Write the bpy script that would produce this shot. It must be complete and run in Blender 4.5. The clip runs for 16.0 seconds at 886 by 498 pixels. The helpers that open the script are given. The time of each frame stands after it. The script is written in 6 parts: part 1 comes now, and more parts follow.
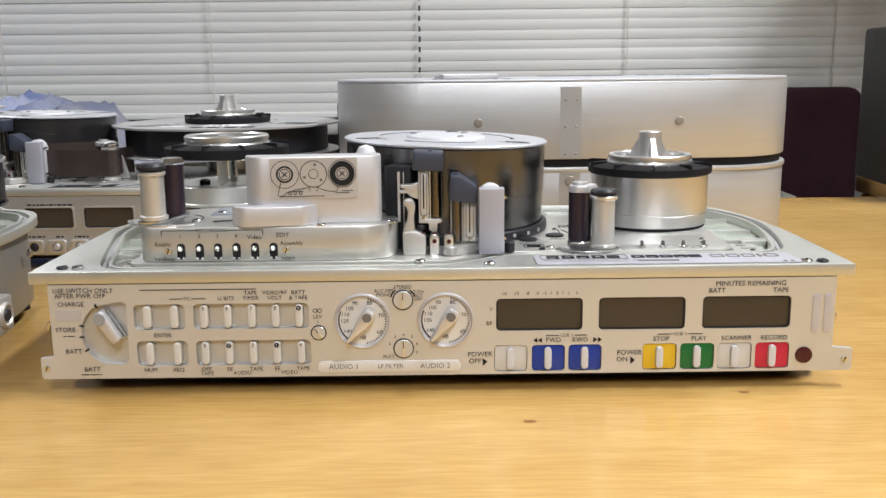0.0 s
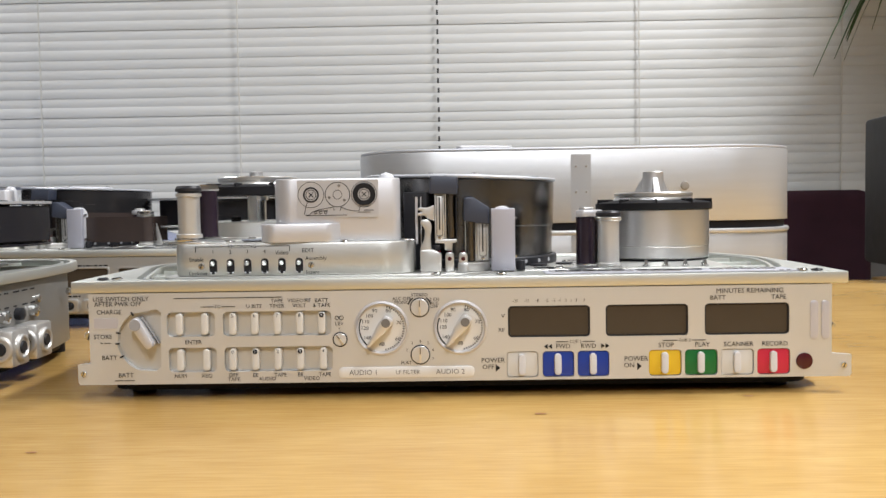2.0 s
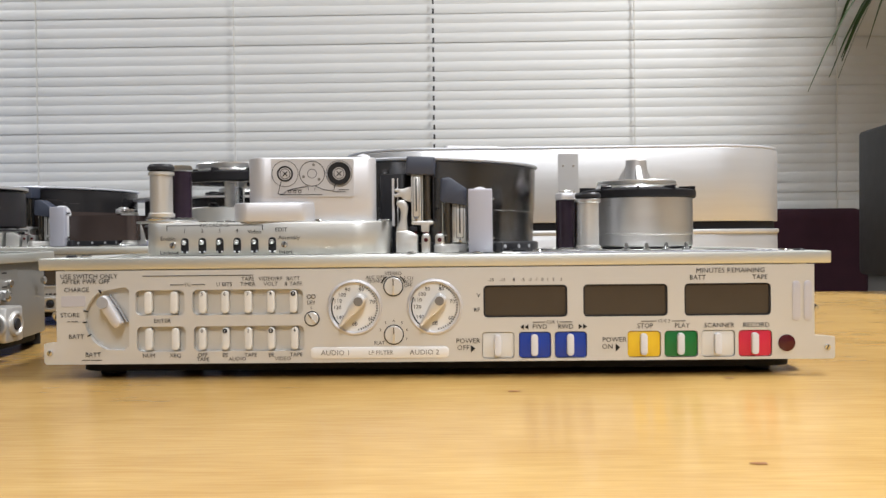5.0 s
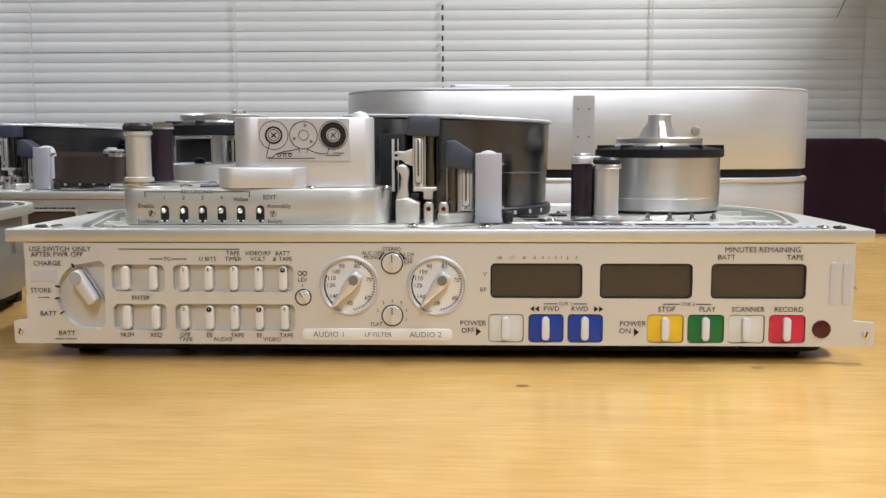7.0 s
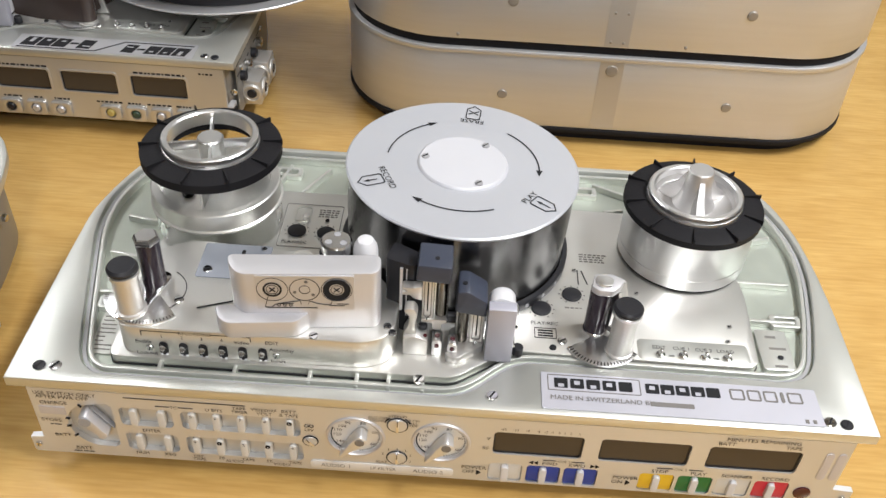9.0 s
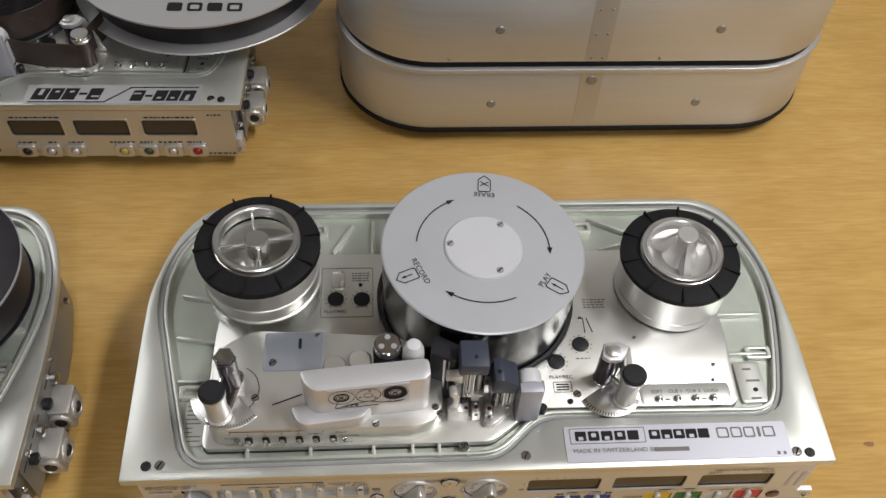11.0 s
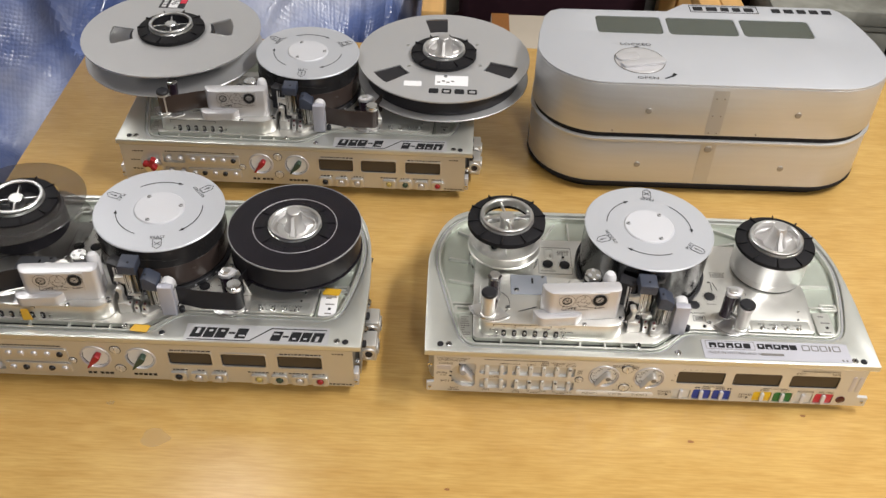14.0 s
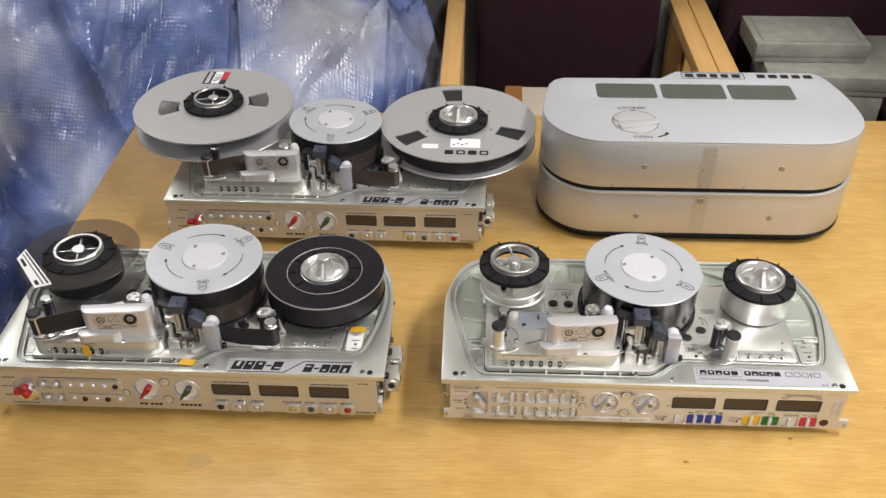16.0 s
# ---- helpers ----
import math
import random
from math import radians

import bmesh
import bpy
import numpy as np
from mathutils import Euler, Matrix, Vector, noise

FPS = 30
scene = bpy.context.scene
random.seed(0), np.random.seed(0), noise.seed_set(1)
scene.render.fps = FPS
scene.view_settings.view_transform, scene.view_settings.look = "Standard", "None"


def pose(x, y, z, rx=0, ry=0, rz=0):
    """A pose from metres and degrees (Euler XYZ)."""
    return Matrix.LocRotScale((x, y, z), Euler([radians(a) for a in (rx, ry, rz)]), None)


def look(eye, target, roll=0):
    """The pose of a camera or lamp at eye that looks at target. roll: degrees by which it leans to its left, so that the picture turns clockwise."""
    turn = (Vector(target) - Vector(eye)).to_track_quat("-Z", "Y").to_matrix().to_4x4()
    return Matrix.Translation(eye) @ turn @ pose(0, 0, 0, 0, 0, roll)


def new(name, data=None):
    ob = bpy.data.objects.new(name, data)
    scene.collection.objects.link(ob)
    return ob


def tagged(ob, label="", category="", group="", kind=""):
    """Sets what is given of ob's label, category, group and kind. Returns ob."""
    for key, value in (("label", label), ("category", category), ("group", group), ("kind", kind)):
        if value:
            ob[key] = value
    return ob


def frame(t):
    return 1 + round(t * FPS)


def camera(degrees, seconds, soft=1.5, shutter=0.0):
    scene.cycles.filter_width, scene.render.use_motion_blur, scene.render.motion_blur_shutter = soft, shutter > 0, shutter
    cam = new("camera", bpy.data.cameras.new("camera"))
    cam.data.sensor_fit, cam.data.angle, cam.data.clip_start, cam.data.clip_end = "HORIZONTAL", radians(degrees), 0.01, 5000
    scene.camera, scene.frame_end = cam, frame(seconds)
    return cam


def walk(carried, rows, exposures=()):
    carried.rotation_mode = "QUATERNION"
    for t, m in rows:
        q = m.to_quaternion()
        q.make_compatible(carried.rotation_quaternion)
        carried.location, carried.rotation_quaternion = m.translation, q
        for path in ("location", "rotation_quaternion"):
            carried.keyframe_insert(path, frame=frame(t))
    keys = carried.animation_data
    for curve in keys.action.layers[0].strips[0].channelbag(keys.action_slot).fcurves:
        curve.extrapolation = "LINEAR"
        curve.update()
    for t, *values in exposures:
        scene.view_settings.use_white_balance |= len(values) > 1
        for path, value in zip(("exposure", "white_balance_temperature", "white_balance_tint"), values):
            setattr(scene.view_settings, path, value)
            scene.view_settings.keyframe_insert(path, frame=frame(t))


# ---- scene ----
cam = camera(51.9, 16.0, 1.5)
PATH = [
    (0, (-0.001, -0.487, 0.175), (0.007, 1.474, -0.218), -0.6),
    (0.5, (-0.009, -0.505, 0.138), (-0.026, 1.474, -0.154), -0.6),
    (1, (-0.007, -0.518, 0.122), (-0.025, 1.467, -0.123), -1.1),
    (1.5, (-0.002, -0.525, 0.112), (-0.028, 1.469, -0.047), -1.6),
    (2, (0.002, -0.53, 0.109), (-0.033, 1.467, 0.011), -0.9),
    (2.5, (0.006, -0.528, 0.094), (-0.041, 1.471, 0.049), -0.7),
    (3, (0.01, -0.532, 0.087), (-0.039, 1.467, 0.07), -1.0),
    (3.5, (0.015, -0.52, 0.078), (-0.048, 1.479, 0.055), -1.2),
    (4, (0.019, -0.522, 0.077), (-0.032, 1.478, 0.052), -1.0),
    (6.5, (0.014, -0.503, 0.085), (-0.029, 1.495, 0.007), -0.3),
    (7, (0.019, -0.472, 0.109), (-0.039, 1.514, -0.112), -0.1),
    (7.5, (0.017, -0.418, 0.148), (-0.044, 1.538, -0.265), 0.4),
    (8, (0.018, -0.355, 0.251), (-0.043, 1.515, -0.456), 1.8),
    (8.5, (0.008, -0.327, 0.354), (-0.046, 1.374, -0.697), 3.1),
    (11, (-0.059, -0.239, 0.603), (0.062, 0.984, -0.975), 3.6),
    (11.5, (-0.116, -0.275, 0.637), (-0.013, 0.969, -0.926), 3.6),
    (12, (-0.138, -0.329, 0.666), (-0.13, 0.964, -0.86), 2.7),
    (12.5, (-0.189, -0.401, 0.689), (-0.191, 0.959, -0.778), 3.2),
    (13, (-0.207, -0.494, 0.71), (-0.163, 0.921, -0.703), 4.2),
    (13.5, (-0.228, -0.57, 0.738), (-0.212, 0.901, -0.617), 2.1),
    (14, (-0.205, -0.607, 0.747), (-0.22, 0.882, -0.588), 1.7),
    (14.5, (-0.193, -0.646, 0.756), (-0.218, 0.866, -0.552), 1.2),
    (15, (-0.189, -0.674, 0.768), (-0.215, 0.873, -0.5), 0.4),
    (15.5, (-0.181, -0.699, 0.781), (-0.233, 0.876, -0.451), -0.1),
    (16, (-0.189, -0.714, 0.788), (-0.266, 0.879, -0.419), -0.4),
]
EXPOSURES = [(0.0, 0.18, 6150, 10), (4.2, 0.34, 6150, 10), (7.0, 0.20, 6100, 10), (7.6, 0.10, 6100, 10), (8.7, 0.08, 6250, 10), (10.8, -0.72, 6380, 10), (12.0, -0.60, 6420, 10), (13.5, -0.15, 6550, 10), (16.0, -0.06, 6550, 10)]
walk(cam, [(t, look(eye, target, roll)) for t, eye, target, roll in PATH], EXPOSURES)

# ---------------------------------------------------------------- world, lamps, exposure
world = bpy.data.worlds.new("room_world")
scene.world = world
world.use_nodes = True
world.node_tree.nodes["Background"].inputs[0].default_value = (0.9, 0.95, 1.0, 1)
world.node_tree.nodes["Background"].inputs[1].default_value = 0.15
FLOOR, CEIL = -0.75, 1.95
LAMPS = [(-1.6, -2.2, 9.0), (0.3, -2.2, 58.0), (-1.50, 0.98, 20.0), (1.06, -0.05, 63.0)]
for lx, ly, watts in LAMPS:
    d = bpy.data.lights.new("ceiling_tube_light", "AREA")
    d.shape, d.size, d.size_y, d.energy, d.color = "RECTANGLE", 0.26, 1.16, watts, (1.0, 0.985, 0.965)
    ob = new("ceiling_tube_light", d)
    ob.matrix_world = pose(lx, ly, CEIL - 0.075)


# ---------------------------------------------------------------- materials
def mat(name, base, rough=0.5, metal=0.0, var=0.08, scale=60.0, bump=0.0, bscale=400.0, stretch=(1, 1, 1), spec=0.5,
        coat=0.0, transmission=0.0, ior=1.45, alpha=1.0, rvar=0.06, object_random=0.0):
    m = bpy.data.materials.new(name)
    m.use_nodes = True
    nt = m.node_tree
    b = nt.nodes["Principled BSDF"]
    tc = nt.nodes.new("ShaderNodeTexCoord")
    mp = nt.nodes.new("ShaderNodeMapping")
    mp.inputs["Scale"].default_value = stretch
    nt.links.new(tc.outputs["Object"], mp.inputs["Vector"])
    n1 = nt.nodes.new("ShaderNodeTexNoise")
    n1.inputs["Scale"].default_value, n1.inputs["Detail"].default_value = scale, 5
    n2 = nt.nodes.new("ShaderNodeTexNoise")
    n2.inputs["Scale"].default_value, n2.inputs["Detail"].default_value = bscale, 3
    nt.links.new(mp.outputs[0], n1.inputs["Vector"])
    nt.links.new(mp.outputs[0], n2.inputs["Vector"])
    mix = nt.nodes.new("ShaderNodeMix")
    mix.data_type = "RGBA"
    lo = [max(0, c * (1 - var)) for c in base]
    hi = [min(1, c * (1 + var)) for c in base]
    mix.inputs[6].default_value, mix.inputs[7].default_value = (*lo, 1), (*hi, 1)
    nt.links.new(n1.outputs["Fac"], mix.inputs[0])
    nt.links.new(mix.outputs[2], b.inputs["Base Color"])
    mr = nt.nodes.new("ShaderNodeMapRange")
    mr.inputs["To Min"].default_value, mr.inputs["To Max"].default_value = max(0.02, rough - rvar), min(1, rough + rvar)
    nt.links.new(n1.outputs["Fac"], mr.inputs["Value"])
    nt.links.new(mr.outputs[0], b.inputs["Roughness"])
    b.inputs["Metallic"].default_value = metal
    b.inputs["Specular IOR Level"].default_value = spec
    b.inputs["Coat Weight"].default_value, b.inputs["Coat Roughness"].default_value = coat, 0.12
    b.inputs["Transmission Weight"].default_value, b.inputs["IOR"].default_value = transmission, ior
    b.inputs["Alpha"].default_value = alpha
    if bump:
        bp = nt.nodes.new("ShaderNodeBump")
        bp.inputs["Strength"].default_value, bp.inputs["Distance"].default_value = bump, 0.001
        nt.links.new(n2.outputs["Fac"], bp.inputs["Height"])
        nt.links.new(bp.outputs[0], b.inputs["Normal"])
    return m


ALU_PANEL = mat("champagne_aluminium", (0.635, 0.64, 0.645), 0.40, 0.58, 0.05, 30, 0.05, 1500, stretch=(0.4, 1, 1))
ALU_GOLD = mat("warm_panel_aluminium", (0.58, 0.575, 0.555), 0.36, 0.68, 0.06, 30, 0.05, 1500, stretch=(0.4, 1, 1))
DRUM_BLACK = mat("tape_dark_drum", (0.045, 0.043, 0.045), 0.26, 0.6, 0.2, 18, stretch=(1, 1, 10))
# chassis alloy with the shade of the recorders' sides put into its colour
ALU_SHADED = mat("side_shaded_chassis_alloy", (0.27, 0.265, 0.25), 0.45, 0.6, 0.10, 40, 0.06, 900)
ALU_PLATE = mat("matte_plate_aluminium", (0.65, 0.66, 0.625), 0.42, 0.82, 0.05, 25, 0.06, 1800)
ALU_POCKET = mat("milled_pocket_aluminium", (0.50, 0.54, 0.48), 0.42, 0.7, 0.10, 60, 0.12, 900)
ALU_DECK = mat("satin_deck_aluminium", (0.70, 0.695, 0.665), 0.36, 0.86, 0.05, 40, 0.05, 1600)
ALU_TURNED = mat("turned_aluminium", (0.80, 0.80, 0.80), 0.30, 1.0, 0.03, 20, 0.02, 700, stretch=(1, 1, 10))
ALU_CAST = mat("dull_cast_aluminium", (0.60, 0.59, 0.585), 0.44, 0.9, 0.08, 90, 0.08, 900)
ALU_LID = mat("grained_lid_aluminium", (0.53, 0.545, 0.585), 0.42, 0.45, 0.04, 15, 0.05, 2500)
ALU_CASE = mat("brushed_case_aluminium", (0.585, 0.59, 0.60), 0.37, 0.64, 0.07, 9, 0.12, 350, stretch=(1, 1, 22))
ALU_WHITE = mat("bead_blasted_white_alloy", (0.60, 0.595, 0.615), 0.44, 0.6, 0.03, 30, 0.08, 2200)
STEEL = mat("polished_steel", (0.70, 0.70, 0.70), 0.14, 1.0, 0.08, 60)
CHROME_DRUM = mat("dark_polished_drum_steel", (0.165, 0.163, 0.165), 0.22, 1.0, 0.15, 18, 0.05, 400, stretch=(1, 1, 10))
BLACK = mat("black_plastic", (0.016, 0.016, 0.019), 0.42, 0.0, 0.2, 80, 0.1, 900, spec=0.35)
RUBBER = mat("black_rubber", (0.010, 0.0095, 0.011), 0.62, 0.0, 0.25, 70, 0.15, 700, spec=0.2)
BRASS = mat("brown_steel_rod", (0.17, 0.155, 0.135), 0.22, 1.0, 0.15, 80)
SATIN = mat("satin_light_alloy", (0.62, 0.61, 0.59), 0.38, 0.75, 0.05, 80, 0.05, 1500)
GRAPHITE = mat("blue_grey_plastic", (0.038, 0.045, 0.068), 0.45, 0.0, 0.1, 60, 0.06, 900)
TAPE = mat("dark_brown_tape", (0.048, 0.035, 0.031), 0.25, 0.0, 0.15, 30)
TAPE_PACK = mat("wound_tape_edge", (0.015, 0.014, 0.017), 0.38, 0.0, 0.2, 25, 0.0, 1500, stretch=(1, 1, 30), spec=0.35)
DARK_ROLL = mat("dark_glossy_roller", (0.022, 0.014, 0.022), 0.16, 0.0, 0.2, 30, stretch=(1, 1, 6))
LCD = mat("unlit_display_glass", (0.062, 0.048, 0.034), 0.22, 0.0, 0.12, 40, spec=0.3)
INK = mat("black_print", (0.016, 0.016, 0.018), 0.65, 0.0, 0.1, 200, spec=0.2)
INK_GREY = mat("grey_print", (0.16, 0.15, 0.14), 0.5, 0.0, 0.1, 200)
WHITE_KEY = mat("ivory_key_plastic", (0.60, 0.585, 0.55), 0.38, 0.0, 0.03, 50)
WHITE = mat("white_plastic", (0.60, 0.60, 0.62), 0.4, 0.0, 0.03, 50)
DIAL_FACE = mat("silvered_dial_face", (0.72, 0.715, 0.70), 0.40, 0.2, 0.04, 50)
WELL = mat("recessed_well_aluminium", (0.55, 0.54, 0.51), 0.42, 0.5, 0.08, 60)
BLUE = mat("blue_key_plastic", (0.010, 0.040, 0.30), 0.35, 0.0, 0.08, 60)
YELLOW = mat("yellow_key_plastic", (0.72, 0.47, 0.02), 0.35, 0.0, 0.08, 60)
GREEN = mat("green_key_plastic", (0.008, 0.14, 0.030), 0.35, 0.0, 0.08, 60)
RED = mat("red_key_plastic", (0.53, 0.020, 0.050), 0.35, 0.0, 0.08, 60)
RED_DARK = mat("dull_red_plastic", (0.30, 0.016, 0.020), 0.4, 0.0, 0.1, 60)
RED_LENS = mat("dark_red_lens", (0.060, 0.008, 0.012), 0.15, 0.0, 0.1, 60)
KNOB_GREY = mat("grey_knob_dot", (0.30, 0.30, 0.31), 0.45, 0.0, 0.1, 60)
PAPER = mat("white_label_paper", (0.78, 0.78, 0.80), 0.6, 0.0, 0.04, 40)
LABEL = mat("pale_lilac_label_film", (0.54, 0.54, 0.60), 0.40, 0.45, 0.04, 30)
TOOL_PLATE = mat("blue_grey_cover_plate", (0.27, 0.29, 0.33), 0.42, 0.4, 0.05, 30)
POST_GREY = mat("lavender_grey_post", (0.42, 0.42, 0.48), 0.45, 0.3, 0.05, 30)
SPLICE = mat("pale_splice_aluminium", (0.53, 0.535, 0.55), 0.38, 0.72, 0.05, 20)
AMBER = mat("amber_sticker", (0.62, 0.36, 0.03), 0.4, 0.0, 0.12, 60)
REEL_GREY = mat("grey_anodised_reel", (0.50, 0.50, 0.51), 0.38, 0.55, 0.05, 12, 0.05, 1200)
FABRIC = mat("aubergine_wool_fabric", (0.025, 0.009, 0.014), 0.95, 0.0, 0.25, 25, 0.5, 900, spec=0.2)
BEECH = mat("beech_chair_wood", (0.56, 0.33, 0.12), 0.42, 0.0, 0.18, 10, 0.06, 90, stretch=(8, 0.6, 8))
SLAT = mat("white_slat_paint", (0.60, 0.605, 0.59), 0.5, 0.0, 0.05, 5)
CORD = mat("pale_cord", (0.55, 0.54, 0.50), 0.8, 0.0, 0.1, 100)
CORD_DARK = mat("dark_cord", (0.05, 0.05, 0.05), 0.8, 0.0, 0.1, 100)
WALL = mat("warm_grey_wall_paint", (0.27, 0.26, 0.245), 0.8, 0.0, 0.04, 3, 0.1, 120)
CEILING = mat("white_ceiling_board", (0.66, 0.66, 0.64), 0.85, 0.0, 0.04, 4, 0.2, 60)
CARPET = mat("dark_carpet", (0.045, 0.045, 0.06), 0.95, 0.0, 0.3, 40, 0.6, 300)
CARD = mat("grey_card_box", (0.25, 0.25, 0.22), 0.55, 0.0, 0.42, 34, 0.10, 200)
CARD_PALE = mat("pale_card", (0.50, 0.44, 0.36), 0.7, 0.0, 0.1, 10)
LEAF = mat("dark_green_leaf", (0.035, 0.085, 0.022), 0.45, 0.0, 0.3, 20)
SPEAKER = mat("black_speaker_shell", (0.009, 0.009, 0.010), 0.6, 0.0, 0.2, 60, 0.3, 500)
STAIN = mat("dark_table_mark", (0.27, 0.115, 0.035), 0.5, 0.0, 0.2, 200)
SCUFF = mat("pale_scuffed_varnish", (0.56, 0.38, 0.16), 0.34, 0.0, 0.14, 160, alpha=0.42)
NAME_FILM = mat("silvery_label_film", (0.60, 0.60, 0.62), 0.40, 0.65, 0.04, 30)
FILM = mat("clear_printed_film", (0.55, 0.545, 0.56), 0.36, 0.5, 0.03, 30)


def glass(name, color, rough=0.03, alpha=None):
    m = bpy.data.materials.new(name)
    m.use_nodes = True
    b = m.node_tree.nodes["Principled BSDF"]
    b.inputs["Base Color"].default_value = (*color, 1)
    b.inputs["Roughness"].default_value = rough
    b.inputs["IOR"].default_value = 1.47
    if alpha is None:
        b.inputs["Transmission Weight"].default_value = 1.0
    else:
        b.inputs["Alpha"].default_value = alpha
    return m


SMOKE = glass("smoked_clear_flange", (0.035, 0.030, 0.028), 0.12, 0.38)
WINDOW = glass("grey_green_window", (0.085, 0.095, 0.080), 0.10, 0.72)
WINDOW.node_tree.nodes["Principled BSDF"].inputs["Specular IOR Level"].default_value = 0.3
CLEAR_SLEEVE = glass("clear_sleeve", (0.97, 0.98, 0.98), 0.03)
CLEAR_SLEEVE.node_tree.nodes["Principled BSDF"].inputs["Transmission Weight"].default_value = 1.0
CLEAR_SLEEVE.node_tree.nodes["Principled BSDF"].inputs["IOR"].default_value = 1.12
CLEAR_FLANGE = glass("dark_clear_flange", (0.012, 0.010, 0.014), 0.24, 0.90)
CLEAR_FLANGE.node_tree.nodes["Principled BSDF"].inputs["Specular IOR Level"].default_value = 0.3


def wood_table():
    m = bpy.data.materials.new("varnished_oak_veneer")
    m.use_nodes = True
    nt = m.node_tree
    L, N = nt.links.new, nt.nodes.new
    b = nt.nodes["Principled BSDF"]
    tc = N("ShaderNodeTexCoord")
    mp = N("ShaderNodeMapping")
    mp.inputs["Scale"].default_value = (1.6, 11, 1)
    L(tc.outputs["Object"], mp.inputs["Vector"])
    grain = N("ShaderNodeTexNoise")
    grain.inputs["Scale"].default_value, grain.inputs["Detail"].default_value, grain.inputs["Distortion"].default_value = 6, 7, 0.6
    L(mp.outputs[0], grain.inputs["Vector"])
    mp2 = N("ShaderNodeMapping")
    mp2.inputs["Scale"].default_value = (7, 85, 1)
    L(tc.outputs["Object"], mp2.inputs["Vector"])
    fine = N("ShaderNodeTexNoise")
    fine.inputs["Scale"].default_value, fine.inputs["Detail"].default_value = 5, 4
    L(mp2.outputs[0], fine.inputs["Vector"])
    blot = N("ShaderNodeTexNoise")
    blot.inputs["Scale"].default_value, blot.inputs["Detail"].default_value = 9, 6
    L(tc.outputs["Object"], blot.inputs["Vector"])
    ramp = N("ShaderNodeValToRGB")
    e = ramp.color_ramp.elements
    e[0].position, e[0].color = 0.22, (0.530, 0.326, 0.102, 1)
    e[1].position, e[1].color = 0.80, (0.630, 0.418, 0.146, 1)
    L(grain.outputs["Fac"], ramp.inputs[0])
    r2 = N("ShaderNodeValToRGB")
    e = r2.color_ramp.elements
    e[0].position, e[0].color = 0.35, (0.78, 0.72, 0.62, 1)
    e[1].position, e[1].color = 0.62, (1, 1, 1, 1)
    L(fine.outputs["Fac"], r2.inputs[0])
    mul = N("ShaderNodeMix")
    mul.data_type, mul.blend_type = "RGBA", "MULTIPLY"
    mul.inputs[0].default_value = 0.55
    L(ramp.outputs[0], mul.inputs[6])
    L(r2.outputs[0], mul.inputs[7])
    r3 = N("ShaderNodeValToRGB")
    e = r3.color_ramp.elements
    e[0].position, e[0].color = 0.35, (0.84, 0.79, 0.73, 1)
    e[1].position, e[1].color = 0.65, (1.0, 1.0, 1.0, 1)
    L(blot.outputs["Fac"], r3.inputs[0])
    mul2 = N("ShaderNodeMix")
    mul2.data_type, mul2.blend_type = "RGBA", "MULTIPLY"
    mul2.inputs[0].default_value = 0.7
    L(mul.outputs[2], mul2.inputs[6])
    L(r3.outputs[0], mul2.inputs[7])
    L(mul2.outputs[2], b.inputs["Base Color"])
    mr = N("ShaderNodeMapRange")
    mr.inputs["To Min"].default_value, mr.inputs["To Max"].default_value = 0.17, 0.28
    L(blot.outputs["Fac"], mr.inputs["Value"])
    L(mr.outputs[0], b.inputs["Roughness"])
    b.inputs["Specular IOR Level"].default_value = 0.36
    bp = N("ShaderNodeBump")
    bp.inputs["Strength"].default_value, bp.inputs["Distance"].default_value = 0.10, 0.0006
    L(blot.outputs["Fac"], bp.inputs["Height"])
    L(bp.outputs[0], b.inputs["Normal"])
    return m


OAK = wood_table()


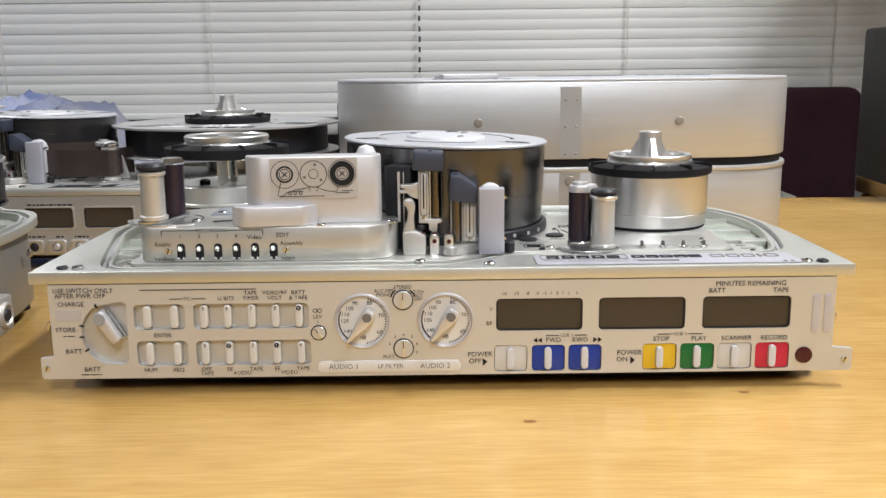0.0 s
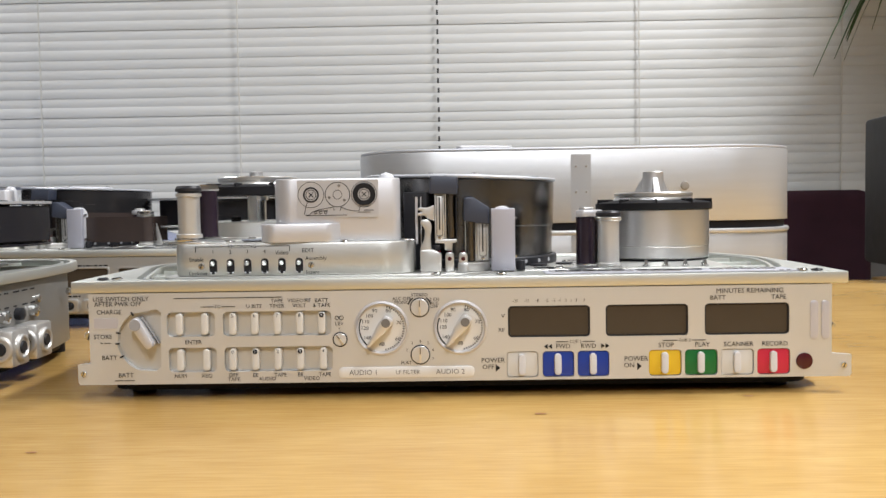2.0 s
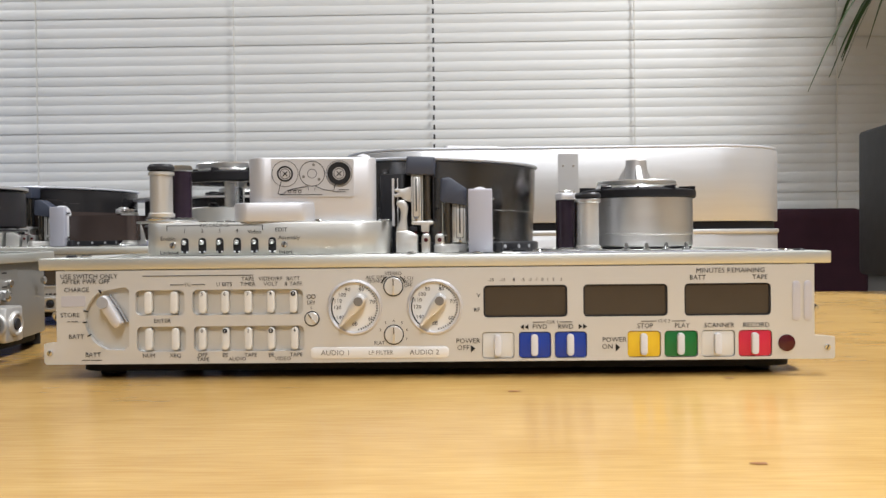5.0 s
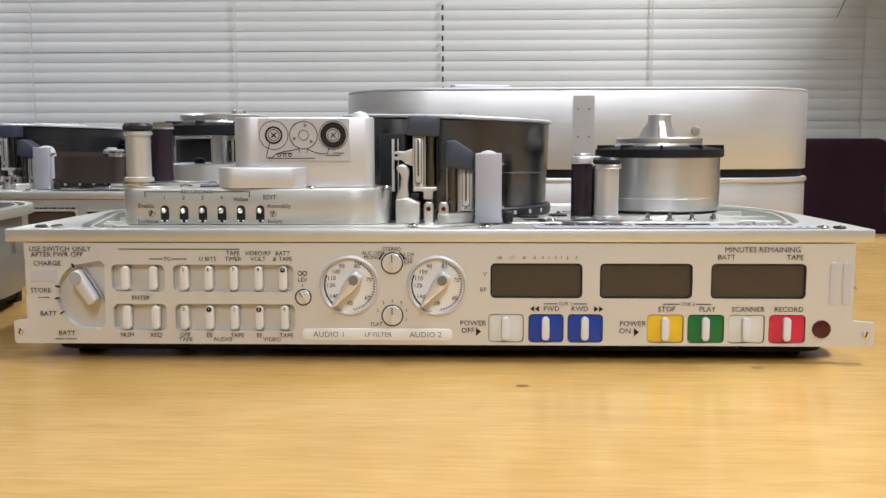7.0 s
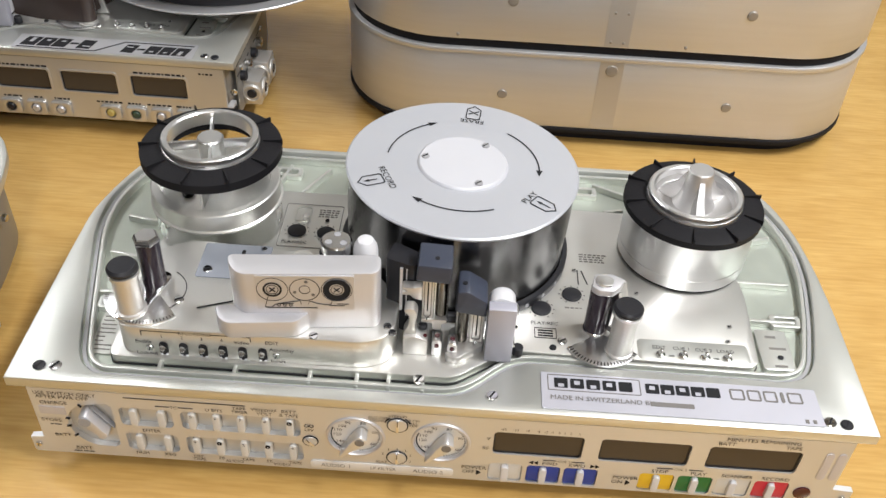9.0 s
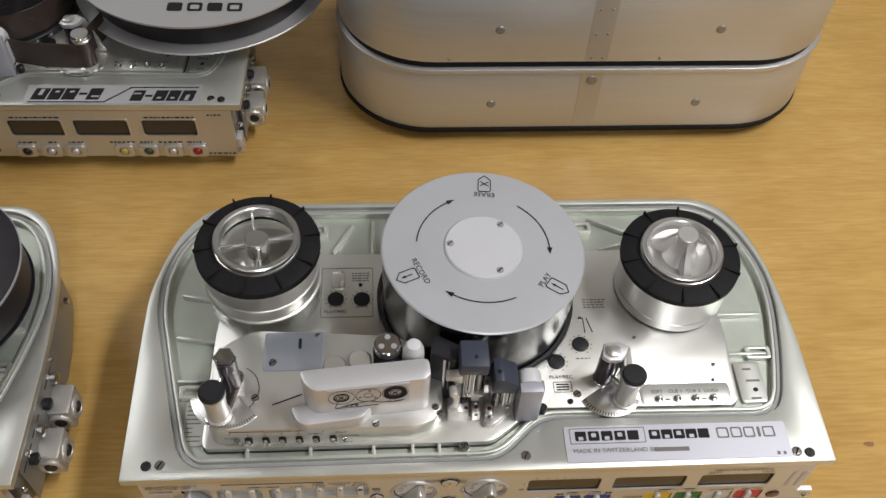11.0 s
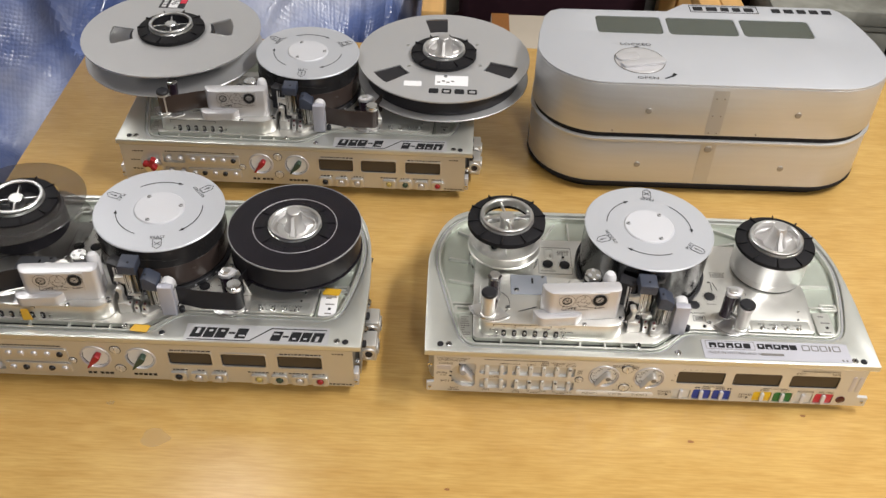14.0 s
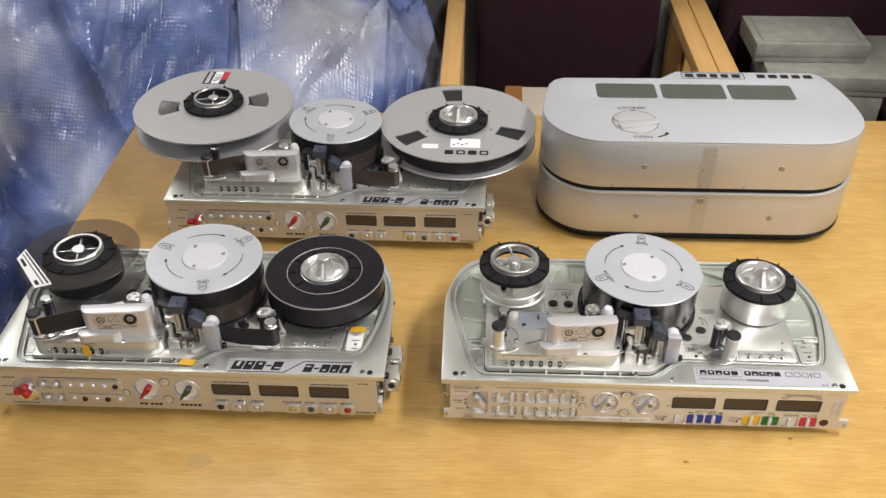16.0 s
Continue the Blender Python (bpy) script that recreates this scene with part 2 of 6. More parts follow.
def wrap_material():
    m = bpy.data.materials.new("blue_film_with_painted_sheen")
    m.use_nodes = True
    nt = m.node_tree
    L, N = nt.links.new, nt.nodes.new
    b = nt.nodes["Principled BSDF"]
    tc = N("ShaderNodeTexCoord")
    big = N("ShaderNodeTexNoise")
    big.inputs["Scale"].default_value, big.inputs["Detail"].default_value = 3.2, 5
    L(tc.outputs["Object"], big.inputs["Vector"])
    # navy to pale tones paint dark folds and sheen into the blue film
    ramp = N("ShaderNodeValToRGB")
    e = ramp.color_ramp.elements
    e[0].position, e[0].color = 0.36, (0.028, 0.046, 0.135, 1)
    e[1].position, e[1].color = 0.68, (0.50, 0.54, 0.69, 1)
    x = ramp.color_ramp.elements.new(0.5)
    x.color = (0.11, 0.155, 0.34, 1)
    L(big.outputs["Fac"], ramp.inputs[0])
    # grey patches mixed into the colour stand for the film's hazy look
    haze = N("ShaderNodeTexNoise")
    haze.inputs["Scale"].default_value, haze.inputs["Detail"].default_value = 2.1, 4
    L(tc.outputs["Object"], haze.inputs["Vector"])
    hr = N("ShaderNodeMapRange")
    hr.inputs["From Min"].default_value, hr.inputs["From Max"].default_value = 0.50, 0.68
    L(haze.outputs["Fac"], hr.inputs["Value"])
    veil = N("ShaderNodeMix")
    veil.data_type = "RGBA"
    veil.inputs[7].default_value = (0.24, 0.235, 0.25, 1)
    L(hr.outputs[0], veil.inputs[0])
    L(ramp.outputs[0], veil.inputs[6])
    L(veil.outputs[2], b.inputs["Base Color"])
    crumple = N("ShaderNodeTexNoise")
    crumple.inputs["Scale"].default_value, crumple.inputs["Detail"].default_value = 9, 5
    L(tc.outputs["Object"], crumple.inputs["Vector"])
    rr = N("ShaderNodeMapRange")
    rr.inputs["From Min"].default_value, rr.inputs["From Max"].default_value = 0.40, 0.60
    rr.inputs["To Min"].default_value, rr.inputs["To Max"].default_value = 0.18, 0.50
    L(crumple.outputs["Fac"], rr.inputs["Value"])
    L(rr.outputs[0], b.inputs["Roughness"])
    cell = N("ShaderNodeTexVoronoi")
    cell.inputs["Scale"].default_value, cell.inputs["Randomness"].default_value = 125, 0.2
    L(tc.outputs["UV"], cell.inputs["Vector"])
    bp = N("ShaderNodeBump")
    bp.inputs["Strength"].default_value, bp.inputs["Distance"].default_value = 0.42, 0.0022
    bp.invert = True
    L(cell.outputs["Distance"], bp.inputs["Height"])
    b2 = N("ShaderNodeBump")
    b2.inputs["Strength"].default_value, b2.inputs["Distance"].default_value = 0.5, 0.02
    L(crumple.outputs["Fac"], b2.inputs["Height"])
    L(b2.outputs[0], bp.inputs["Normal"])
    L(bp.outputs[0], b.inputs["Normal"])
    return m


WRAP = wrap_material()


# ---------------------------------------------------------------- mesh helpers
def part(name, bm, material, parent=None, label=""):
    me = bpy.data.meshes.new(name)
    bmesh.ops.recalc_face_normals(bm, faces=bm.faces)
    bm.to_mesh(me)
    bm.free()
    for p in me.polygons:
        p.use_smooth = max(abs(c) for c in p.normal) < 0.9998
    me.set_sharp_from_angle(angle=radians(35))
    me.materials.append(material)
    ob = new(name, me)
    ob.parent = parent
    if label:
        ob["label"] = label
    return ob


def twin(ob, m, parent=None):
    o = new(ob.name.split(".")[0], ob.data)
    o.parent = parent or ob.parent
    o.matrix_basis = m
    if "label" in ob:
        o["label"] = ob["label"]
    return o


def thing(name, label, category, m=None, group="", kind=""):
    e = new(name)
    e.empty_display_size = 0.02
    if m is not None:
        e.matrix_basis = m
    return tagged(e, label, category, group, kind)


def add_box(bm, x0, x1, y0, y1, z0, z1, bev=0.0, seg=2):
    r = bmesh.ops.create_cube(bm, size=1.0)
    vs = r["verts"]
    for v in vs:
        v.co = Vector(((x0 + x1) / 2 + v.co.x * (x1 - x0), (y0 + y1) / 2 + v.co.y * (y1 - y0), (z0 + z1) / 2 + v.co.z * (z1 - z0)))
    if bev:
        es = list({e for v in vs for e in v.link_edges})
        bmesh.ops.bevel(bm, geom=es, offset=bev, segments=seg, profile=0.5, affect="EDGES")
    return bm


def box(x0, x1, y0, y1, z0, z1, bev=0.0, seg=2):
    return add_box(bmesh.new(), x0, x1, y0, y1, z0, z1, bev, seg)


def add_lathe(bm, prof, cx=0, cy=0, seg=48, z=0.0, closed=False):
    """Revolve (radius, height) pairs round a vertical axis."""
    rings = []
    for r, h in prof:
        if r < 1e-6:
            rings.append([bm.verts.new((cx, cy, z + h))])
        else:
            rings.append([bm.verts.new((cx + r * math.cos(2 * math.pi * i / seg), cy + r * math.sin(2 * math.pi * i / seg), z + h)) for i in range(seg)])
    pairs = list(zip(rings, rings[1:]))
    if closed:
        pairs.append((rings[-1], rings[0]))
    for a, b in pairs:
        for i in range(seg):
            j = (i + 1) % seg
            if len(a) == 1 and len(b) == 1:
                continue
            if len(a) == 1:
                bm.faces.new((a[0], b[i], b[j]))
            elif len(b) == 1:
                bm.faces.new((a[i], a[j], b[0]))
            else:
                bm.faces.new((a[i], a[j], b[j], b[i]))
    return bm


def lathe(prof, cx=0, cy=0, seg=48, z=0.0, closed=False):
    return add_lathe(bmesh.new(), prof, cx, cy, seg, z, closed)


def cyl(r, z0, z1, cx=0, cy=0, seg=32, bev=0.0006):
    return lathe([(0, z0), (r - bev, z0), (r, z0 + bev), (r, z1 - bev), (r - bev, z1), (0, z1)], cx, cy, seg)


def tube(r0, r1, z0, z1, cx=0, cy=0, seg=48):
    b = min(0.0006, (r1 - r0) / 4)
    return lathe([(r0, z0), (r1 - b, z0), (r1, z0 + b), (r1, z1 - b), (r1 - b, z1), (r0 + b, z1), (r0, z1 - b)], cx, cy, seg, closed=True)


def rrect(x0, x1, y0, y1, r, n=5):
    pts = []
    for cx, cy, a in ((x1 - r, y1 - r, 0), (x0 + r, y1 - r, 90), (x0 + r, y0 + r, 180), (x1 - r, y0 + r, 270)):
        pts += [(cx + r * math.cos(radians(a + 90 * i / n)), cy + r * math.sin(radians(a + 90 * i / n))) for i in range(n + 1)]
    return pts


def circle(cx, cy, r, n=40):
    return [(cx + r * math.cos(2 * math.pi * i / n), cy + r * math.sin(2 * math.pi * i / n)) for i in range(n)]


def slab(outer, holes=(), z0=0.0, z1=0.01, bev=0.0):
    """A flat slab with holes, extruded from z0 to z1."""
    bm = bmesh.new()
    edges = []
    for loop in (outer, *holes):
        vs = [bm.verts.new((x, y, z1)) for x, y in loop]
        edges += [bm.edges.new((vs[i], vs[(i + 1) % len(vs)])) for i in range(len(vs))]
    bmesh.ops.triangle_fill(bm, use_beauty=True, use_dissolve=False, edges=edges, normal=(0, 0, 1))
    top = list(bm.faces)
    r = bmesh.ops.extrude_face_region(bm, geom=top)
    for v in r["geom"]:
        if isinstance(v, bmesh.types.BMVert):
            v.co.z = z0
    bmesh.ops.recalc_face_normals(bm, faces=bm.faces)
    if bev:
        es = [e for e in bm.edges if len(e.link_faces) == 2 and e.calc_face_angle(0) > 1.0]
        bmesh.ops.bevel(bm, geom=es, offset=bev, segments=2, profile=0.5, affect="EDGES")
    return bm


UPRIGHT = Matrix(((1, 0, 0, 0), (0, 0, 1, 0), (0, 1, 0, 0), (0, 0, 0, 1)))


def front(bm, y=0.0):
    """Turn a slab drawn in (x, height) so that its extrusion runs backwards along y."""
    bm.transform(Matrix.Translation((0, y, 0)) @ UPRIGHT)
    return bm


def add_bm(dst, src):
    me = bpy.data.meshes.new("tmp")
    src.to_mesh(me)
    src.free()
    dst.from_mesh(me)
    bpy.data.meshes.remove(me)
    return dst


def lettering(text, size, m, material, parent, name="lettering", align="CENTER", squeeze=1.0, label=""):
    c = bpy.data.curves.new("text", "FONT")
    c.body, c.size, c.align_x, c.align_y, c.resolution_u = text, size, align, "CENTER", 2
    c.space_character = 1.02
    o = bpy.data.objects.new("text", c)
    me = bpy.data.meshes.new_from_object(o)
    bpy.data.objects.remove(o)
    bpy.data.curves.remove(c)
    me.transform(Matrix.Diagonal((squeeze, 1, 1, 1)))
    me.materials.clear()
    me.materials.append(material)
    ob = new(name, me)
    ob.parent = parent
    ob.matrix_basis = m
    if label:
        ob["label"] = label
    return ob


def on_front(x, z, y=-0.0004, tilt=0):
    return Matrix.Translation((x, y, z)) @ pose(0, 0, 0, 90, 0, 0) @ pose(0, 0, 0, 0, 0, tilt)


def on_top(x, y, z, rz=0):
    return pose(x, y, z, 0, 0, rz)


def wire(points, r, name, material, parent, seg=8, label=""):
    """A round rod swept along points."""
    bm = bmesh.new()
    rings = []
    for i, p in enumerate(points):
        p = Vector(p)
        d = (Vector(points[min(i + 1, len(points) - 1)]) - Vector(points[max(i - 1, 0)])).normalized()
        u = d.orthogonal().normalized()
        if rings:
            u = (last - d * last.dot(d)).normalized()
        last = u
        w = d.cross(u)
        rings.append([bm.verts.new(p + r * (math.cos(2 * math.pi * k / seg) * u + math.sin(2 * math.pi * k / seg) * w)) for k in range(seg)])
    for a, b in zip(rings, rings[1:]):
        for k in range(seg):
            bm.faces.new((a[k], a[(k + 1) % seg], b[(k + 1) % seg], b[k]))
    bm.faces.new(rings[0][::-1])
    bm.faces.new(rings[-1])
    return part(name, bm, material, parent, label)


# ---------------------------------------------------------------- the room
def structure(name, bm, material, label, category):
    return tagged(part(name, bm, material), label, category, kind="structure")


structure("floor", box(-3.2, 3.2, -4.0, 1.75, FLOOR - 0.1, FLOOR), CARPET, "dark blue-grey office carpet floor", "floor")
structure("ceiling", box(-3.2, 3.2, -4.0, 1.75, CEIL, CEIL + 0.1), CEILING, "plain white office ceiling", "ceiling")
structure("wall_west", box(-3.3, -3.2, -4.0, 1.75, FLOOR, CEIL), WALL, "plain warm grey painted wall", "wall")
structure("wall_east", box(3.2, 3.3, -4.0, 1.75, FLOOR, CEIL), WALL, "plain warm grey painted wall", "wall")
structure("wall_south", box(-3.2, 3.2, -4.1, -4.0, FLOOR, CEIL), WALL, "plain warm grey painted wall", "wall")
structure("wall_north", front(slab([(-3.2, FLOOR), (3.2, FLOOR), (3.2, CEIL), (-3.2, CEIL)], [[(-1.75, 0.06), (1.75, 0.06), (1.75, 1.5), (-1.75, 1.5)]], 0, 0.15), 1.60),
          WALL, "warm grey painted wall with a window opening behind the blind", "wall")
win = thing("window_1", "dark office window behind a closed white blind", "window", kind="structure")
part("window_frame", front(slab([(-1.75, 0.06), (1.75, 0.06), (1.75, 1.5), (-1.75, 1.5)],
                                [[(-1.70, 0.11), (-0.03, 0.11), (-0.03, 1.45), (-1.70, 1.45)], [(0.03, 0.11), (1.70, 0.11), (1.70, 1.45), (0.03, 1.45)]], 0, 0.05), 1.66),
     SLAT, win, "white painted window frame")
for x0, x1 in ((-1.70, -0.03), (0.03, 1.70)):
    part("pane", box(x0, x1, 1.68, 1.686, 0.11, 1.45), BLACK, win, "pane dark with night outside")
part("window_sill", box(-1.8, 1.8, 1.46, 1.60, 0.035, 0.06, 0.004), SLAT, win, "white painted window sill")

# blind: closed slats, ladder cords, rails
blind = thing("venetian_blind", "closed white horizontal venetian blind hanging before the window", "blind")
bm = bmesh.new()
N = 6
for k in range(N + 1):
    s = (k / N - 0.5) * 0.0275
    bow = 0.0022 * (1 - (2 * k / N - 1) ** 2)
    a = radians(84)
    y, z = s * math.cos(a) - bow * math.sin(a), s * math.sin(a) + bow * math.cos(a)
    for x in (-1.65, 1.65):
        bm.verts.new((x, y, z))
        bm.verts.new((x, y + 0.0004, z + 0.0002))
bm.verts.ensure_lookup_table()
for k in range(N):
    a, b = 4 * k, 4 * k + 4
    bm.faces.new([bm.verts[i] for i in (a, a + 2, b + 2, b)])
    bm.faces.new([bm.verts[i] for i in (a + 1, b + 1, b + 3, a + 3)])
slat0 = part("slat", bm, SLAT, blind)
slat0.matrix_basis = pose(0, 1.5, 0.095)
rng = random.Random(4)
for i in range(1, 72):
    twin(slat0, pose(0, 1.5 + rng.uniform(-0.0008, 0.0008), 0.095 + 0.0212 * i, rng.uniform(-1.3, 1.3), 0, rng.uniform(-0.03, 0.03)))
part("bottom_rail", box(-1.65, 1.65, 1.488, 1.512, 0.070, 0.082, 0.003), SLAT, blind, "white bottom rail")
part("head_rail", box(-1.66, 1.66, 1.480, 1.520, 1.62, 1.66, 0.003), SLAT, blind, "white head rail")
for x in (-1.358, -0.918, -0.478, 0.402, 0.842, 1.282):
    part("ladder_cord", box(x - 0.0012, x + 0.0012, 1.4835, 1.4855, 0.075, 1.63), CORD, blind)
dash0 = part("lift_cord", box(-0.0022, 0.0022, -0.0008, 0.0008, -0.0055, 0.0055), CORD_DARK, blind, "dark lift cord showing between slats")
dash0.matrix_basis = pose(-0.038, 1.484, 0.105)
for i in range(1, 72):
    twin(dash0, pose(-0.038 + rng.uniform(-0.0007, 0.0007), 1.484, 0.105 + 0.0212 * i))

# ceiling fittings
for lx, ly, watts in LAMPS:
    f = thing("ceiling_light", "white fluorescent ceiling batten, lit", "ceiling light", pose(lx, ly, CEIL), group="ceiling lights")
    part("housing", box(-0.15, 0.15, -0.62, 0.62, -0.05, 0.0, 0.006), SLAT, f)
    part("tube", box(-0.125, 0.125, -0.58, 0.58, -0.066, -0.05, 0.004), WHITE, f)

# ---------------------------------------------------------------- table
table = thing("conference_table", "honey-coloured varnished oak conference table, lightly stained", "table", pose(0, 0, -0.004))
part("tabletop", box(-0.798, 2.2, -1.5, 0.735, -0.032, 0.0, 0.003), OAK, table)
part("edge_strip", box(-0.795, 2.19, -1.49, 0.730, -0.075, -0.034, 0.002), OAK, table, "oak edge band under the top")
for x in (-0.70, 2.08):
    for y in (-1.40, 0.62):
        part("leg", box(x, x + 0.07, y, y + 0.07, FLOOR, -0.076, 0.004), OAK, table)
for x, y, r in ((0.044, -0.0465, 0.0020), (0.167, -0.0085, 0.0018), (0.122, -0.199, 0.0019), (-0.199, -0.113, 0.0016), (0.294, 0.043, 0.0024)):
    bm = bmesh.new()
    vs = [bm.verts.new((x + 1.6 * r * math.cos(a) * (1 + 0.25 * math.sin(3 * a + x * 40)), y + r * math.sin(a) * (1 + 0.2 * math.cos(2 * a)), 0.0003)) for a in np.linspace(0, 2 * math.pi, 14, endpoint=False)]
    bm.faces.new(vs)
    part("burn_mark", bm, STAIN, table, "small dark burn mark in the varnish")
for x, y, r in ((-0.492, -0.066, 0.0120), (-0.548, -0.025, 0.0035)):
    bm = bmesh.new()
    bm.faces.new([bm.verts.new((x + 1.2 * r * math.cos(a) * (1 + 0.18 * math.sin(3 * a + x * 60)), y + 0.85 * r * math.sin(a) * (1 + 0.15 * math.cos(2 * a + y * 50)), 0.0002)) for a in np.linspace(0, 2 * math.pi, 22, endpoint=False)])
    part("worn_spot", bm, SCUFF, table, "pale worn spot in the varnish")


# ---------------------------------------------------------------- chairs behind the table
def chair(x, w, label):
    c = thing("armchair", label, "chair", pose(x, 1.20, FLOOR), group="chairs behind the table")
    part("seat", box(-w, w, -0.24, 0.22, 0.38, 0.47, 0.03, 3), FABRIC, c)
    bm = box(-w + 0.022, w - 0.022, 0.15, 0.22, 0.42, 0.876, 0.025, 3)
    part("backrest", bm, FABRIC, c)
    for s in (-1, 1):
        xa = s * (w + 0.028)
        part("armrest", box(xa - 0.0215, xa + 0.0215, -0.24, 0.235, 0.655, 0.69, 0.006), BEECH, c)
        for y in (-0.215, 0.19):
            part("leg", box(xa - 0.019, xa + 0.019, y - 0.022, y + 0.022, 0, 0.654, 0.005), BEECH, c)
        part("side_rail", box(xa - 0.016, xa + 0.016, -0.192, 0.167, 0.33, 0.39, 0.004), BEECH, c)
    return c


for x, w in ((0.0135, 0.2395), (0.615, 0.263)):
    chair(x, w, "wooden armchair with aubergine wool seat and back")


# boxes stacked on the chair beside the case
def tape_box(label, x0, x1, y0, y1, z0, z1, turn):
    b = thing("tape_box", label, "box", pose((x0 + x1) / 2, (y0 + y1) / 2, z0, 0, 0, turn), group="tape boxes")
    w, d, h = (x1 - x0) / 2, (y1 - y0) / 2, z1 - z0
    part("tray", box(-w + 0.002, w - 0.002, -d + 0.002, d - 0.002, 0.0, h * 0.55, 0.002), CARD, b)
    part("lid", box(-w, w, -d, d, h * 0.28, h, 0.003), CARD, b)
    return b, w, d, h


tape_box("grey card tape box at the bottom of a stack", 0.46, 0.70, 1.13, 1.36, -0.2795, -0.1605, -2)
tape_box("flat grey card tape box with a scuffed lid", 0.445, 0.80, 1.125, 1.38, -0.160, -0.1145, -3)
b2, w, d, h = tape_box("flat grey tape box with a thin printed border", 0.418, 0.668, 1.195, 1.42, -0.114, -0.069, 0)
part("label_frame", slab(rrect(-w + 0.016, w - 0.016, -d + 0.014, d - 0.012, 0.006), [rrect(-w + 0.0175, w - 0.0175, -d + 0.0155, d - 0.0135, 0.005)], h, h + 0.0006), INK_GREY, b2, "thin printed border line")
for i in range(5):
    part("printed_bar", slab(rrect(0.018 + i * 0.017, 0.031 + i * 0.017, 0.062, 0.072, 0.001, 2), [rrect(0.022 + i * 0.017, 0.027 + i * 0.017, 0.065, 0.069, 0.001, 2)], h, h + 0.0006), INK_GREY, b2, "dark printed bar")
for i in range(4):
    part("printed_bar", box(-w + 0.004 + i * 0.013, -w + 0.014 + i * 0.013, -d - 0.0005, -d, h * 0.32, h * 0.42), INK_GREY, b2, "dark printed bar")
b3 = thing("card_folder", "pale card carton on the chair seat", "carton", pose(-0.035, 1.03, -0.28))
part("carton_body", box(-0.10, 0.10, -0.06, 0.16, 0, 0.10, 0.003), CARD_PALE, b3)
part("carton_tape", box(-0.099, -0.062, -0.0605, 0.1605, 0.1002, 0.1010), STAIN, b3, "brown strip along one edge of the carton")


# ---------------------------------------------------------------- bubble wrap heap
def wrap_height(x, y):
    back = max(0.0, min(1.0, (y - 0.66) / 0.50))
    z = -0.50 + 0.58 * (back ** 0.8)
    left = max(0.0, min(1.0, (-0.80 - x) / 0.5))
    z = max(z, -0.50 + 0.40 * left)
    z -= 0.15 * max(0.0, min(1.0, (x + 0.85) / 0.5))
    side = max(0.0, min(1.0, (x + 0.36) / 0.11))
    z -= 0.35 * side * side
    p = Vector((x * 2.2, y * 2.2, 0.3))
    z += 0.085 * noise.noise(p) + 0.05 * abs(noise.noise(p * 2.4)) + 0.016 * noise.noise(p * 6) + 0.006 * noise.noise(p * 15)
    ridge = abs(noise.noise(Vector((x * 3.1 + y * 2.0, y * 1.2, 7))))
    z += 0.05 * math.exp(-ridge * 14)
    ridge = abs(noise.noise(Vector((x * 5.5 - y * 3.0, y * 2.6, 3))))
    z += 0.022 * math.exp(-ridge * 18)
    if y < 0.78 and x > -0.83:
        z = min(z, -0.10)
    return max(z, FLOOR + 0.02)


def wrap_sheet(x0, x1, y0, y1, lift, nx, ny):
    bm = bmesh.new()
    uvl = bm.loops.layers.uv.new("UVMap")
    grid = []
    for j in range(ny + 1):
        row = []
        for i in range(nx + 1):
            x, y = x0 + (x1 - x0) * i / nx, y0 + (y1 - y0) * j / ny
            x += 0.02 * noise.noise(Vector((x * 6, y * 6, lift * 90)))
            row.append(bm.verts.new((x, y, wrap_height(x, y) + lift * (1 + 0.6 * noise.noise(Vector((x * 9, y * 9, 1)))))))
        grid.append(row)
    for j in range(ny):
        for i in range(nx):
            f = bm.faces.new((grid[j][i], grid[j][i + 1], grid[j + 1][i + 1], grid[j + 1][i]))
            for l, (p, q) in zip(f.loops, ((i, j), (i + 1, j), (i + 1, j + 1), (i, j + 1))):
                l[uvl].uv = (x0 + (x1 - x0) * p / nx, 1.2 * (y0 + (y1 - y0) * q / ny))
    return bm


wrap = thing("bubble_wrap", "crumpled heap of blue-tinted bubble wrap behind the table", "bubble wrap")
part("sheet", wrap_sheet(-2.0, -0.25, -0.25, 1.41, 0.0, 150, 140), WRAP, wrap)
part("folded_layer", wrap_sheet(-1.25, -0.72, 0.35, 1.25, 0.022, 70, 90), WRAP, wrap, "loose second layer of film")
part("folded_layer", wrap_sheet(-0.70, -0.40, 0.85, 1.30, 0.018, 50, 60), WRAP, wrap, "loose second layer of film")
for x0, y0, x1, y1 in ((-0.93, 0.30, -0.86, 1.25),):
    pts = []
    for k in range(26):
        s = k / 25
        x, y = x0 + (x1 - x0) * s + 0.012 * math.sin(9 * s), y0 + (y1 - y0) * s
        pts.append((x, y, wrap_height(x, y) + 0.026 + 0.006 * math.sin(23 * s)))
    wire(pts, 0.0022, "crease", WRAP, wrap, 6, "bright creased edge of film")

# ---------------------------------------------------------------- loudspeaker and plant
sp = thing("desk_speaker", "black upright desk speaker standing on the table", "speaker", pose(0.669, 0.71, -0.004, 0, 0, -4))
part("base", lathe([(0, 0), (0.055, 0), (0.06, 0.008), (0.045, 0.02), (0, 0.02)], 0, 0.02), SPEAKER, sp)
part("body", slab(rrect(-0.085, 0.085, -0.06, 0.10, 0.022), (), 0.02, 0.225, 0.006), SPEAKER, sp)
part("grille", slab(rrect(-0.083, 0.083, -0.0635, -0.060, 0.001, 1), (), 0.092, 0.215), SPEAKER, sp, "black perforated grille")
part("trim_line", box(-0.084, 0.084, -0.066, -0.060, 0.083, 0.087, 0.001), RED_LENS, sp, "dark red trim line")
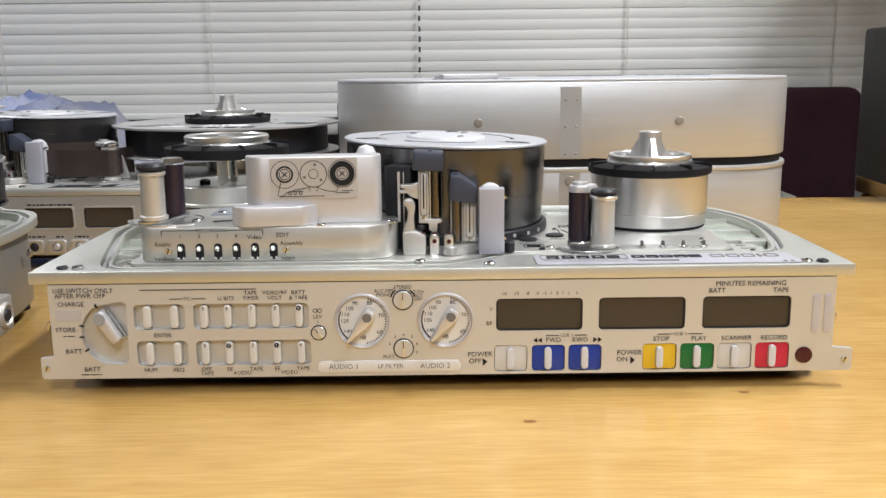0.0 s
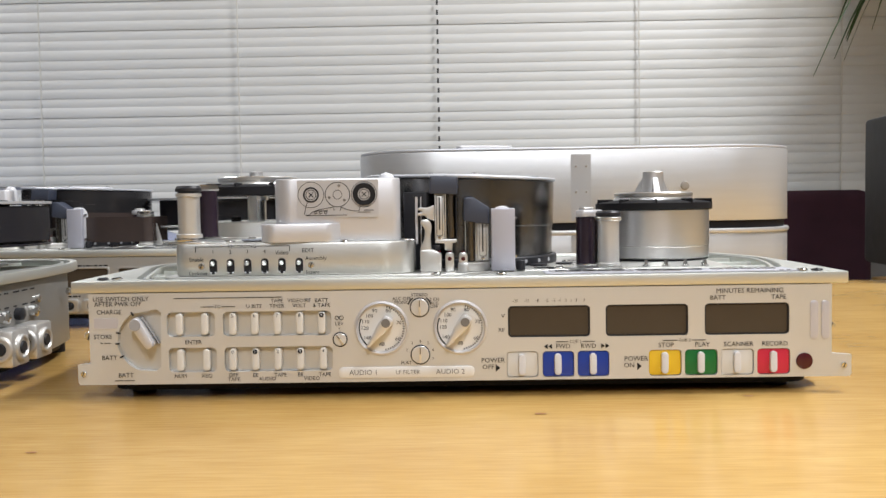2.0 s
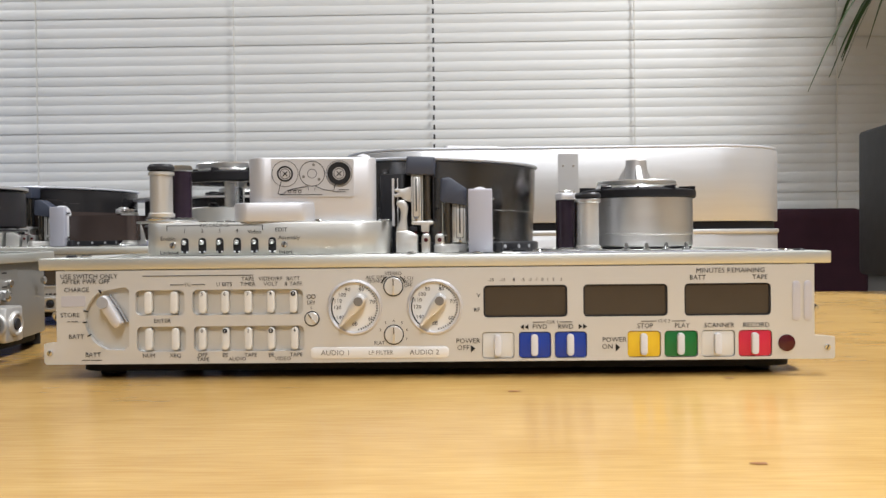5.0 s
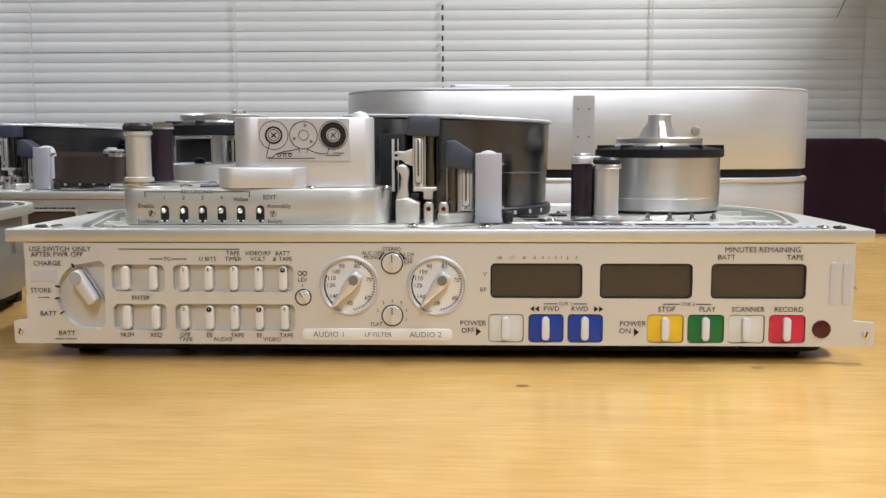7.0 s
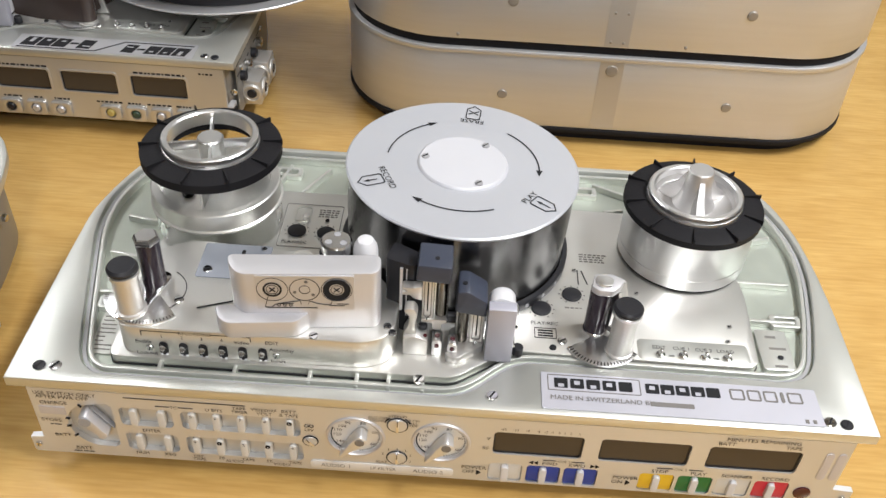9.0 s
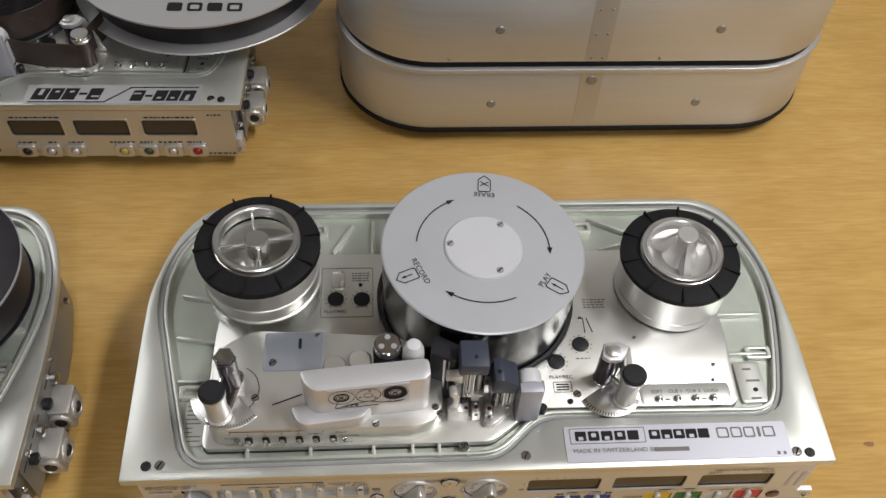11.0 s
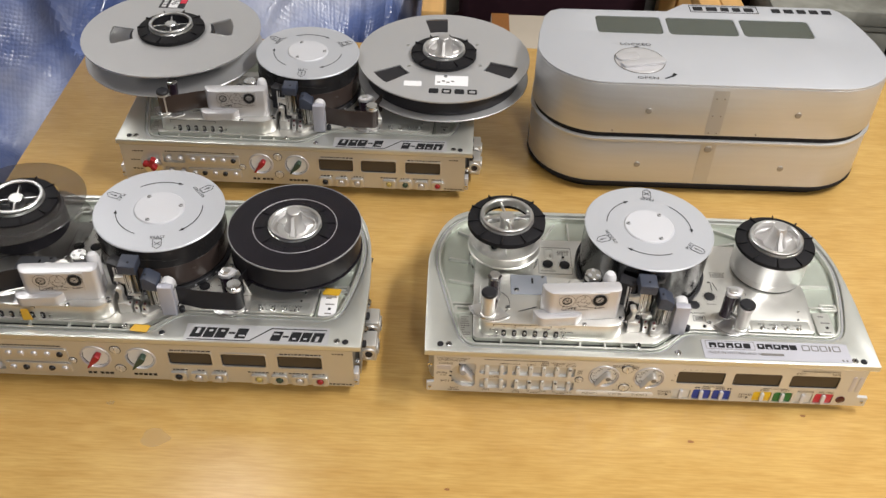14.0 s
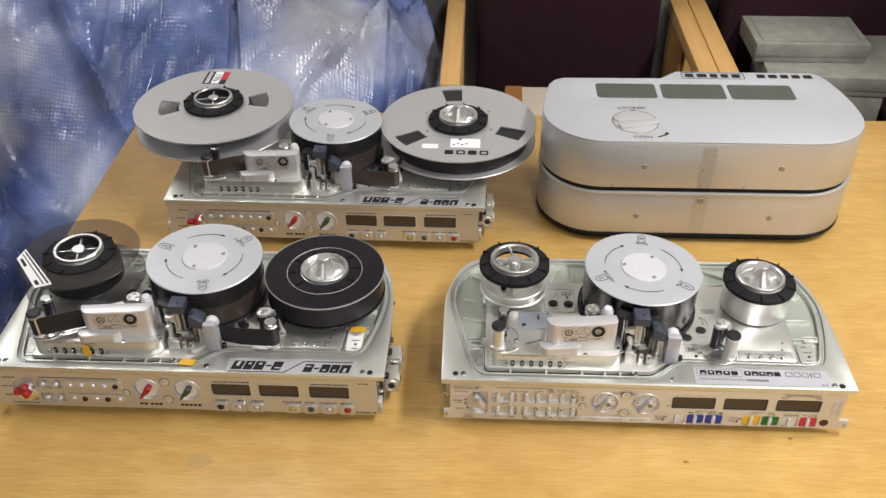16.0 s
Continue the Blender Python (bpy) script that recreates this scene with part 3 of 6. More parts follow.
for i, (x, z) in enumerate(((-0.060, 0.066), (-0.060, 0.058), (-0.060, 0.052))):
    part("printed_mark", box(x - 0.006 + i * 0.002, x + 0.004, -0.0608, -0.060, z - 0.0015, z + 0.0015), PAPER, sp)
part("button", box(-0.050, -0.042, -0.062, -0.060, 0.062, 0.066, 0.0005), RED, sp, "small red button")
part("printed_bar", box(-0.07, 0.05, -0.0608, -0.060, 0.026, 0.029), KNOB_GREY, sp)

plant = thing("potted_plant", "tall long-leaved green plant drooping by the window", "plant", pose(1.05, 1.10, FLOOR))
part("pot", lathe([(0, 0), (0.13, 0), (0.17, 0.30), (0.175, 0.33), (0.155, 0.33), (0.15, 0.29), (0, 0.29)], 0, 0), CARD_PALE, plant)
wire([(0.0, 0.0, 0.28), (0.015, 0.01, 0.7), (-0.01, 0.0, 1.15), (0.0, 0.0, 1.62)], 0.022, "trunk", BEECH, plant, 10, "slim woody trunk")
rng = random.Random(11)
for i in range(150):
    a = radians(rng.uniform(110, 260)) if i < 95 else rng.uniform(0, 6.28)
    reach, rise, drop = rng.uniform(0.14, 0.46), rng.uniform(0.05, 0.24), rng.uniform(0.16, 0.42)
    root = rng.uniform(1.36, 1.66)
    wide = rng.uniform(0.008, 0.013)
    bm = bmesh.new()
    last = None
    for k in range(11):
        q = k / 10
        z = root + 2 * rise * q * (1 - 0.5 * q) - drop * q ** 2.4
        w = wide * math.sin(math.pi * min(1, 0.12 + q * 0.88)) ** 0.7 + 0.0006
        d = Vector((math.cos(a), math.sin(a), 0))
        n = Vector((-math.sin(a), math.cos(a), 0))
        c = d * reach * (q ** 0.85) + Vector((0, 0, z))
        cur = [bm.verts.new(c + n * w), bm.verts.new(c - Vector((0, 0, 0.003))), bm.verts.new(c - n * w)]
        if last:
            bm.faces.new((last[0], last[1], cur[1], cur[0]))
            bm.faces.new((last[1], last[2], cur[2], cur[1]))
        last = cur
    part("leaf", bm, LEAF, plant)


# ---------------------------------------------------------------- the closed carrying case
case = thing("carrying_case", "closed brushed aluminium carrying case with a rounded outline", "case", pose(0.113, 0.3605, 0.0, 0, 0, 0.3))


def case_outline(grow=0.0):
    g = grow
    pts = [(-0.129 + (0.085 + g) * math.cos(radians(180 + 7.5 * i)), 0.085 + (0.085 + g) * math.sin(radians(180 + 7.5 * i))) for i in range(13)]
    pts += [(0.150 + (0.084 + g) * math.cos(radians(270 + 7.5 * i)), 0.084 + (0.084 + g) * math.sin(radians(270 + 7.5 * i))) for i in range(13)]
    pts += [(0.2325 + g, 0.115), (0.2265 + g, 0.150), (0.2180 + g, 0.185), (0.209 + g, 0.204 + g), (0.198, 0.213 + g), (-0.006, 0.213 + g), (-0.032, 0.190 + g), (-0.178, 0.188 + g), (-0.192 - g, 0.181 + g), (-0.201 - g, 0.165), (-0.2095 - g, 0.125)]
    return pts


part("foot_band", slab(case_outline(-0.010), (), -0.004, 0.0065), RUBBER, case, "black recessed rubber foot")
part("foot_lip", slab(case_outline(0.001), (), 0.0065, 0.0115, 0.001), RUBBER, case, "black rubber bottom edge")
part("lower_shell", slab(case_outline(0.0), (), 0.0115, 0.0810, 0.0015), ALU_CASE, case)
part("lower_rim", slab(case_outline(0.0015), (), 0.0770, 0.0815, 0.001), ALU_CASE, case)
part("seal", slab(case_outline(-0.003), (), 0.0815, 0.0890), RUBBER, case, "black rubber seal between the halves")
part("upper_shell", slab(case_outline(0.0), (), 0.0890, 0.1602, 0.0012), ALU_CASE, case)
WINS = ((-0.132, -0.045), (-0.037, 0.055), (0.062, 0.155))
holes = [rrect(x0 + 0.0, x1, 0.125, 0.172, 0.006) for x0, x1 in WINS]
part("lid_top", slab(case_outline(-0.0005), holes, 0.1603, 0.1630, 0.0010), ALU_LID, case, "satin grey lid with three windows")
for x0, x1 in WINS:
    part("window", slab(rrect(x0, x1, 0.125, 0.172, 0.006), (), 0.1606, 0.1618), WINDOW, case, "grey-green window pane")
part("latch_rim", tube(0.0311, 0.0322, 0.1628, 0.1637, -0.087, 0.054, 48), INK_GREY, case, "dark line round the latch knob")
latch = part("latch_knob", lathe([(0, 0), (0.030, 0), (0.031, 0.0004), (0.030, 0.0010), (0.024, 0.0011), (0, 0.0011)], -0.087, 0.054, 48, 0.163), ALU_WHITE, case, "round white latch knob with a bar grip")
grip = part("grip", slab(rrect(-0.029, 0.029, -0.013, 0.000, 0.005), (), 0.1640, 0.1680, 0.0012), ALU_WHITE, latch)
grip.matrix_basis = pose(-0.085, 0.051, 0, 0, 0, 14)
wing = part("wing", slab(rrect(-0.029, 0.001, 0.004, 0.022, 0.007), (), 0.1640, 0.1666, 0.0009), ALU_WHITE, latch)
wing.matrix_basis = pose(-0.085, 0.051, 0, 0, 0, 14)
lettering("LOCKED", 0.0085, on_top(-0.087, 0.094, 0.1634), INK, case, squeeze=1.2)
lettering("OPEN", 0.0085, on_top(-0.082, 0.012, 0.1634), INK, case, squeeze=1.2)
part("printed_arrow", slab([(-0.090, 0.0885), (-0.083, 0.0885), (-0.0865, 0.084)], (), 0.1631, 0.1634), INK, case)
part("printed_arrow", slab([(-0.062, 0.013), (-0.052, 0.019), (-0.049, 0.026), (-0.045, 0.022), (-0.050, 0.017), (-0.061, 0.0110)], (), 0.1631, 0.1634), INK, case)
for x0, w in [(0.006, 0.016), (0.024, 0.018), (0.044, 0.014), (0.060, 0.014), (0.076, 0.016), (0.114, 0.015), (0.131, 0.016), (0.149, 0.015), (0.166, 0.015), (0.183, 0.016)]:
    part("printed_bar", slab(rrect(x0, x0 + w - 0.0030, 0.1935, 0.2045, 0.001, 2), (), 0.1631, 0.1634), INK, case, "bold black printed bar")
part("printed_frame", slab(rrect(0.001, 0.095, 0.1890, 0.2090, 0.001, 1), [rrect(0.002, 0.094, 0.190, 0.2080, 0.001, 1)], 0.1631, 0.1634), INK, case, "thin black printed frame")


RIVET = mat("dull_rivet_alloy", (0.30, 0.28, 0.25), 0.5, 0.5, 0.15, 300)


def rivet(x, z, r=0.0042):
    bm = lathe([(r, 0.0), (r, 0.0006), (r * 0.85, 0.0014), (0, 0.0018)], 0, 0, 20)
    bm.transform(Matrix.Translation((x, 0.0002, z)) @ pose(0, 0, 0, 90, 0, 0))
    return part("rivet", bm, RIVET, case)


for x, z in ((-0.0765, 0.1235), (0.1095, 0.1235), (-0.0780, 0.0410), (0.1090, 0.0410)):
    rivet(x, z)
rivet(0.009, 0.0685, 0.0052)
for x in (0.004, 0.014):
    for z in (0.094, 0.119, 0.144):
        rivet(x, z, 0.0011)
for x in (-0.118, 0.064):
    rivet(x, 0.0930, 0.0012)
part("splice_plate", front(slab([(-0.001, 0.0905), (0.0185, 0.0905), (0.0185, 0.1555), (-0.001, 0.1555)], (), -0.0003, 0.0003)), SPLICE, case, "pale splice plate")
part("splice_plate", front(slab([(-0.001, 0.0140), (0.0185, 0.0140), (0.0185, 0.0765), (-0.001, 0.0765)], (), -0.0003, 0.0003)), SPLICE, case, "pale splice plate")


# ---------------------------------------------------------------- the recorders
def roundpoly(pts, r, n=5, sharp=()):
    out = []
    for i, p in enumerate(pts):
        if i in sharp:
            out.append(tuple(p))
            continue
        p = Vector(p)
        a, b = Vector(pts[i - 1]), Vector(pts[(i + 1) % len(pts)])
        ra = min(r, (a - p).length * 0.45, (b - p).length * 0.45)
        s, e = p + (a - p).normalized() * ra, p + (b - p).normalized() * ra
        out += [tuple((1 - t) ** 2 * s + 2 * t * (1 - t) * p + t * t * e) for t in [k / n for k in range(n + 1)]]
    return out


PLATE = [(-0.2265, -0.0005), (0.2275, -0.0005), (0.2285, 0.090), (0.2270, 0.128), (0.2235, 0.160), (0.2150, 0.192), (0.2030, 0.212), (0.187, 0.2225), (0.165, 0.2235),
         (-0.165, 0.2230), (-0.184, 0.2210), (-0.198, 0.2135), (-0.2125, 0.194), (-0.2215, 0.168), (-0.2280, 0.140), (-0.2280, 0.100)]
LIP = [(-0.181, 0.0065), (0.012, 0.0070), (0.041, 0.0345), (0.188, 0.0330), (0.200, 0.038), (0.2065, 0.050), (0.2145, 0.081), (0.2210, 0.117), (0.2220, 0.144), (0.2180, 0.167),
       (0.2090, 0.192), (0.1960, 0.2095), (0.180, 0.2180), (0.158, 0.2190), (-0.160, 0.2185), (-0.181, 0.2155), (-0.199, 0.204), (-0.2135, 0.183), (-0.2215, 0.155), (-0.2210, 0.125), (-0.204, 0.056), (-0.195, 0.022), (-0.190, 0.0125)]


def inset(poly, d):
    """A smaller copy of a counter-clockwise outline, its edges moved inwards by d."""
    out = []
    n = len(poly)
    for k in range(n):
        p, a, b = Vector(poly[k]), Vector(poly[k - 1]), Vector(poly[(k + 1) % n])
        u, w = (p - a).normalized(), (b - p).normalized()
        m = Vector((-u.y, u.x)) + Vector((-w.y, w.x))
        out.append(tuple(p + m * (2 * d / max(m.length_squared, 0.5))))
    return out


GROOVE = inset(LIP, 0.0045)
DECK = [(-0.176, 0.0195), (0.0065, 0.0195), (0.0365, 0.0425), (0.170, 0.0415), (0.1745, 0.046), (0.1775, 0.100), (0.170, 0.173), (-0.172, 0.173), (-0.178, 0.100), (-0.1785, 0.024)]
PLATFORM = [(-0.1725, 0.0215), (-0.042, 0.0215), (-0.031, 0.0260), (-0.0255, 0.0360), (-0.0255, 0.058), (-0.050, 0.088), (-0.150, 0.095), (-0.1725, 0.080)]


def screw(x, y, z, r, parent, material=STEEL, turn=30):
    bm = lathe([(r, 0), (r, 0.0004), (r * 0.85, 0.0009), (0, 0.0010)], 0, 0, 16)
    ob = part("screw", bm, material, parent)
    ob.matrix_basis = pose(x, y, z)
    s = part("slot", box(-r * 0.8, r * 0.8, -r * 0.14, r * 0.14, 0.0009, 0.0012), INK, ob)
    s.matrix_basis = pose(0, 0, 0, 0, 0, turn)
    return ob


def screw_front(x, z, y, r, parent):
    bm = lathe([(r, 0), (r, 0.0004), (r * 0.85, 0.0010), (0, 0.0011)], 0, 0, 16)
    ob = part("screw", bm, STEEL, parent)
    ob.matrix_basis = pose(x, y, z, 90, 0, 0)
    s = part("slot", box(-r * 0.8, r * 0.8, -r * 0.13, r * 0.13, 0.0010, 0.0013), INK, ob)
    s.matrix_basis = pose(0, 0, 0, 0, 0, 70)
    return ob


def pill_key(x, z, parent, w=0.0041, h=0.0128, material=WHITE_KEY, y0=-0.0012, y1=0.0035, name="key"):
    return part(name, front(slab(rrect(x - w / 2, x + w / 2, z - h / 2, z + h / 2, w * 0.48, 5), (), y0, y1, 0.0005)), material, parent)


def hub_cone(cx, cy, z, parent):
    """Spindle clamp: bright ring, dished floor and a finned cone."""
    ring = part("clamp_ring", lathe([(0.0242, -0.004), (0.0285, -0.004), (0.0288, 0.0), (0.0282, 0.0012), (0.0270, 0.0016), (0.0270, 0.0022), (0.0280, 0.0027), (0.0280, 0.0046), (0.0272, 0.0053), (0.0250, 0.0053), (0.0242, 0.0046)], cx, cy, 64, z, closed=True), ALU_TURNED, parent)
    part("dish", lathe([(0.0244, 0.0005), (0.0225, -0.0022), (0.017, -0.0035), (0, -0.0035)], cx, cy, 48, z), ALU_CAST, ring)
    bm = lathe([(0.0128, -0.0035), (0.0100, 0.0010), (0.0084, 0.0070), (0.0076, 0.0150), (0.0074, 0.0165), (0.0074, 0.0199), (0.0068, 0.0205), (0, 0.0205)], cx, cy, 32, z)
    for k in range(3):
        a = radians(30 + 120 * k)
        b2 = bmesh.new()
        sides = []
        for w in (-1, 1):
            sides.append([b2.verts.new((u, w * h, v)) for u, v, h in ((0.003, -0.0033, 0.0042), (0.0222, -0.0033, 0.0034), (0.0215, -0.0010, 0.0028), (0.0135, 0.0060, 0.0020), (0.0088, 0.0140, 0.0016), (0.0070, 0.0165, 0.0015), (0.003, 0.0165, 0.0015))])
        n = len(sides[0])
        b2.faces.new(sides[0])
        b2.faces.new(sides[1][::-1])
        for q in range(n):
            b2.faces.new((sides[0][q], sides[1][q], sides[1][(q + 1) % n], sides[0][(q + 1) % n]))
        bmesh.ops.recalc_face_normals(b2, faces=b2.faces)
        b2.transform(Matrix.Translation((cx, cy, z)) @ Matrix.Rotation(a, 4, "Z"))
        add_bm(bm, b2)
    part("cone", bm, ALU_CAST, ring)
    screw(cx + 0.0, cy - 0.0185, z - 0.0030, 0.0014, ring)
    return ring


def hub_spokes(cx, cy, z, parent, dark=True):
    ring = part("clamp_ring", lathe([(0.0244, -0.004), (0.0285, -0.004), (0.0290, -0.0010), (0.0284, 0.0002), (0.0272, 0.0006), (0.0272, 0.0014), (0.0284, 0.0019), (0.0284, 0.0040), (0.0276, 0.0048), (0.0252, 0.0048), (0.0244, 0.0040)], cx, cy, 64, z, closed=True), ALU_TURNED, parent)
    bm = lathe([(0.0, -0.012), (0.0075, -0.012), (0.0078, 0.0020), (0.0070, 0.0030), (0, 0.0030)], cx, cy, 28, z)
    for k in range(4):
        b2 = box(0.005, 0.0250, -0.0008, 0.0008, -0.0050, 0.0008, 0.0003)
        b2.transform(Matrix.Translation((cx, cy, z)) @ Matrix.Rotation(radians(12 + 90 * k), 4, "Z"))
        add_bm(bm, b2)
    part("spokes", bm, ALU_TURNED, ring)
    if dark:
        part("well", lathe([(0.0238, 0.003), (0.0232, -0.0072), (0, -0.0076)], cx, cy, 40, z), BLACK, ring, "dark inside of the hub")
    return ring


def rubber_ring(cx, cy, z0, z1, parent, r0=0.0265, r1=0.0415):
    ring = part("rubber_ring", lathe([(r0, z0), (r1 - 0.001, z0), (r1, z0 + 0.001), (r1, z1 - 0.0022), (r1 - 0.0015, z1 - 0.0015), (r0 + 0.003, z1), (r0, z1)], cx, cy, 64, 0, closed=True), RUBBER, parent, "black rubber reel clamp ring")
    for k in range(10):
        bm = box(r0 + 0.004, r1 + 0.0004, -0.0005, 0.0005, z1 - 0.003, z1 + 0.0007)
        bm.transform(Matrix.Translation((cx, cy, 0)) @ Matrix.Rotation(radians(9 + 36 * k), 4, "Z"))
        part("rib", bm, RUBBER, ring)
    return ring


def strip(points, z0, z1, name, material, parent, label="", thick=0.0003):
    """A standing ribbon along a line in plan."""
    bm = bmesh.new()
    n = len(points)
    cols = []
    for i, (x, y) in enumerate(points):
        a, b = points[max(0, i - 1)], points[min(n - 1, i + 1)]
        d = Vector((b[0] - a[0], b[1] - a[1])).normalized()
        nx, ny = -d.y * thick, d.x * thick
        cols.append([bm.verts.new((x + s * nx, y + s * ny, z)) for s, z in ((1, z0), (1, z1), (-1, z1), (-1, z0))])
    for a, b in zip(cols, cols[1:]):
        for k in range(4):
            bm.faces.new((a[k], a[(k + 1) % 4], b[(k + 1) % 4], b[k]))
    bm.faces.new(cols[0])
    bm.faces.new(cols[-1][::-1])
    return part(name, bm, material, parent, label)


def arc(cx, cy, r, a0, a1, n=14):
    return [(cx + r * math.cos(radians(a0 + (a1 - a0) * i / n)), cy + r * math.sin(radians(a0 + (a1 - a0) * i / n))) for i in range(n + 1)]


def ring_arc(cx, cy, r, a0, a1, w, z0, z1, n=20):
    out = arc(cx, cy, r + w / 2, a0, a1, n)
    inn = arc(cx, cy, r - w / 2, a1, a0, n)
    return slab(out + inn, (), z0, z1)


def scale_ring(x, y, r0, r1, count, plane, parent, a0=0, a1=360, w=0.00035, name="printed_scale"):
    """Printed ticks round a knob, joined in one mesh."""
    bm = bmesh.new()
    for k in range(count):
        a = radians(a0 + (a1 - a0) * k / max(1, count - 1 if a1 - a0 < 360 else count))
        d, n = Vector((math.cos(a), math.sin(a), 0)), Vector((-math.sin(a), math.cos(a), 0)) * w
        vs = [bm.verts.new(p) for p in (d * r0 + n, d * r1 + n, d * r1 - n, d * r0 - n)]
        bm.faces.new(vs)
    ob = part(name, bm, INK, parent)
    ob.matrix_basis = plane
    return ob


POINTER = mat("bright_alloy_pointer", (0.66, 0.66, 0.66), 0.32, 0.6, 0.05, 60)
DARK_GREEN = mat("dull_green_plastic", (0.035, 0.060, 0.040), 0.4, 0.0, 0.1, 60)
DULL_YELLOW = mat("worn_yellow_plastic", (0.42, 0.33, 0.10), 0.4, 0.0, 0.1, 60)


def dial(x, z, parent, pointer, numbers):
    d = part("dial", front(lathe([(0.0142, 0.0035), (0.0142, -0.0004), (0.0148, -0.0012), (0.0156, -0.0010), (0.0160, 0.0)], 0, 0, 56)), ALU_WHITE, parent, "bright bezel ring")
    d.matrix_basis = pose(x, 0, z)
    bm = lathe([(0.0143, 0.0), (0, 0.0)], 0, 0, 48)
    bm.transform(pose(0, 0.0012, 0, 90, 0, 0))
    part("face", bm, DIAL_FACE, d, "silvered dial face")
    scale_ring(0, 0, 0.0124, 0.0134, 25, pose(0, 0.0008, 0, 90, 0, 0), d, 75, -80, 0.0003)
    b2 = ring_arc(0, 0, 0.0132, 155, 235, 0.0007, 0, 0.0002)
    b2.transform(pose(0, 0.0009, 0, 90, 0, 0))
    part("printed_scale", b2, INK, d, "heavy black arc on the scale")
    if numbers:
        for txt, ax, az in (("100", -0.0072, 0.0072), ("110", -0.0096, 0.0038), ("120", -0.0100, 0.0), ("140", -0.0085, -0.0058), ("90", -0.0040, 0.0102), ("80", 0.0040, 0.0102), ("70", 0.0102, 0.0030), ("60", 0.0093, -0.0066), ("dB", 0.0, -0.0095)):
            lettering(txt, 0.0031, on_front(ax, az, 0.0007), INK, d)
    # tapered lever knob pointing down and to the left
    pts = [(-0.0008, -0.0128), (0.0008, -0.0128), (0.0019, -0.0040), (0.0030, -0.0010), (0.0033, 0.0060), (0.0024, 0.0085), (-0.0024, 0.0085), (-0.0033, 0.0060), (-0.0030, -0.0010), (-0.0019, -0.0040)]
    bm = slab(roundpoly(pts, 0.002), (), -0.007, 0.0006, 0.0006)
    bm.transform(pose(0, 0, 0, 90, 0, 0) @ Matrix.Rotation(radians(-38), 4, "Z") @ Matrix.Diagonal((1, 1, -1, 1)))
    k = part("pointer_knob", bm, pointer, d)
    if numbers:
        b2 = slab(circle(0, 0.0048, 0.0026, 20), (), 0.0068, 0.0074)
        b2.transform(pose(0, 0, 0, 90, 0, 0) @ Matrix.Rotation(radians(-38), 4, "Z"))
        part("knob_dot", b2, INK_GREY, k, "dark grey end dot")
    return d


def slot_knob(x, z, r, parent, turn=90):
    bm = lathe([(r, 0.0), (r, 0.0006), (r * 0.93, 0.0009), (0, 0.0009)], 0, 0, 32)
    bm.transform(pose(0, 0, 0, 90, 0, 0))
    k = part("trim_knob", bm, ALU_PANEL, parent)
    k.matrix_basis = pose(x, 0, z)
    b2 = tube(r, r + 0.0006, -0.0002, 0.0006, 0, 0, 32)
    b2.transform(pose(0, 0, 0, 90, 0, 0))
    part("rim", b2, INK, k, "black rim line")
    b3 = box(-r * 0.85, r * 0.85, -0.0006, 0.0006, 0.0009, 0.0017)
    b3.transform(pose(0, 0, 0, 90, 0, 0) @ Matrix.Rotation(radians(turn), 4, "Z"))
    part("slot_bar", b3, ALU_TURNED, k)
    b4 = box(r * 0.10, r * 0.85, -0.00035, 0.00035, 0.0017, 0.0019)
    b4.transform(pose(0, 0, 0, 90, 0, 0) @ Matrix.Rotation(radians(turn), 4, "Z"))
    part("index_mark", b4, INK_GREY, k)
    return k


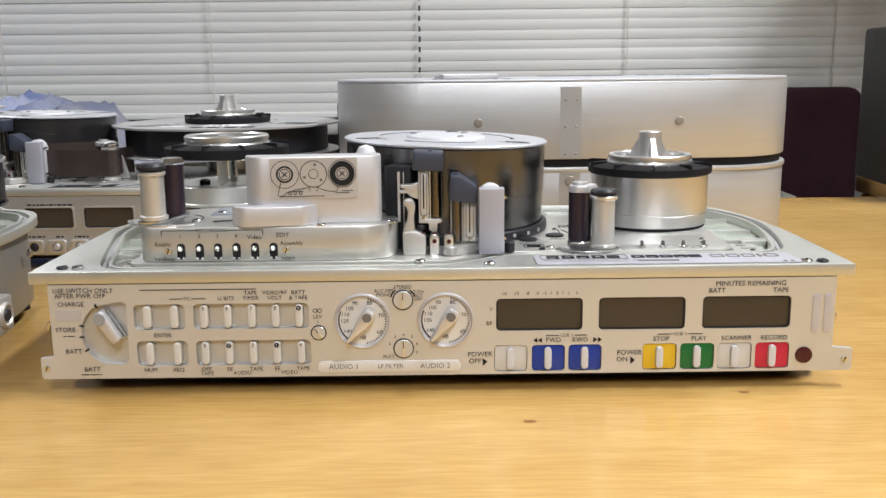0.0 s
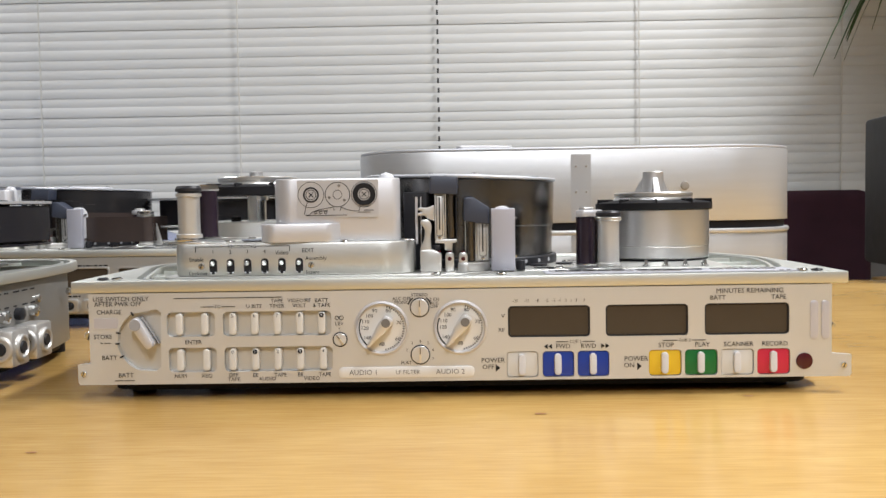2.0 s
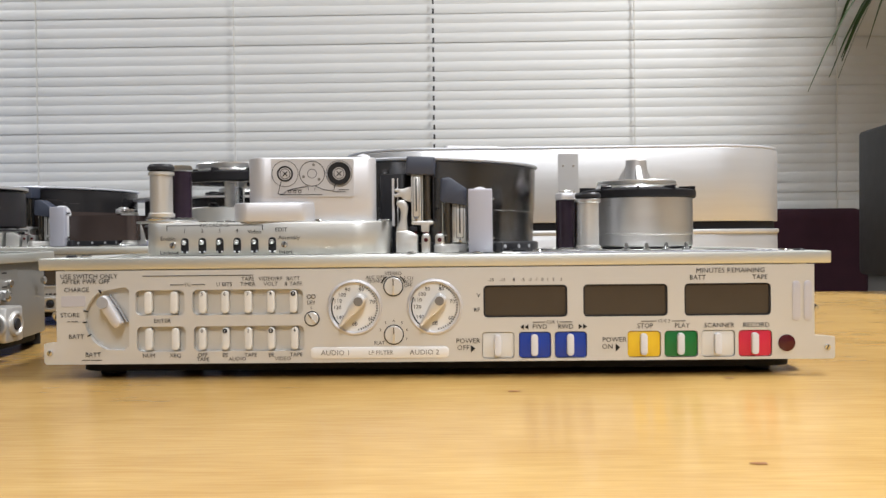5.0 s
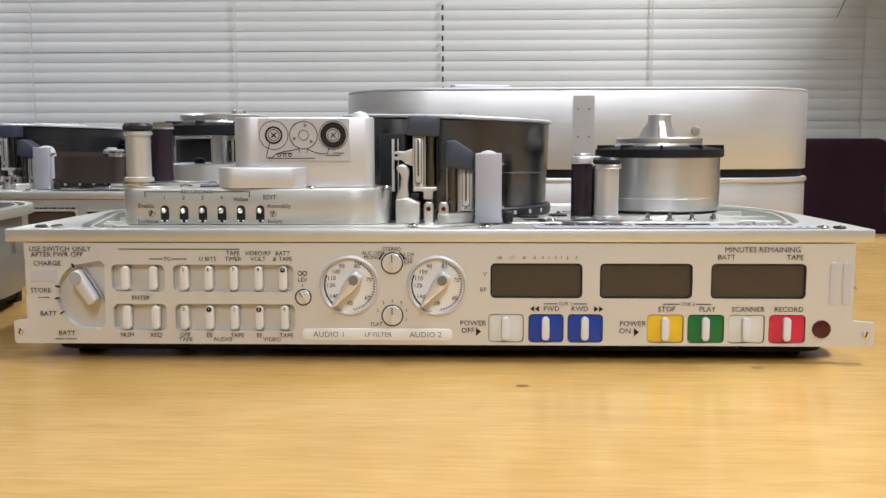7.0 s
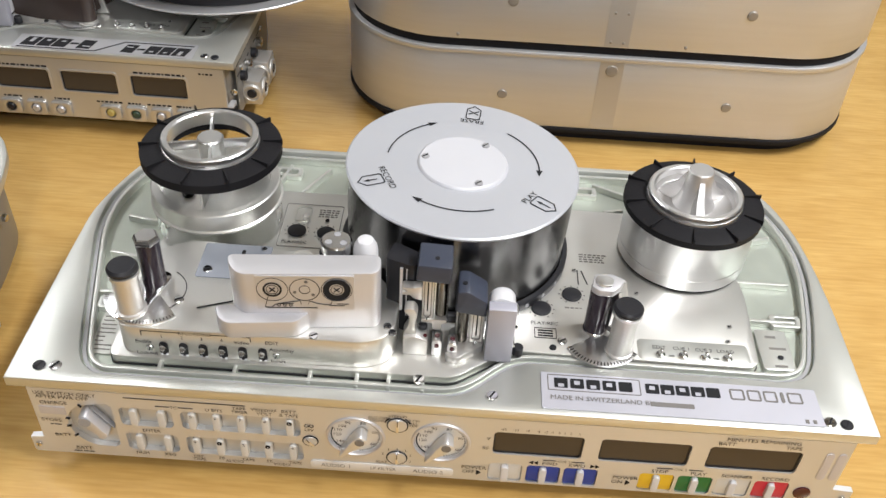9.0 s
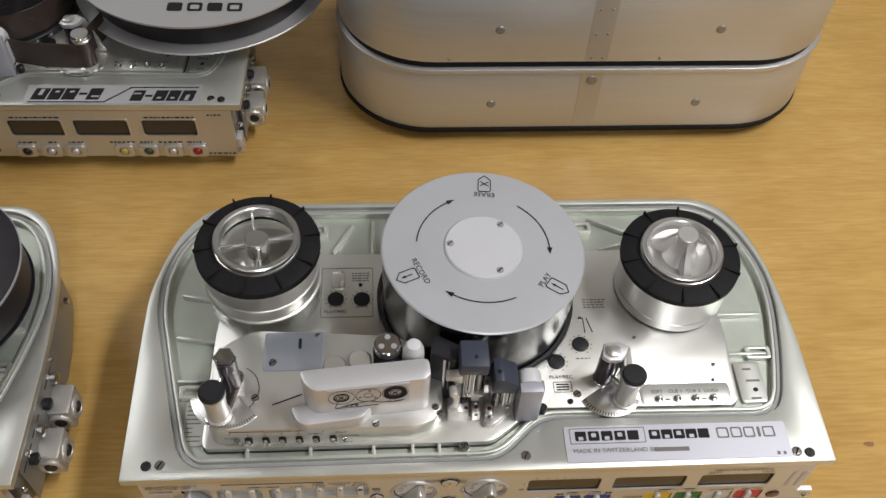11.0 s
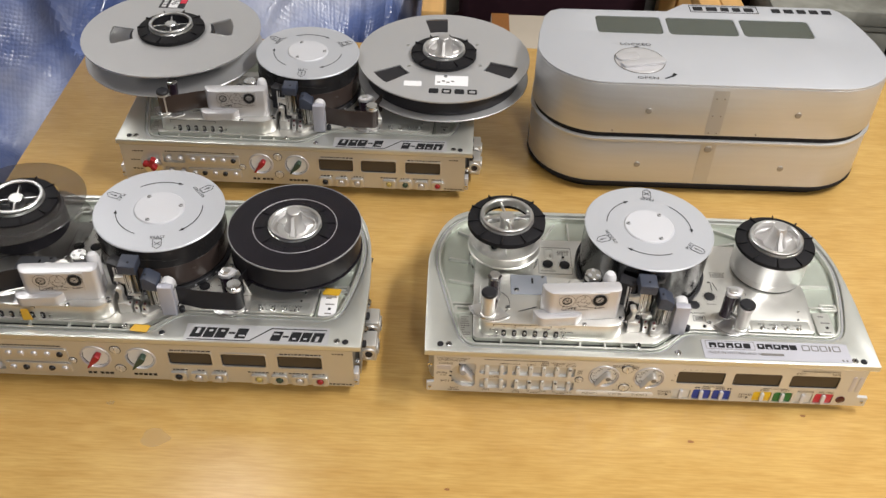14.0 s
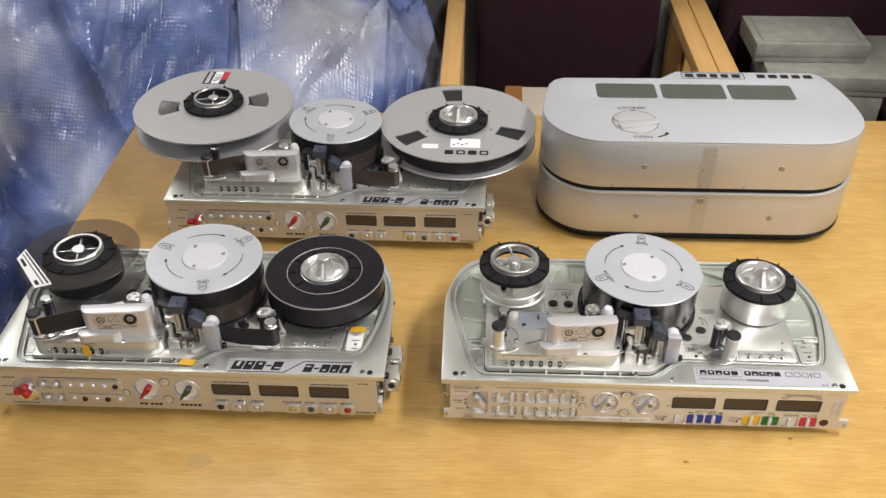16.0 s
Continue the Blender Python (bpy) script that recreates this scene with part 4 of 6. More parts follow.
def panel_front(rec, colour):
    """The control panel; colour: the recorder with the coloured square keys."""
    outline = [(-0.2230, 0.0055), (0.2285, 0.0055), (0.2295, 0.0070), (0.2295, 0.0180), (0.2180, 0.0190), (0.2180, 0.0595), (-0.2165, 0.0595), (-0.2165, 0.0185), (-0.2240, 0.0175), (-0.2240, 0.0070)]
    if not colour:
        outline = [(-0.2230, 0.0055), (0.2185, 0.0055), (0.2185, 0.0595), (-0.2230, 0.0595)]
    lcds = [(0.030, 0.078), (0.087, 0.135), (0.1445, 0.1935)] if colour else [(0.031, 0.075), (0.085, 0.130), (0.142, 0.187)]
    wells = [rrect(-0.1705, -0.1420, 0.0335, 0.0480, 0.003), rrect(-0.1375, -0.0735, 0.0335, 0.0480, 0.003),
             rrect(-0.1700, -0.1415, 0.0125, 0.0270, 0.003), rrect(-0.1370, -0.0730, 0.0125, 0.0270, 0.003)]
    kw = arc(-0.1815, 0.0315, 0.0185, 120, 250, 16) + [(-0.1775, 0.0135), (-0.1745, 0.0160), (-0.1740, 0.0480), (-0.1765, 0.0500)]
    sq = [(0.029, 0.0475), (0.050, 0.0685), (0.0705, 0.0890), (0.112, 0.131), (0.133, 0.152), (0.154, 0.173), (0.175, 0.194)]
    if not colour:
        sq = [(x + 0.003, x + 0.015) for x, _ in sq]
    z0, z1 = (0.0070, 0.0222) if colour else (0.008, 0.019)
    hs = [rrect(a, b, 0.0305, 0.0490, 0.0025) for a, b in lcds] + wells + [kw] + [circle(x, 0.0370, 0.0143, 48) for x in (-0.0440, 0.0020)]
    hs += [rrect(a, b, z0, z1, 0.0022) for a, b in sq]
    p = part("front_panel", front(slab(outline, hs, 0.0, 0.0035, 0.0)), ALU_PANEL if colour else ALU_GOLD, rec, "warm silver front panel")
    part("well_floor", box(-0.2150, 0.2160, 0.0036, 0.0075, 0.0065, 0.0590), WELL, p)
    for a, b in lcds:
        part("display_bezel", front(slab(rrect(a + 0.0001, b - 0.0001, 0.0306, 0.0489, 0.0024), [rrect(a + 0.0009, b - 0.0009, 0.0314, 0.0481, 0.0018)], 0.0008, 0.0034)), BLACK, p, "thin black display edge")
        part("display", front(slab(rrect(a + 0.0010, b - 0.0010, 0.0315, 0.0480, 0.0017), (), 0.0013, 0.0034)), LCD, p, "dark unlit display glass")
    # selector knob in its round well
    if colour:
        bm = slab(roundpoly([(-0.0026, -0.0108), (0.0026, -0.0108), (0.0031, 0.0055), (0.0024, 0.0090), (-0.0024, 0.0090), (-0.0031, 0.0055)], 0.0022), (), 0.0, 0.0088, 0.0008)
        bm.transform(pose(-0.1845, 0.0030, 0.0370, 90, 0, 0) @ Matrix.Rotation(radians(32), 4, "Z"))
        k = part("selector_knob", bm, ALU_WHITE, p, "pale silver lever knob")
        b2 = slab(circle(0, 0.0052, 0.0033, 24), (), 0.009, 0.0096)
        b2.transform(pose(-0.1845, 0.0030, 0.0370, 90, 0, 0) @ Matrix.Rotation(radians(32), 4, "Z"))
        part("knob_dot", b2, KNOB_GREY, k, "grey end dot")
        b3 = slab([(0.0036, -0.011), (0.0040, -0.011), (0.0040, 0.008), (0.0036, 0.008)], (), 0.0, 0.003)
        b3.transform(pose(-0.1845, 0.0030, 0.0370, 90, 0, 0) @ Matrix.Rotation(radians(32), 4, "Z"))
        part("side_fin", b3, KNOB_GREY, k, "thin dark side fin")
        for a in (120, 165, 185, 210):
            bm = box(0.0172, 0.0196, -0.0004, 0.0004, 0.0, 0.0010)
            bm.transform(pose(-0.1815, 0.0002, 0.0315, 90, 0, 0) @ Matrix.Rotation(radians(a), 4, "Z"))
            part("detent_mark", bm, INK, p)
        part("paper_chip", front(slab(rrect(-0.2135, -0.1995, 0.0390, 0.0450, 0.0006, 2), (), -0.0003, 0.0)), LABEL, p, "blank pale sticker")
    else:
        bm = lathe([(0.0125, 0), (0.0125, 0.004), (0.010, 0.006), (0, 0.006)], 0, 0, 32)
        bm.transform(pose(-0.185, 0.003, 0.026, 90, 0, 0))
        part("selector_base", bm, ALU_TURNED, p)
        k = None
        for a in (90, 210, 330):
            bm = slab(roundpoly([(-0.0024, 0), (0.0024, 0), (0.0034, 0.0095), (-0.0034, 0.0095)], 0.002), (), 0.006, 0.014, 0.0008)
            bm.transform(pose(-0.185, 0.003, 0.035, 90, 0, 0) @ Matrix.Rotation(radians(a), 4, "Z"))
            part("selector_lobe", bm, RED_DARK, p, "red selector lobe")
    # key rows
    xs1, xs2 = (-0.1630, -0.1480, -0.1315, -0.1185, -0.1052, -0.0920, -0.0790), (-0.1628, -0.1474, -0.1318, -0.1185, -0.1052, -0.0920, -0.0785)
    if colour:
        for xs, z in ((xs1, 0.0408), (xs2, 0.0197)):
            for x in xs:
                pill_key(x, z, p)
        for txt, x, z in (("5", xs1[2], 0.0455), ("6", xs1[3], 0.0455), ("7", xs1[4], 0.0455), ("8", xs1[5], 0.0455), ("9", xs1[6], 0.0455), ("0", xs2[2], 0.0243), ("1", xs2[3], 0.0243), ("2", xs2[4], 0.0243), ("3", xs2[5], 0.0243), ("4", xs2[6], 0.0243)):
            if txt in "913":
                part("printed_dot", front(slab(circle(x, z, 0.0014, 16), (), -0.0016, -0.0013)), INK, p)
                lettering(txt, 0.0022, on_front(x, z, -0.0018), WHITE, p)
            else:
                lettering(txt, 0.0030, on_front(x, z, -0.0014), INK, p)
        for (a, b), mtl in zip(sq, (WHITE_KEY, BLUE, BLUE, YELLOW, GREEN, WHITE_KEY, RED)):
            q = part("square_key", front(slab(rrect(a + 0.0003, b - 0.0003, z0 + 0.0003, z1 - 0.0003, 0.0020), (), 0.0008, 0.0034, 0.0003)), mtl, p)
            pill_key((a + b) / 2 - 0.0003, (z0 + z1) / 2, q, 0.0040, 0.0125, WHITE, -0.0018, 0.0012, "key_bar")
    else:
        for x0, x1, z0k, z1k in ((-0.1395, -0.0715, 0.0340, 0.0476), (-0.1395, -0.0715, 0.0130, 0.0265)):
            part("key_plate", front(slab(rrect(x0, x1, z0k, z1k, 0.002), (), -0.0016, 0.0004, 0.0005)), SATIN, p, "raised bright key plate")
        for xs, z, dark in ((xs1, 0.0408, (6,)), (xs2, 0.0197, (3, 5))):
            for i, x in enumerate(xs):
                bm = lathe([(0.0034, 0), (0.0034, 0.0035), (0.0026, 0.0050), (0, 0.0054)], 0, 0, 18)
                bm.transform(pose(x, 0.0014, z, 90, 0, 0))
                part("round_key", bm, BLACK if i in dark else ALU_WHITE, p)
        for (a, b), mtl in zip(sq, (BLACK, ALU_WHITE, ALU_WHITE, DULL_YELLOW, DARK_GREEN, ALU_WHITE, RED_DARK)):
            xm, zm = (a + b) / 2, (z0 + z1) / 2
            q = part("key_housing", front(slab(rrect(xm - 0.0086, xm + 0.0086, zm - 0.0066, zm + 0.0066, 0.003, 4), [circle(xm, zm, 0.0041, 20)], -0.0030, 0.0, 0.0008)), SATIN, p, "bright rounded key housing")
            bm = lathe([(0.0034, 0), (0.0034, 0.0062), (0.0026, 0.0074), (0, 0.0078)], 0, 0, 18)
            bm.transform(pose(xm, 0.0034, zm, 90, 0, 0))
            part("round_key", bm, mtl, q)
        for a, b in lcds:
            part("display_frame", front(slab(rrect(a - 0.0016, b + 0.0016, 0.0290, 0.0505, 0.003), [rrect(a, b, 0.0306, 0.0489, 0.0024)], -0.0007, 0.0, 0.0002)), SATIN, p, "raised bright display frame")
    dial(-0.0440, 0.0370, p, POINTER if colour else RED_DARK, colour)
    dial(0.0020, 0.0370, p, POINTER if colour else DARK_GREEN, colour)
    slot_knob(-0.0215, 0.0490, 0.0052, p, 90)
    slot_knob(-0.0215, 0.0212, 0.0052, p, 90)
    slot_knob(-0.0685, 0.0308, 0.0038, p, 125)
    if colour:
        for a0, a1 in ((125, 165), (15, 55)):
            b2 = ring_arc(0, 0, 0.0068, a0, a1, 0.0008, 0, 0.0002)
            b2.transform(pose(-0.0215, -0.0002, 0.0490, 90, 0, 0))
            part("printed_arc", b2, INK, p)
        part("caption_plate", front(slab(rrect(-0.0695, 0.0100, 0.0078, 0.0142, 0.0025), (), -0.0006, 0.0, 0.0002)), DIAL_FACE, p, "pale caption strip")
        part("indicator_lamp", front(slab(circle(0.2022, 0.0147, 0.0048, 32), (), -0.0008, 0.001, 0.0003)), RED_LENS, p, "dark red indicator lens")
        for a in (0.2055, 0.2120):
            part("vent_slot", front(slab(rrect(a, a + 0.0045, 0.0272, 0.0500, 0.0022), (), -0.0004, 0.0, 0.0001)), LABEL, p, "pale translucent slot window")
        T = [("USE SWITCH ONLY", -0.1972, 0.0562, 0.0038), ("AFTER PWR OFF", -0.1990, 0.0532, 0.0038), ("CHARGE", -0.2045, 0.0485, 0.0042), ("STORE", -0.2085, 0.0340, 0.0042), ("BATT", -0.2050, 0.0215, 0.0042), ("BATT", -0.1955, 0.0110, 0.0042),
             ("TC", -0.1402, 0.0510, 0.0030), ("U BITS", -0.1188, 0.0510, 0.0032), ("TAPE", -0.1052, 0.0540, 0.0032), ("TIMER", -0.1052, 0.0510, 0.0032), ("VIDEO/RF", -0.0920, 0.0540, 0.0032), ("VOLT", -0.0920, 0.0510, 0.0032), ("BATT", -0.0790, 0.0540, 0.0032), ("& TAPE", -0.0790, 0.0510, 0.0032),
             ("ENTER", -0.1550, 0.0302, 0.0033), ("NUM", -0.1630, 0.0102, 0.0033), ("XEQ", -0.1475, 0.0102, 0.0033), ("OFF", -0.1318, 0.0104, 0.0032), ("TAPE", -0.1316, 0.0079, 0.0032), ("EE", -0.1188, 0.0102, 0.0032), ("AUDIO", -0.1118, 0.0080, 0.0032), ("TAPE", -0.1040, 0.0102, 0.0032), ("EE", -0.0922, 0.0102, 0.0032), ("VIDEO", -0.0855, 0.0080, 0.0032), ("TAPE", -0.0778, 0.0102, 0.0032),
             ("LEV", -0.0688, 0.0400, 0.0031), ("5", -0.0688, 0.0370, 0.0020), ("STEREO", -0.0215, 0.0563, 0.0028), ("ALC OFF", -0.0318, 0.0542, 0.0028), ("MONO", -0.0318, 0.0520, 0.0028), ("2 CH", -0.0128, 0.0536, 0.0026), ("ALC", -0.0128, 0.0514, 0.0026), ("OFF", -0.0130, 0.0493, 0.0026), ("FLAT", -0.0298, 0.0165, 0.0028), ("4", -0.0215, 0.0290, 0.0024), ("3", -0.0262, 0.0280, 0.0024), ("5", -0.0168, 0.0280, 0.0024), ("2", -0.0292, 0.0240, 0.0024), ("6", -0.0140, 0.0240, 0.0024), ("7", -0.0142, 0.0185, 0.0024),
             ("-25", 0.0345, 0.0520, 0.0025), ("-15", 0.0410, 0.0520, 0.0025), ("-8", 0.0472, 0.0520, 0.0025), ("-5", 0.0527, 0.0520, 0.0025), ("-3", 0.0568, 0.0520, 0.0025), ("-1", 0.0602, 0.0520, 0.0025), ("0", 0.0638, 0.0520, 0.0025), ("1", 0.0668, 0.0520, 0.0025), ("2", 0.0700, 0.0520, 0.0025), ("3", 0.0745, 0.0520, 0.0025), ("V", 0.0272, 0.0432, 0.0034), ("RF", 0.0262, 0.0350, 0.0034),
             ("POWER", 0.0210, 0.0172, 0.0040), ("OFF", 0.0182, 0.0133, 0.0040), ("CUE 1", 0.0693, 0.0277, 0.0026), ("FWD", 0.0620, 0.0250, 0.0038), ("RWD", 0.0768, 0.0250, 0.0038), ("MINUTES REMAINING", 0.1705, 0.0562, 0.0040), ("BATT", 0.1520, 0.0523, 0.0038), ("TAPE", 0.1872, 0.0523, 0.0038), ("CUE 2", 0.1328, 0.0277, 0.0026), ("STOP", 0.1220, 0.0250, 0.0038), ("PLAY", 0.1430, 0.0250, 0.0038), ("SCANNER", 0.1640, 0.0250, 0.0038), ("RECORD", 0.1850, 0.0250, 0.0038), ("POWER", 0.1045, 0.0172, 0.0040), ("ON", 0.1005, 0.0133, 0.0040)]
        for txt, x, z, s in T:
            lettering(txt, s * (0.88 if s > 0.0041 else 0.99), on_front(x, z), INK, p)
        for txt, x in (("AUDIO 1", -0.0550), ("LF FILTER", -0.0290), ("AUDIO 2", -0.0040)):
            lettering(txt, 0.0042 if txt[0] == "A" else 0.0034, on_front(x, 0.0110, -0.0009), INK_GREY, p)
        for x0, x1, z in ((-0.166, -0.102, 0.0562), (-0.150, -0.1425, 0.0510), (-0.1378, -0.130, 0.0510), (0.058, 0.0650, 0.0277), (0.0735, 0.0805, 0.0277), (0.120, 0.1285, 0.0277), (0.1372, 0.145, 0.0277), (-0.2100, -0.2085, 0.0303), (-0.2078, -0.2040, 0.0303), (-0.2020, -0.1975, 0.0079), (-0.1965, -0.1905, 0.0079)):
            part("printed_line", front(slab([(x0, z - 0.0002), (x1, z - 0.0002), (x1, z + 0.0002), (x0, z + 0.0002)], (), -0.0003, 0.0)), INK, p)
        for pts in ([(0.0225, 0.0105), (0.0225, 0.0150), (0.0252, 0.0128)], [(0.1052, 0.0105), (0.1052, 0.0150), (0.1078, 0.0128)],
                    [(0.0530, 0.0235), (0.0530, 0.0265), (0.0508, 0.0250)], [(0.0556, 0.0235), (0.0556, 0.0265), (0.0534, 0.0250)], [(0.0842, 0.0235), (0.0842, 0.0265), (0.0864, 0.0250)], [(0.0868, 0.0235), (0.0868, 0.0265), (0.0890, 0.0250)]):
            part("printed_triangle", front(slab(pts, (), -0.0003, 0.0)), INK, p)
        for dx in (-0.0013, 0.0013):
            b2 = tube(0.0009, 0.0013, 0, 0.0002, 0, 0, 16)
            b2.transform(pose(-0.0688 + dx, -0.0002, 0.0435, 90, 0, 0))
            part("printed_headphone_mark", b2, INK, p)
    else:
        rb = random.Random(8)
        for x0, x1, z in ((-0.166, -0.076, 0.0512), (-0.208, -0.194, 0.050), (-0.212, -0.200, 0.036), (-0.212, -0.200, 0.022), (-0.206, -0.176, 0.0095), (0.034, 0.074, 0.0518), (0.145, 0.185, 0.0518), (0.198, 0.210, 0.0545), (0.193, 0.214, 0.0085), (0.033, 0.049, 0.0225), (0.058, 0.066, 0.0225), (0.075, 0.088, 0.0225), (0.110, 0.130, 0.0225), (0.136, 0.146, 0.0225), (0.152, 0.170, 0.0225), (0.176, 0.188, 0.0225)):
            x = x0
            while x < x1:
                w = rb.uniform(0.0012, 0.0042)
                part("printed_bar", front(slab([(x, z - 0.0007), (x + w, z - 0.0007), (x + w, z + 0.0007), (x, z + 0.0007)], (), -0.0003, 0.0)), INK, p)
                x += w + 0.0013
        for x in (-0.0565, -0.0515, -0.0440, -0.0390, -0.0340, -0.009, -0.004, 0.001, 0.006, 0.011):
            part("printed_bar", front(slab([(x, 0.0115), (x + 0.0038, 0.0115), (x + 0.0038, 0.0145), (x, 0.0145)], (), -0.0003, 0.0)), INK, p)
    screw_front(-0.2212, 0.0330, 0.0118, 0.0030, rec)
    screw_front(0.2218, 0.0330, 0.0118, 0.0030, rec)
    if not colour:
        br = part("corner_bracket", box(0.2185, 0.2235, 0.000, 0.0115, 0.008, 0.026, 0.0008), ALU_WHITE, rec, "pale corner bracket")
        screw_front(0.2210, 0.0150, -0.0004, 0.0018, rec)
        part("corner_bracket", box(-0.2280, -0.2232, 0.000, 0.0115, 0.008, 0.026, 0.0008), ALU_WHITE, rec, "pale corner bracket")
        screw_front(-0.2256, 0.0150, -0.0004, 0.0018, rec)
    else:
        screw_front(-0.2205, 0.0122, -0.0002, 0.0018, rec)
        screw_front(0.2250, 0.0122, -0.0002, 0.0018, rec)
    return p


DISC_WHITE = mat("pale_blasted_disc", (0.585, 0.59, 0.625), 0.5, 0.25, 0.03, 40, 0.06, 2200)


def drum(rec, tape, turn):
    cx, cy = 0.0025, 0.1300
    lean = Matrix.Translation((cx, cy, 0.0675)) @ Matrix.Rotation(radians(1.7), 4, "Y") @ Matrix.Translation((-cx, -cy, -0.0675))
    d = part("drum", lathe([(0.064, -0.006), (0.0660, -0.006), (0.0660, 0.0065), (0.0660, 0.0075), (0.0660, 0.0275), (0.0665, 0.0280), (0.0665, 0.0575), (0.0655, 0.0585)], cx, cy, 96, 0.0675), DRUM_BLACK if tape else CHROME_DRUM, rec, "dark head drum wrapped in tape" if tape else "mirror-dark steel head drum")
    d.matrix_basis = lean
    part("lid", lathe([(0.0655, 0.0), (0.0677, 0.0004), (0.0680, 0.0014), (0.0670, 0.0022), (0, 0.0022)], cx, cy, 96, 0.1259), ALU_LID, d, "satin grey drum lid")
    part("centre_disc", lathe([(0.0265, 0.0), (0.0262, 0.0010), (0.0252, 0.0018), (0, 0.0018)], cx, cy, 72, 0.1281), DISC_WHITE, d, "pale raised centre disc")
    part("base_rim", lathe([(0.0668, 0.0), (0.0694, 0.0), (0.0697, 0.0008), (0.0697, 0.0052), (0.0690, 0.0060), (0.0668, 0.0062)], cx, cy, 96, 0.0673), BLACK, rec, "black rim round the foot of the drum")
    zt = 0.1284
    for k in range(12):
        a = radians(-150 + 11 * k)
        s = part("screw", lathe([(0.0013, 0), (0.0013, 0.0005), (0, 0.0009)], 0, 0, 10), KNOB_GREY, rec)
        s.matrix_basis = Matrix.Translation((cx, cy, 0.0703)) @ Matrix.Rotation(a, 4, "Z") @ pose(0.0696, 0, 0, 0, 90, 0)
    for k in range(3):
        a = radians(turn + 180 - 120 * k + 0)
        screw(cx + 0.0222 * math.cos(a), cy + 0.0222 * math.sin(a), 0.1299, 0.0024, d, KNOB_GREY, 45)
    for k, word in enumerate(("ERASE", "PLAY", "RECORD")):
        base = Matrix.Translation((cx, cy, zt)) @ Matrix.Rotation(radians(turn - 120 * k), 4, "Z")
        lettering(word, 0.0054, base @ pose(0, 0.0467, 0, 0, 0, 180), INK, d)
        pts = [(-0.0036, 0.0490), (0.0036, 0.0490), (0.0046, 0.0502), (0.0046, 0.0603), (0.0, 0.0645), (-0.0046, 0.0603), (-0.0046, 0.0502)]
        inn = [(-0.0033, 0.0496), (0.0033, 0.0496), (0.0040, 0.0505), (0.0040, 0.0600), (0.0, 0.0637), (-0.0040, 0.0600), (-0.0040, 0.0505)]
        h = part("printed_head_outline", slab(pts, [inn], -0.0001, 0.0001), INK, d)
        h.matrix_basis = base
        for r in ((35, -35) if k == 0 else (90,)):
            b2 = box(-0.0038, 0.0038, -0.0003, 0.0003, -0.0001, 0.0001)
            b2.transform(pose(0, 0.0565, 0, 0, 0, r))
            l = part("printed_line", b2, INK, d)
            l.matrix_basis = base
        if k:
            tip, tail = ((0.0515, 0.0545), (0.0605, 0.0575))[k - 1]
            hd = part("printed_arrow", slab([(-0.0011, tail), (0.0011, tail), (0, tip)][::1 if k == 2 else -1], (), -0.0001, 0.0001), INK, d)
            hd.matrix_basis = base
        a = part("printed_arrow", ring_arc(0, 0, 0.0445, 59, 3, 0.0008, -0.0001, 0.0001), INK, d)
        a.matrix_basis = base
        hd = part("printed_arrow", slab([(-0.0019, 0.0022), (0.0019, 0.0022), (0, -0.0034)], (), -0.0001, 0.0001), INK, d)
        hd.matrix_basis = base @ Matrix.Rotation(radians(2), 4, "Z") @ pose(0.0445, 0, 0)
    if tape:
        w = part("tape_wrap", tube(0.0667, 0.0670, 0.0775, 0.1030, cx, cy, 96), TAPE, rec, "dark brown tape round the drum")
        w.matrix_basis = lean
    return d


def left_rollers(rec, tape, film):
    z = 0.0872
    part("scale_sector", slab(arc(-0.160, 0.047, 0.0245, 188, 318, 16) + [(-0.160, 0.052)], (), z, z + 0.0012, 0.0003), ALU_TURNED, rec, "bright engraved scale sector")
    scale_ring(0, 0, 0.0218, 0.0240, 30, pose(-0.160, 0.047, z + 0.0014), rec, 190, 316, 0.0002)
    arm = part("roller_arm", slab(roundpoly([(-0.174, 0.024), (-0.160, 0.024), (-0.150, 0.062), (-0.166, 0.064)], 0.007), (), z + 0.0013, z + 0.0035, 0.0005), STEEL, rec)
    rx, ry = -0.1645, 0.0305
    w = part("tape_roller", lathe([(0, 0.0), (0.0078, 0.0), (0.0080, 0.002), (0.0067, 0.0025), (0.0067, 0.0250), (0.0078, 0.0255), (0.0078, 0.0272), (0.0062, 0.0277), (0, 0.0277)], rx, ry, 36, z + 0.0036), SATIN, rec, "white tape guide roller")
    part("cap", lathe([(0.0062, 0), (0.0080, 0.0008), (0.0080, 0.0026), (0.0068, 0.0042), (0, 0.0044)], rx, ry, 32, z + 0.0314), BLACK, w, "black roller cap")
    d = part("pinch_roller", lathe([(0, 0), (0.0063, 0), (0.0063, 0.0290), (0, 0.0290)], -0.159, 0.0535, 32, z + 0.0036), DARK_ROLL, rec, "dark glossy rubber roller")
    part("cap", lathe([(0.0070, 0), (0.0074, 0.0010), (0.0066, 0.0030), (0.0056, 0.0038), (0, 0.0038)], -0.159, 0.0535, 6, z + 0.0327), STEEL, d, "faceted bright cap")
    if tape:
        strip(arc(rx, ry, 0.0072, 60, 190, 10) + arc(rx, ry, 0.0072, 200, 265, 6) + [(-0.150, 0.030), (-0.125, 0.040), (-0.110, 0.045)], 0.0915, 0.1165, "tape", film, rec, "dark brown tape round the rollers")


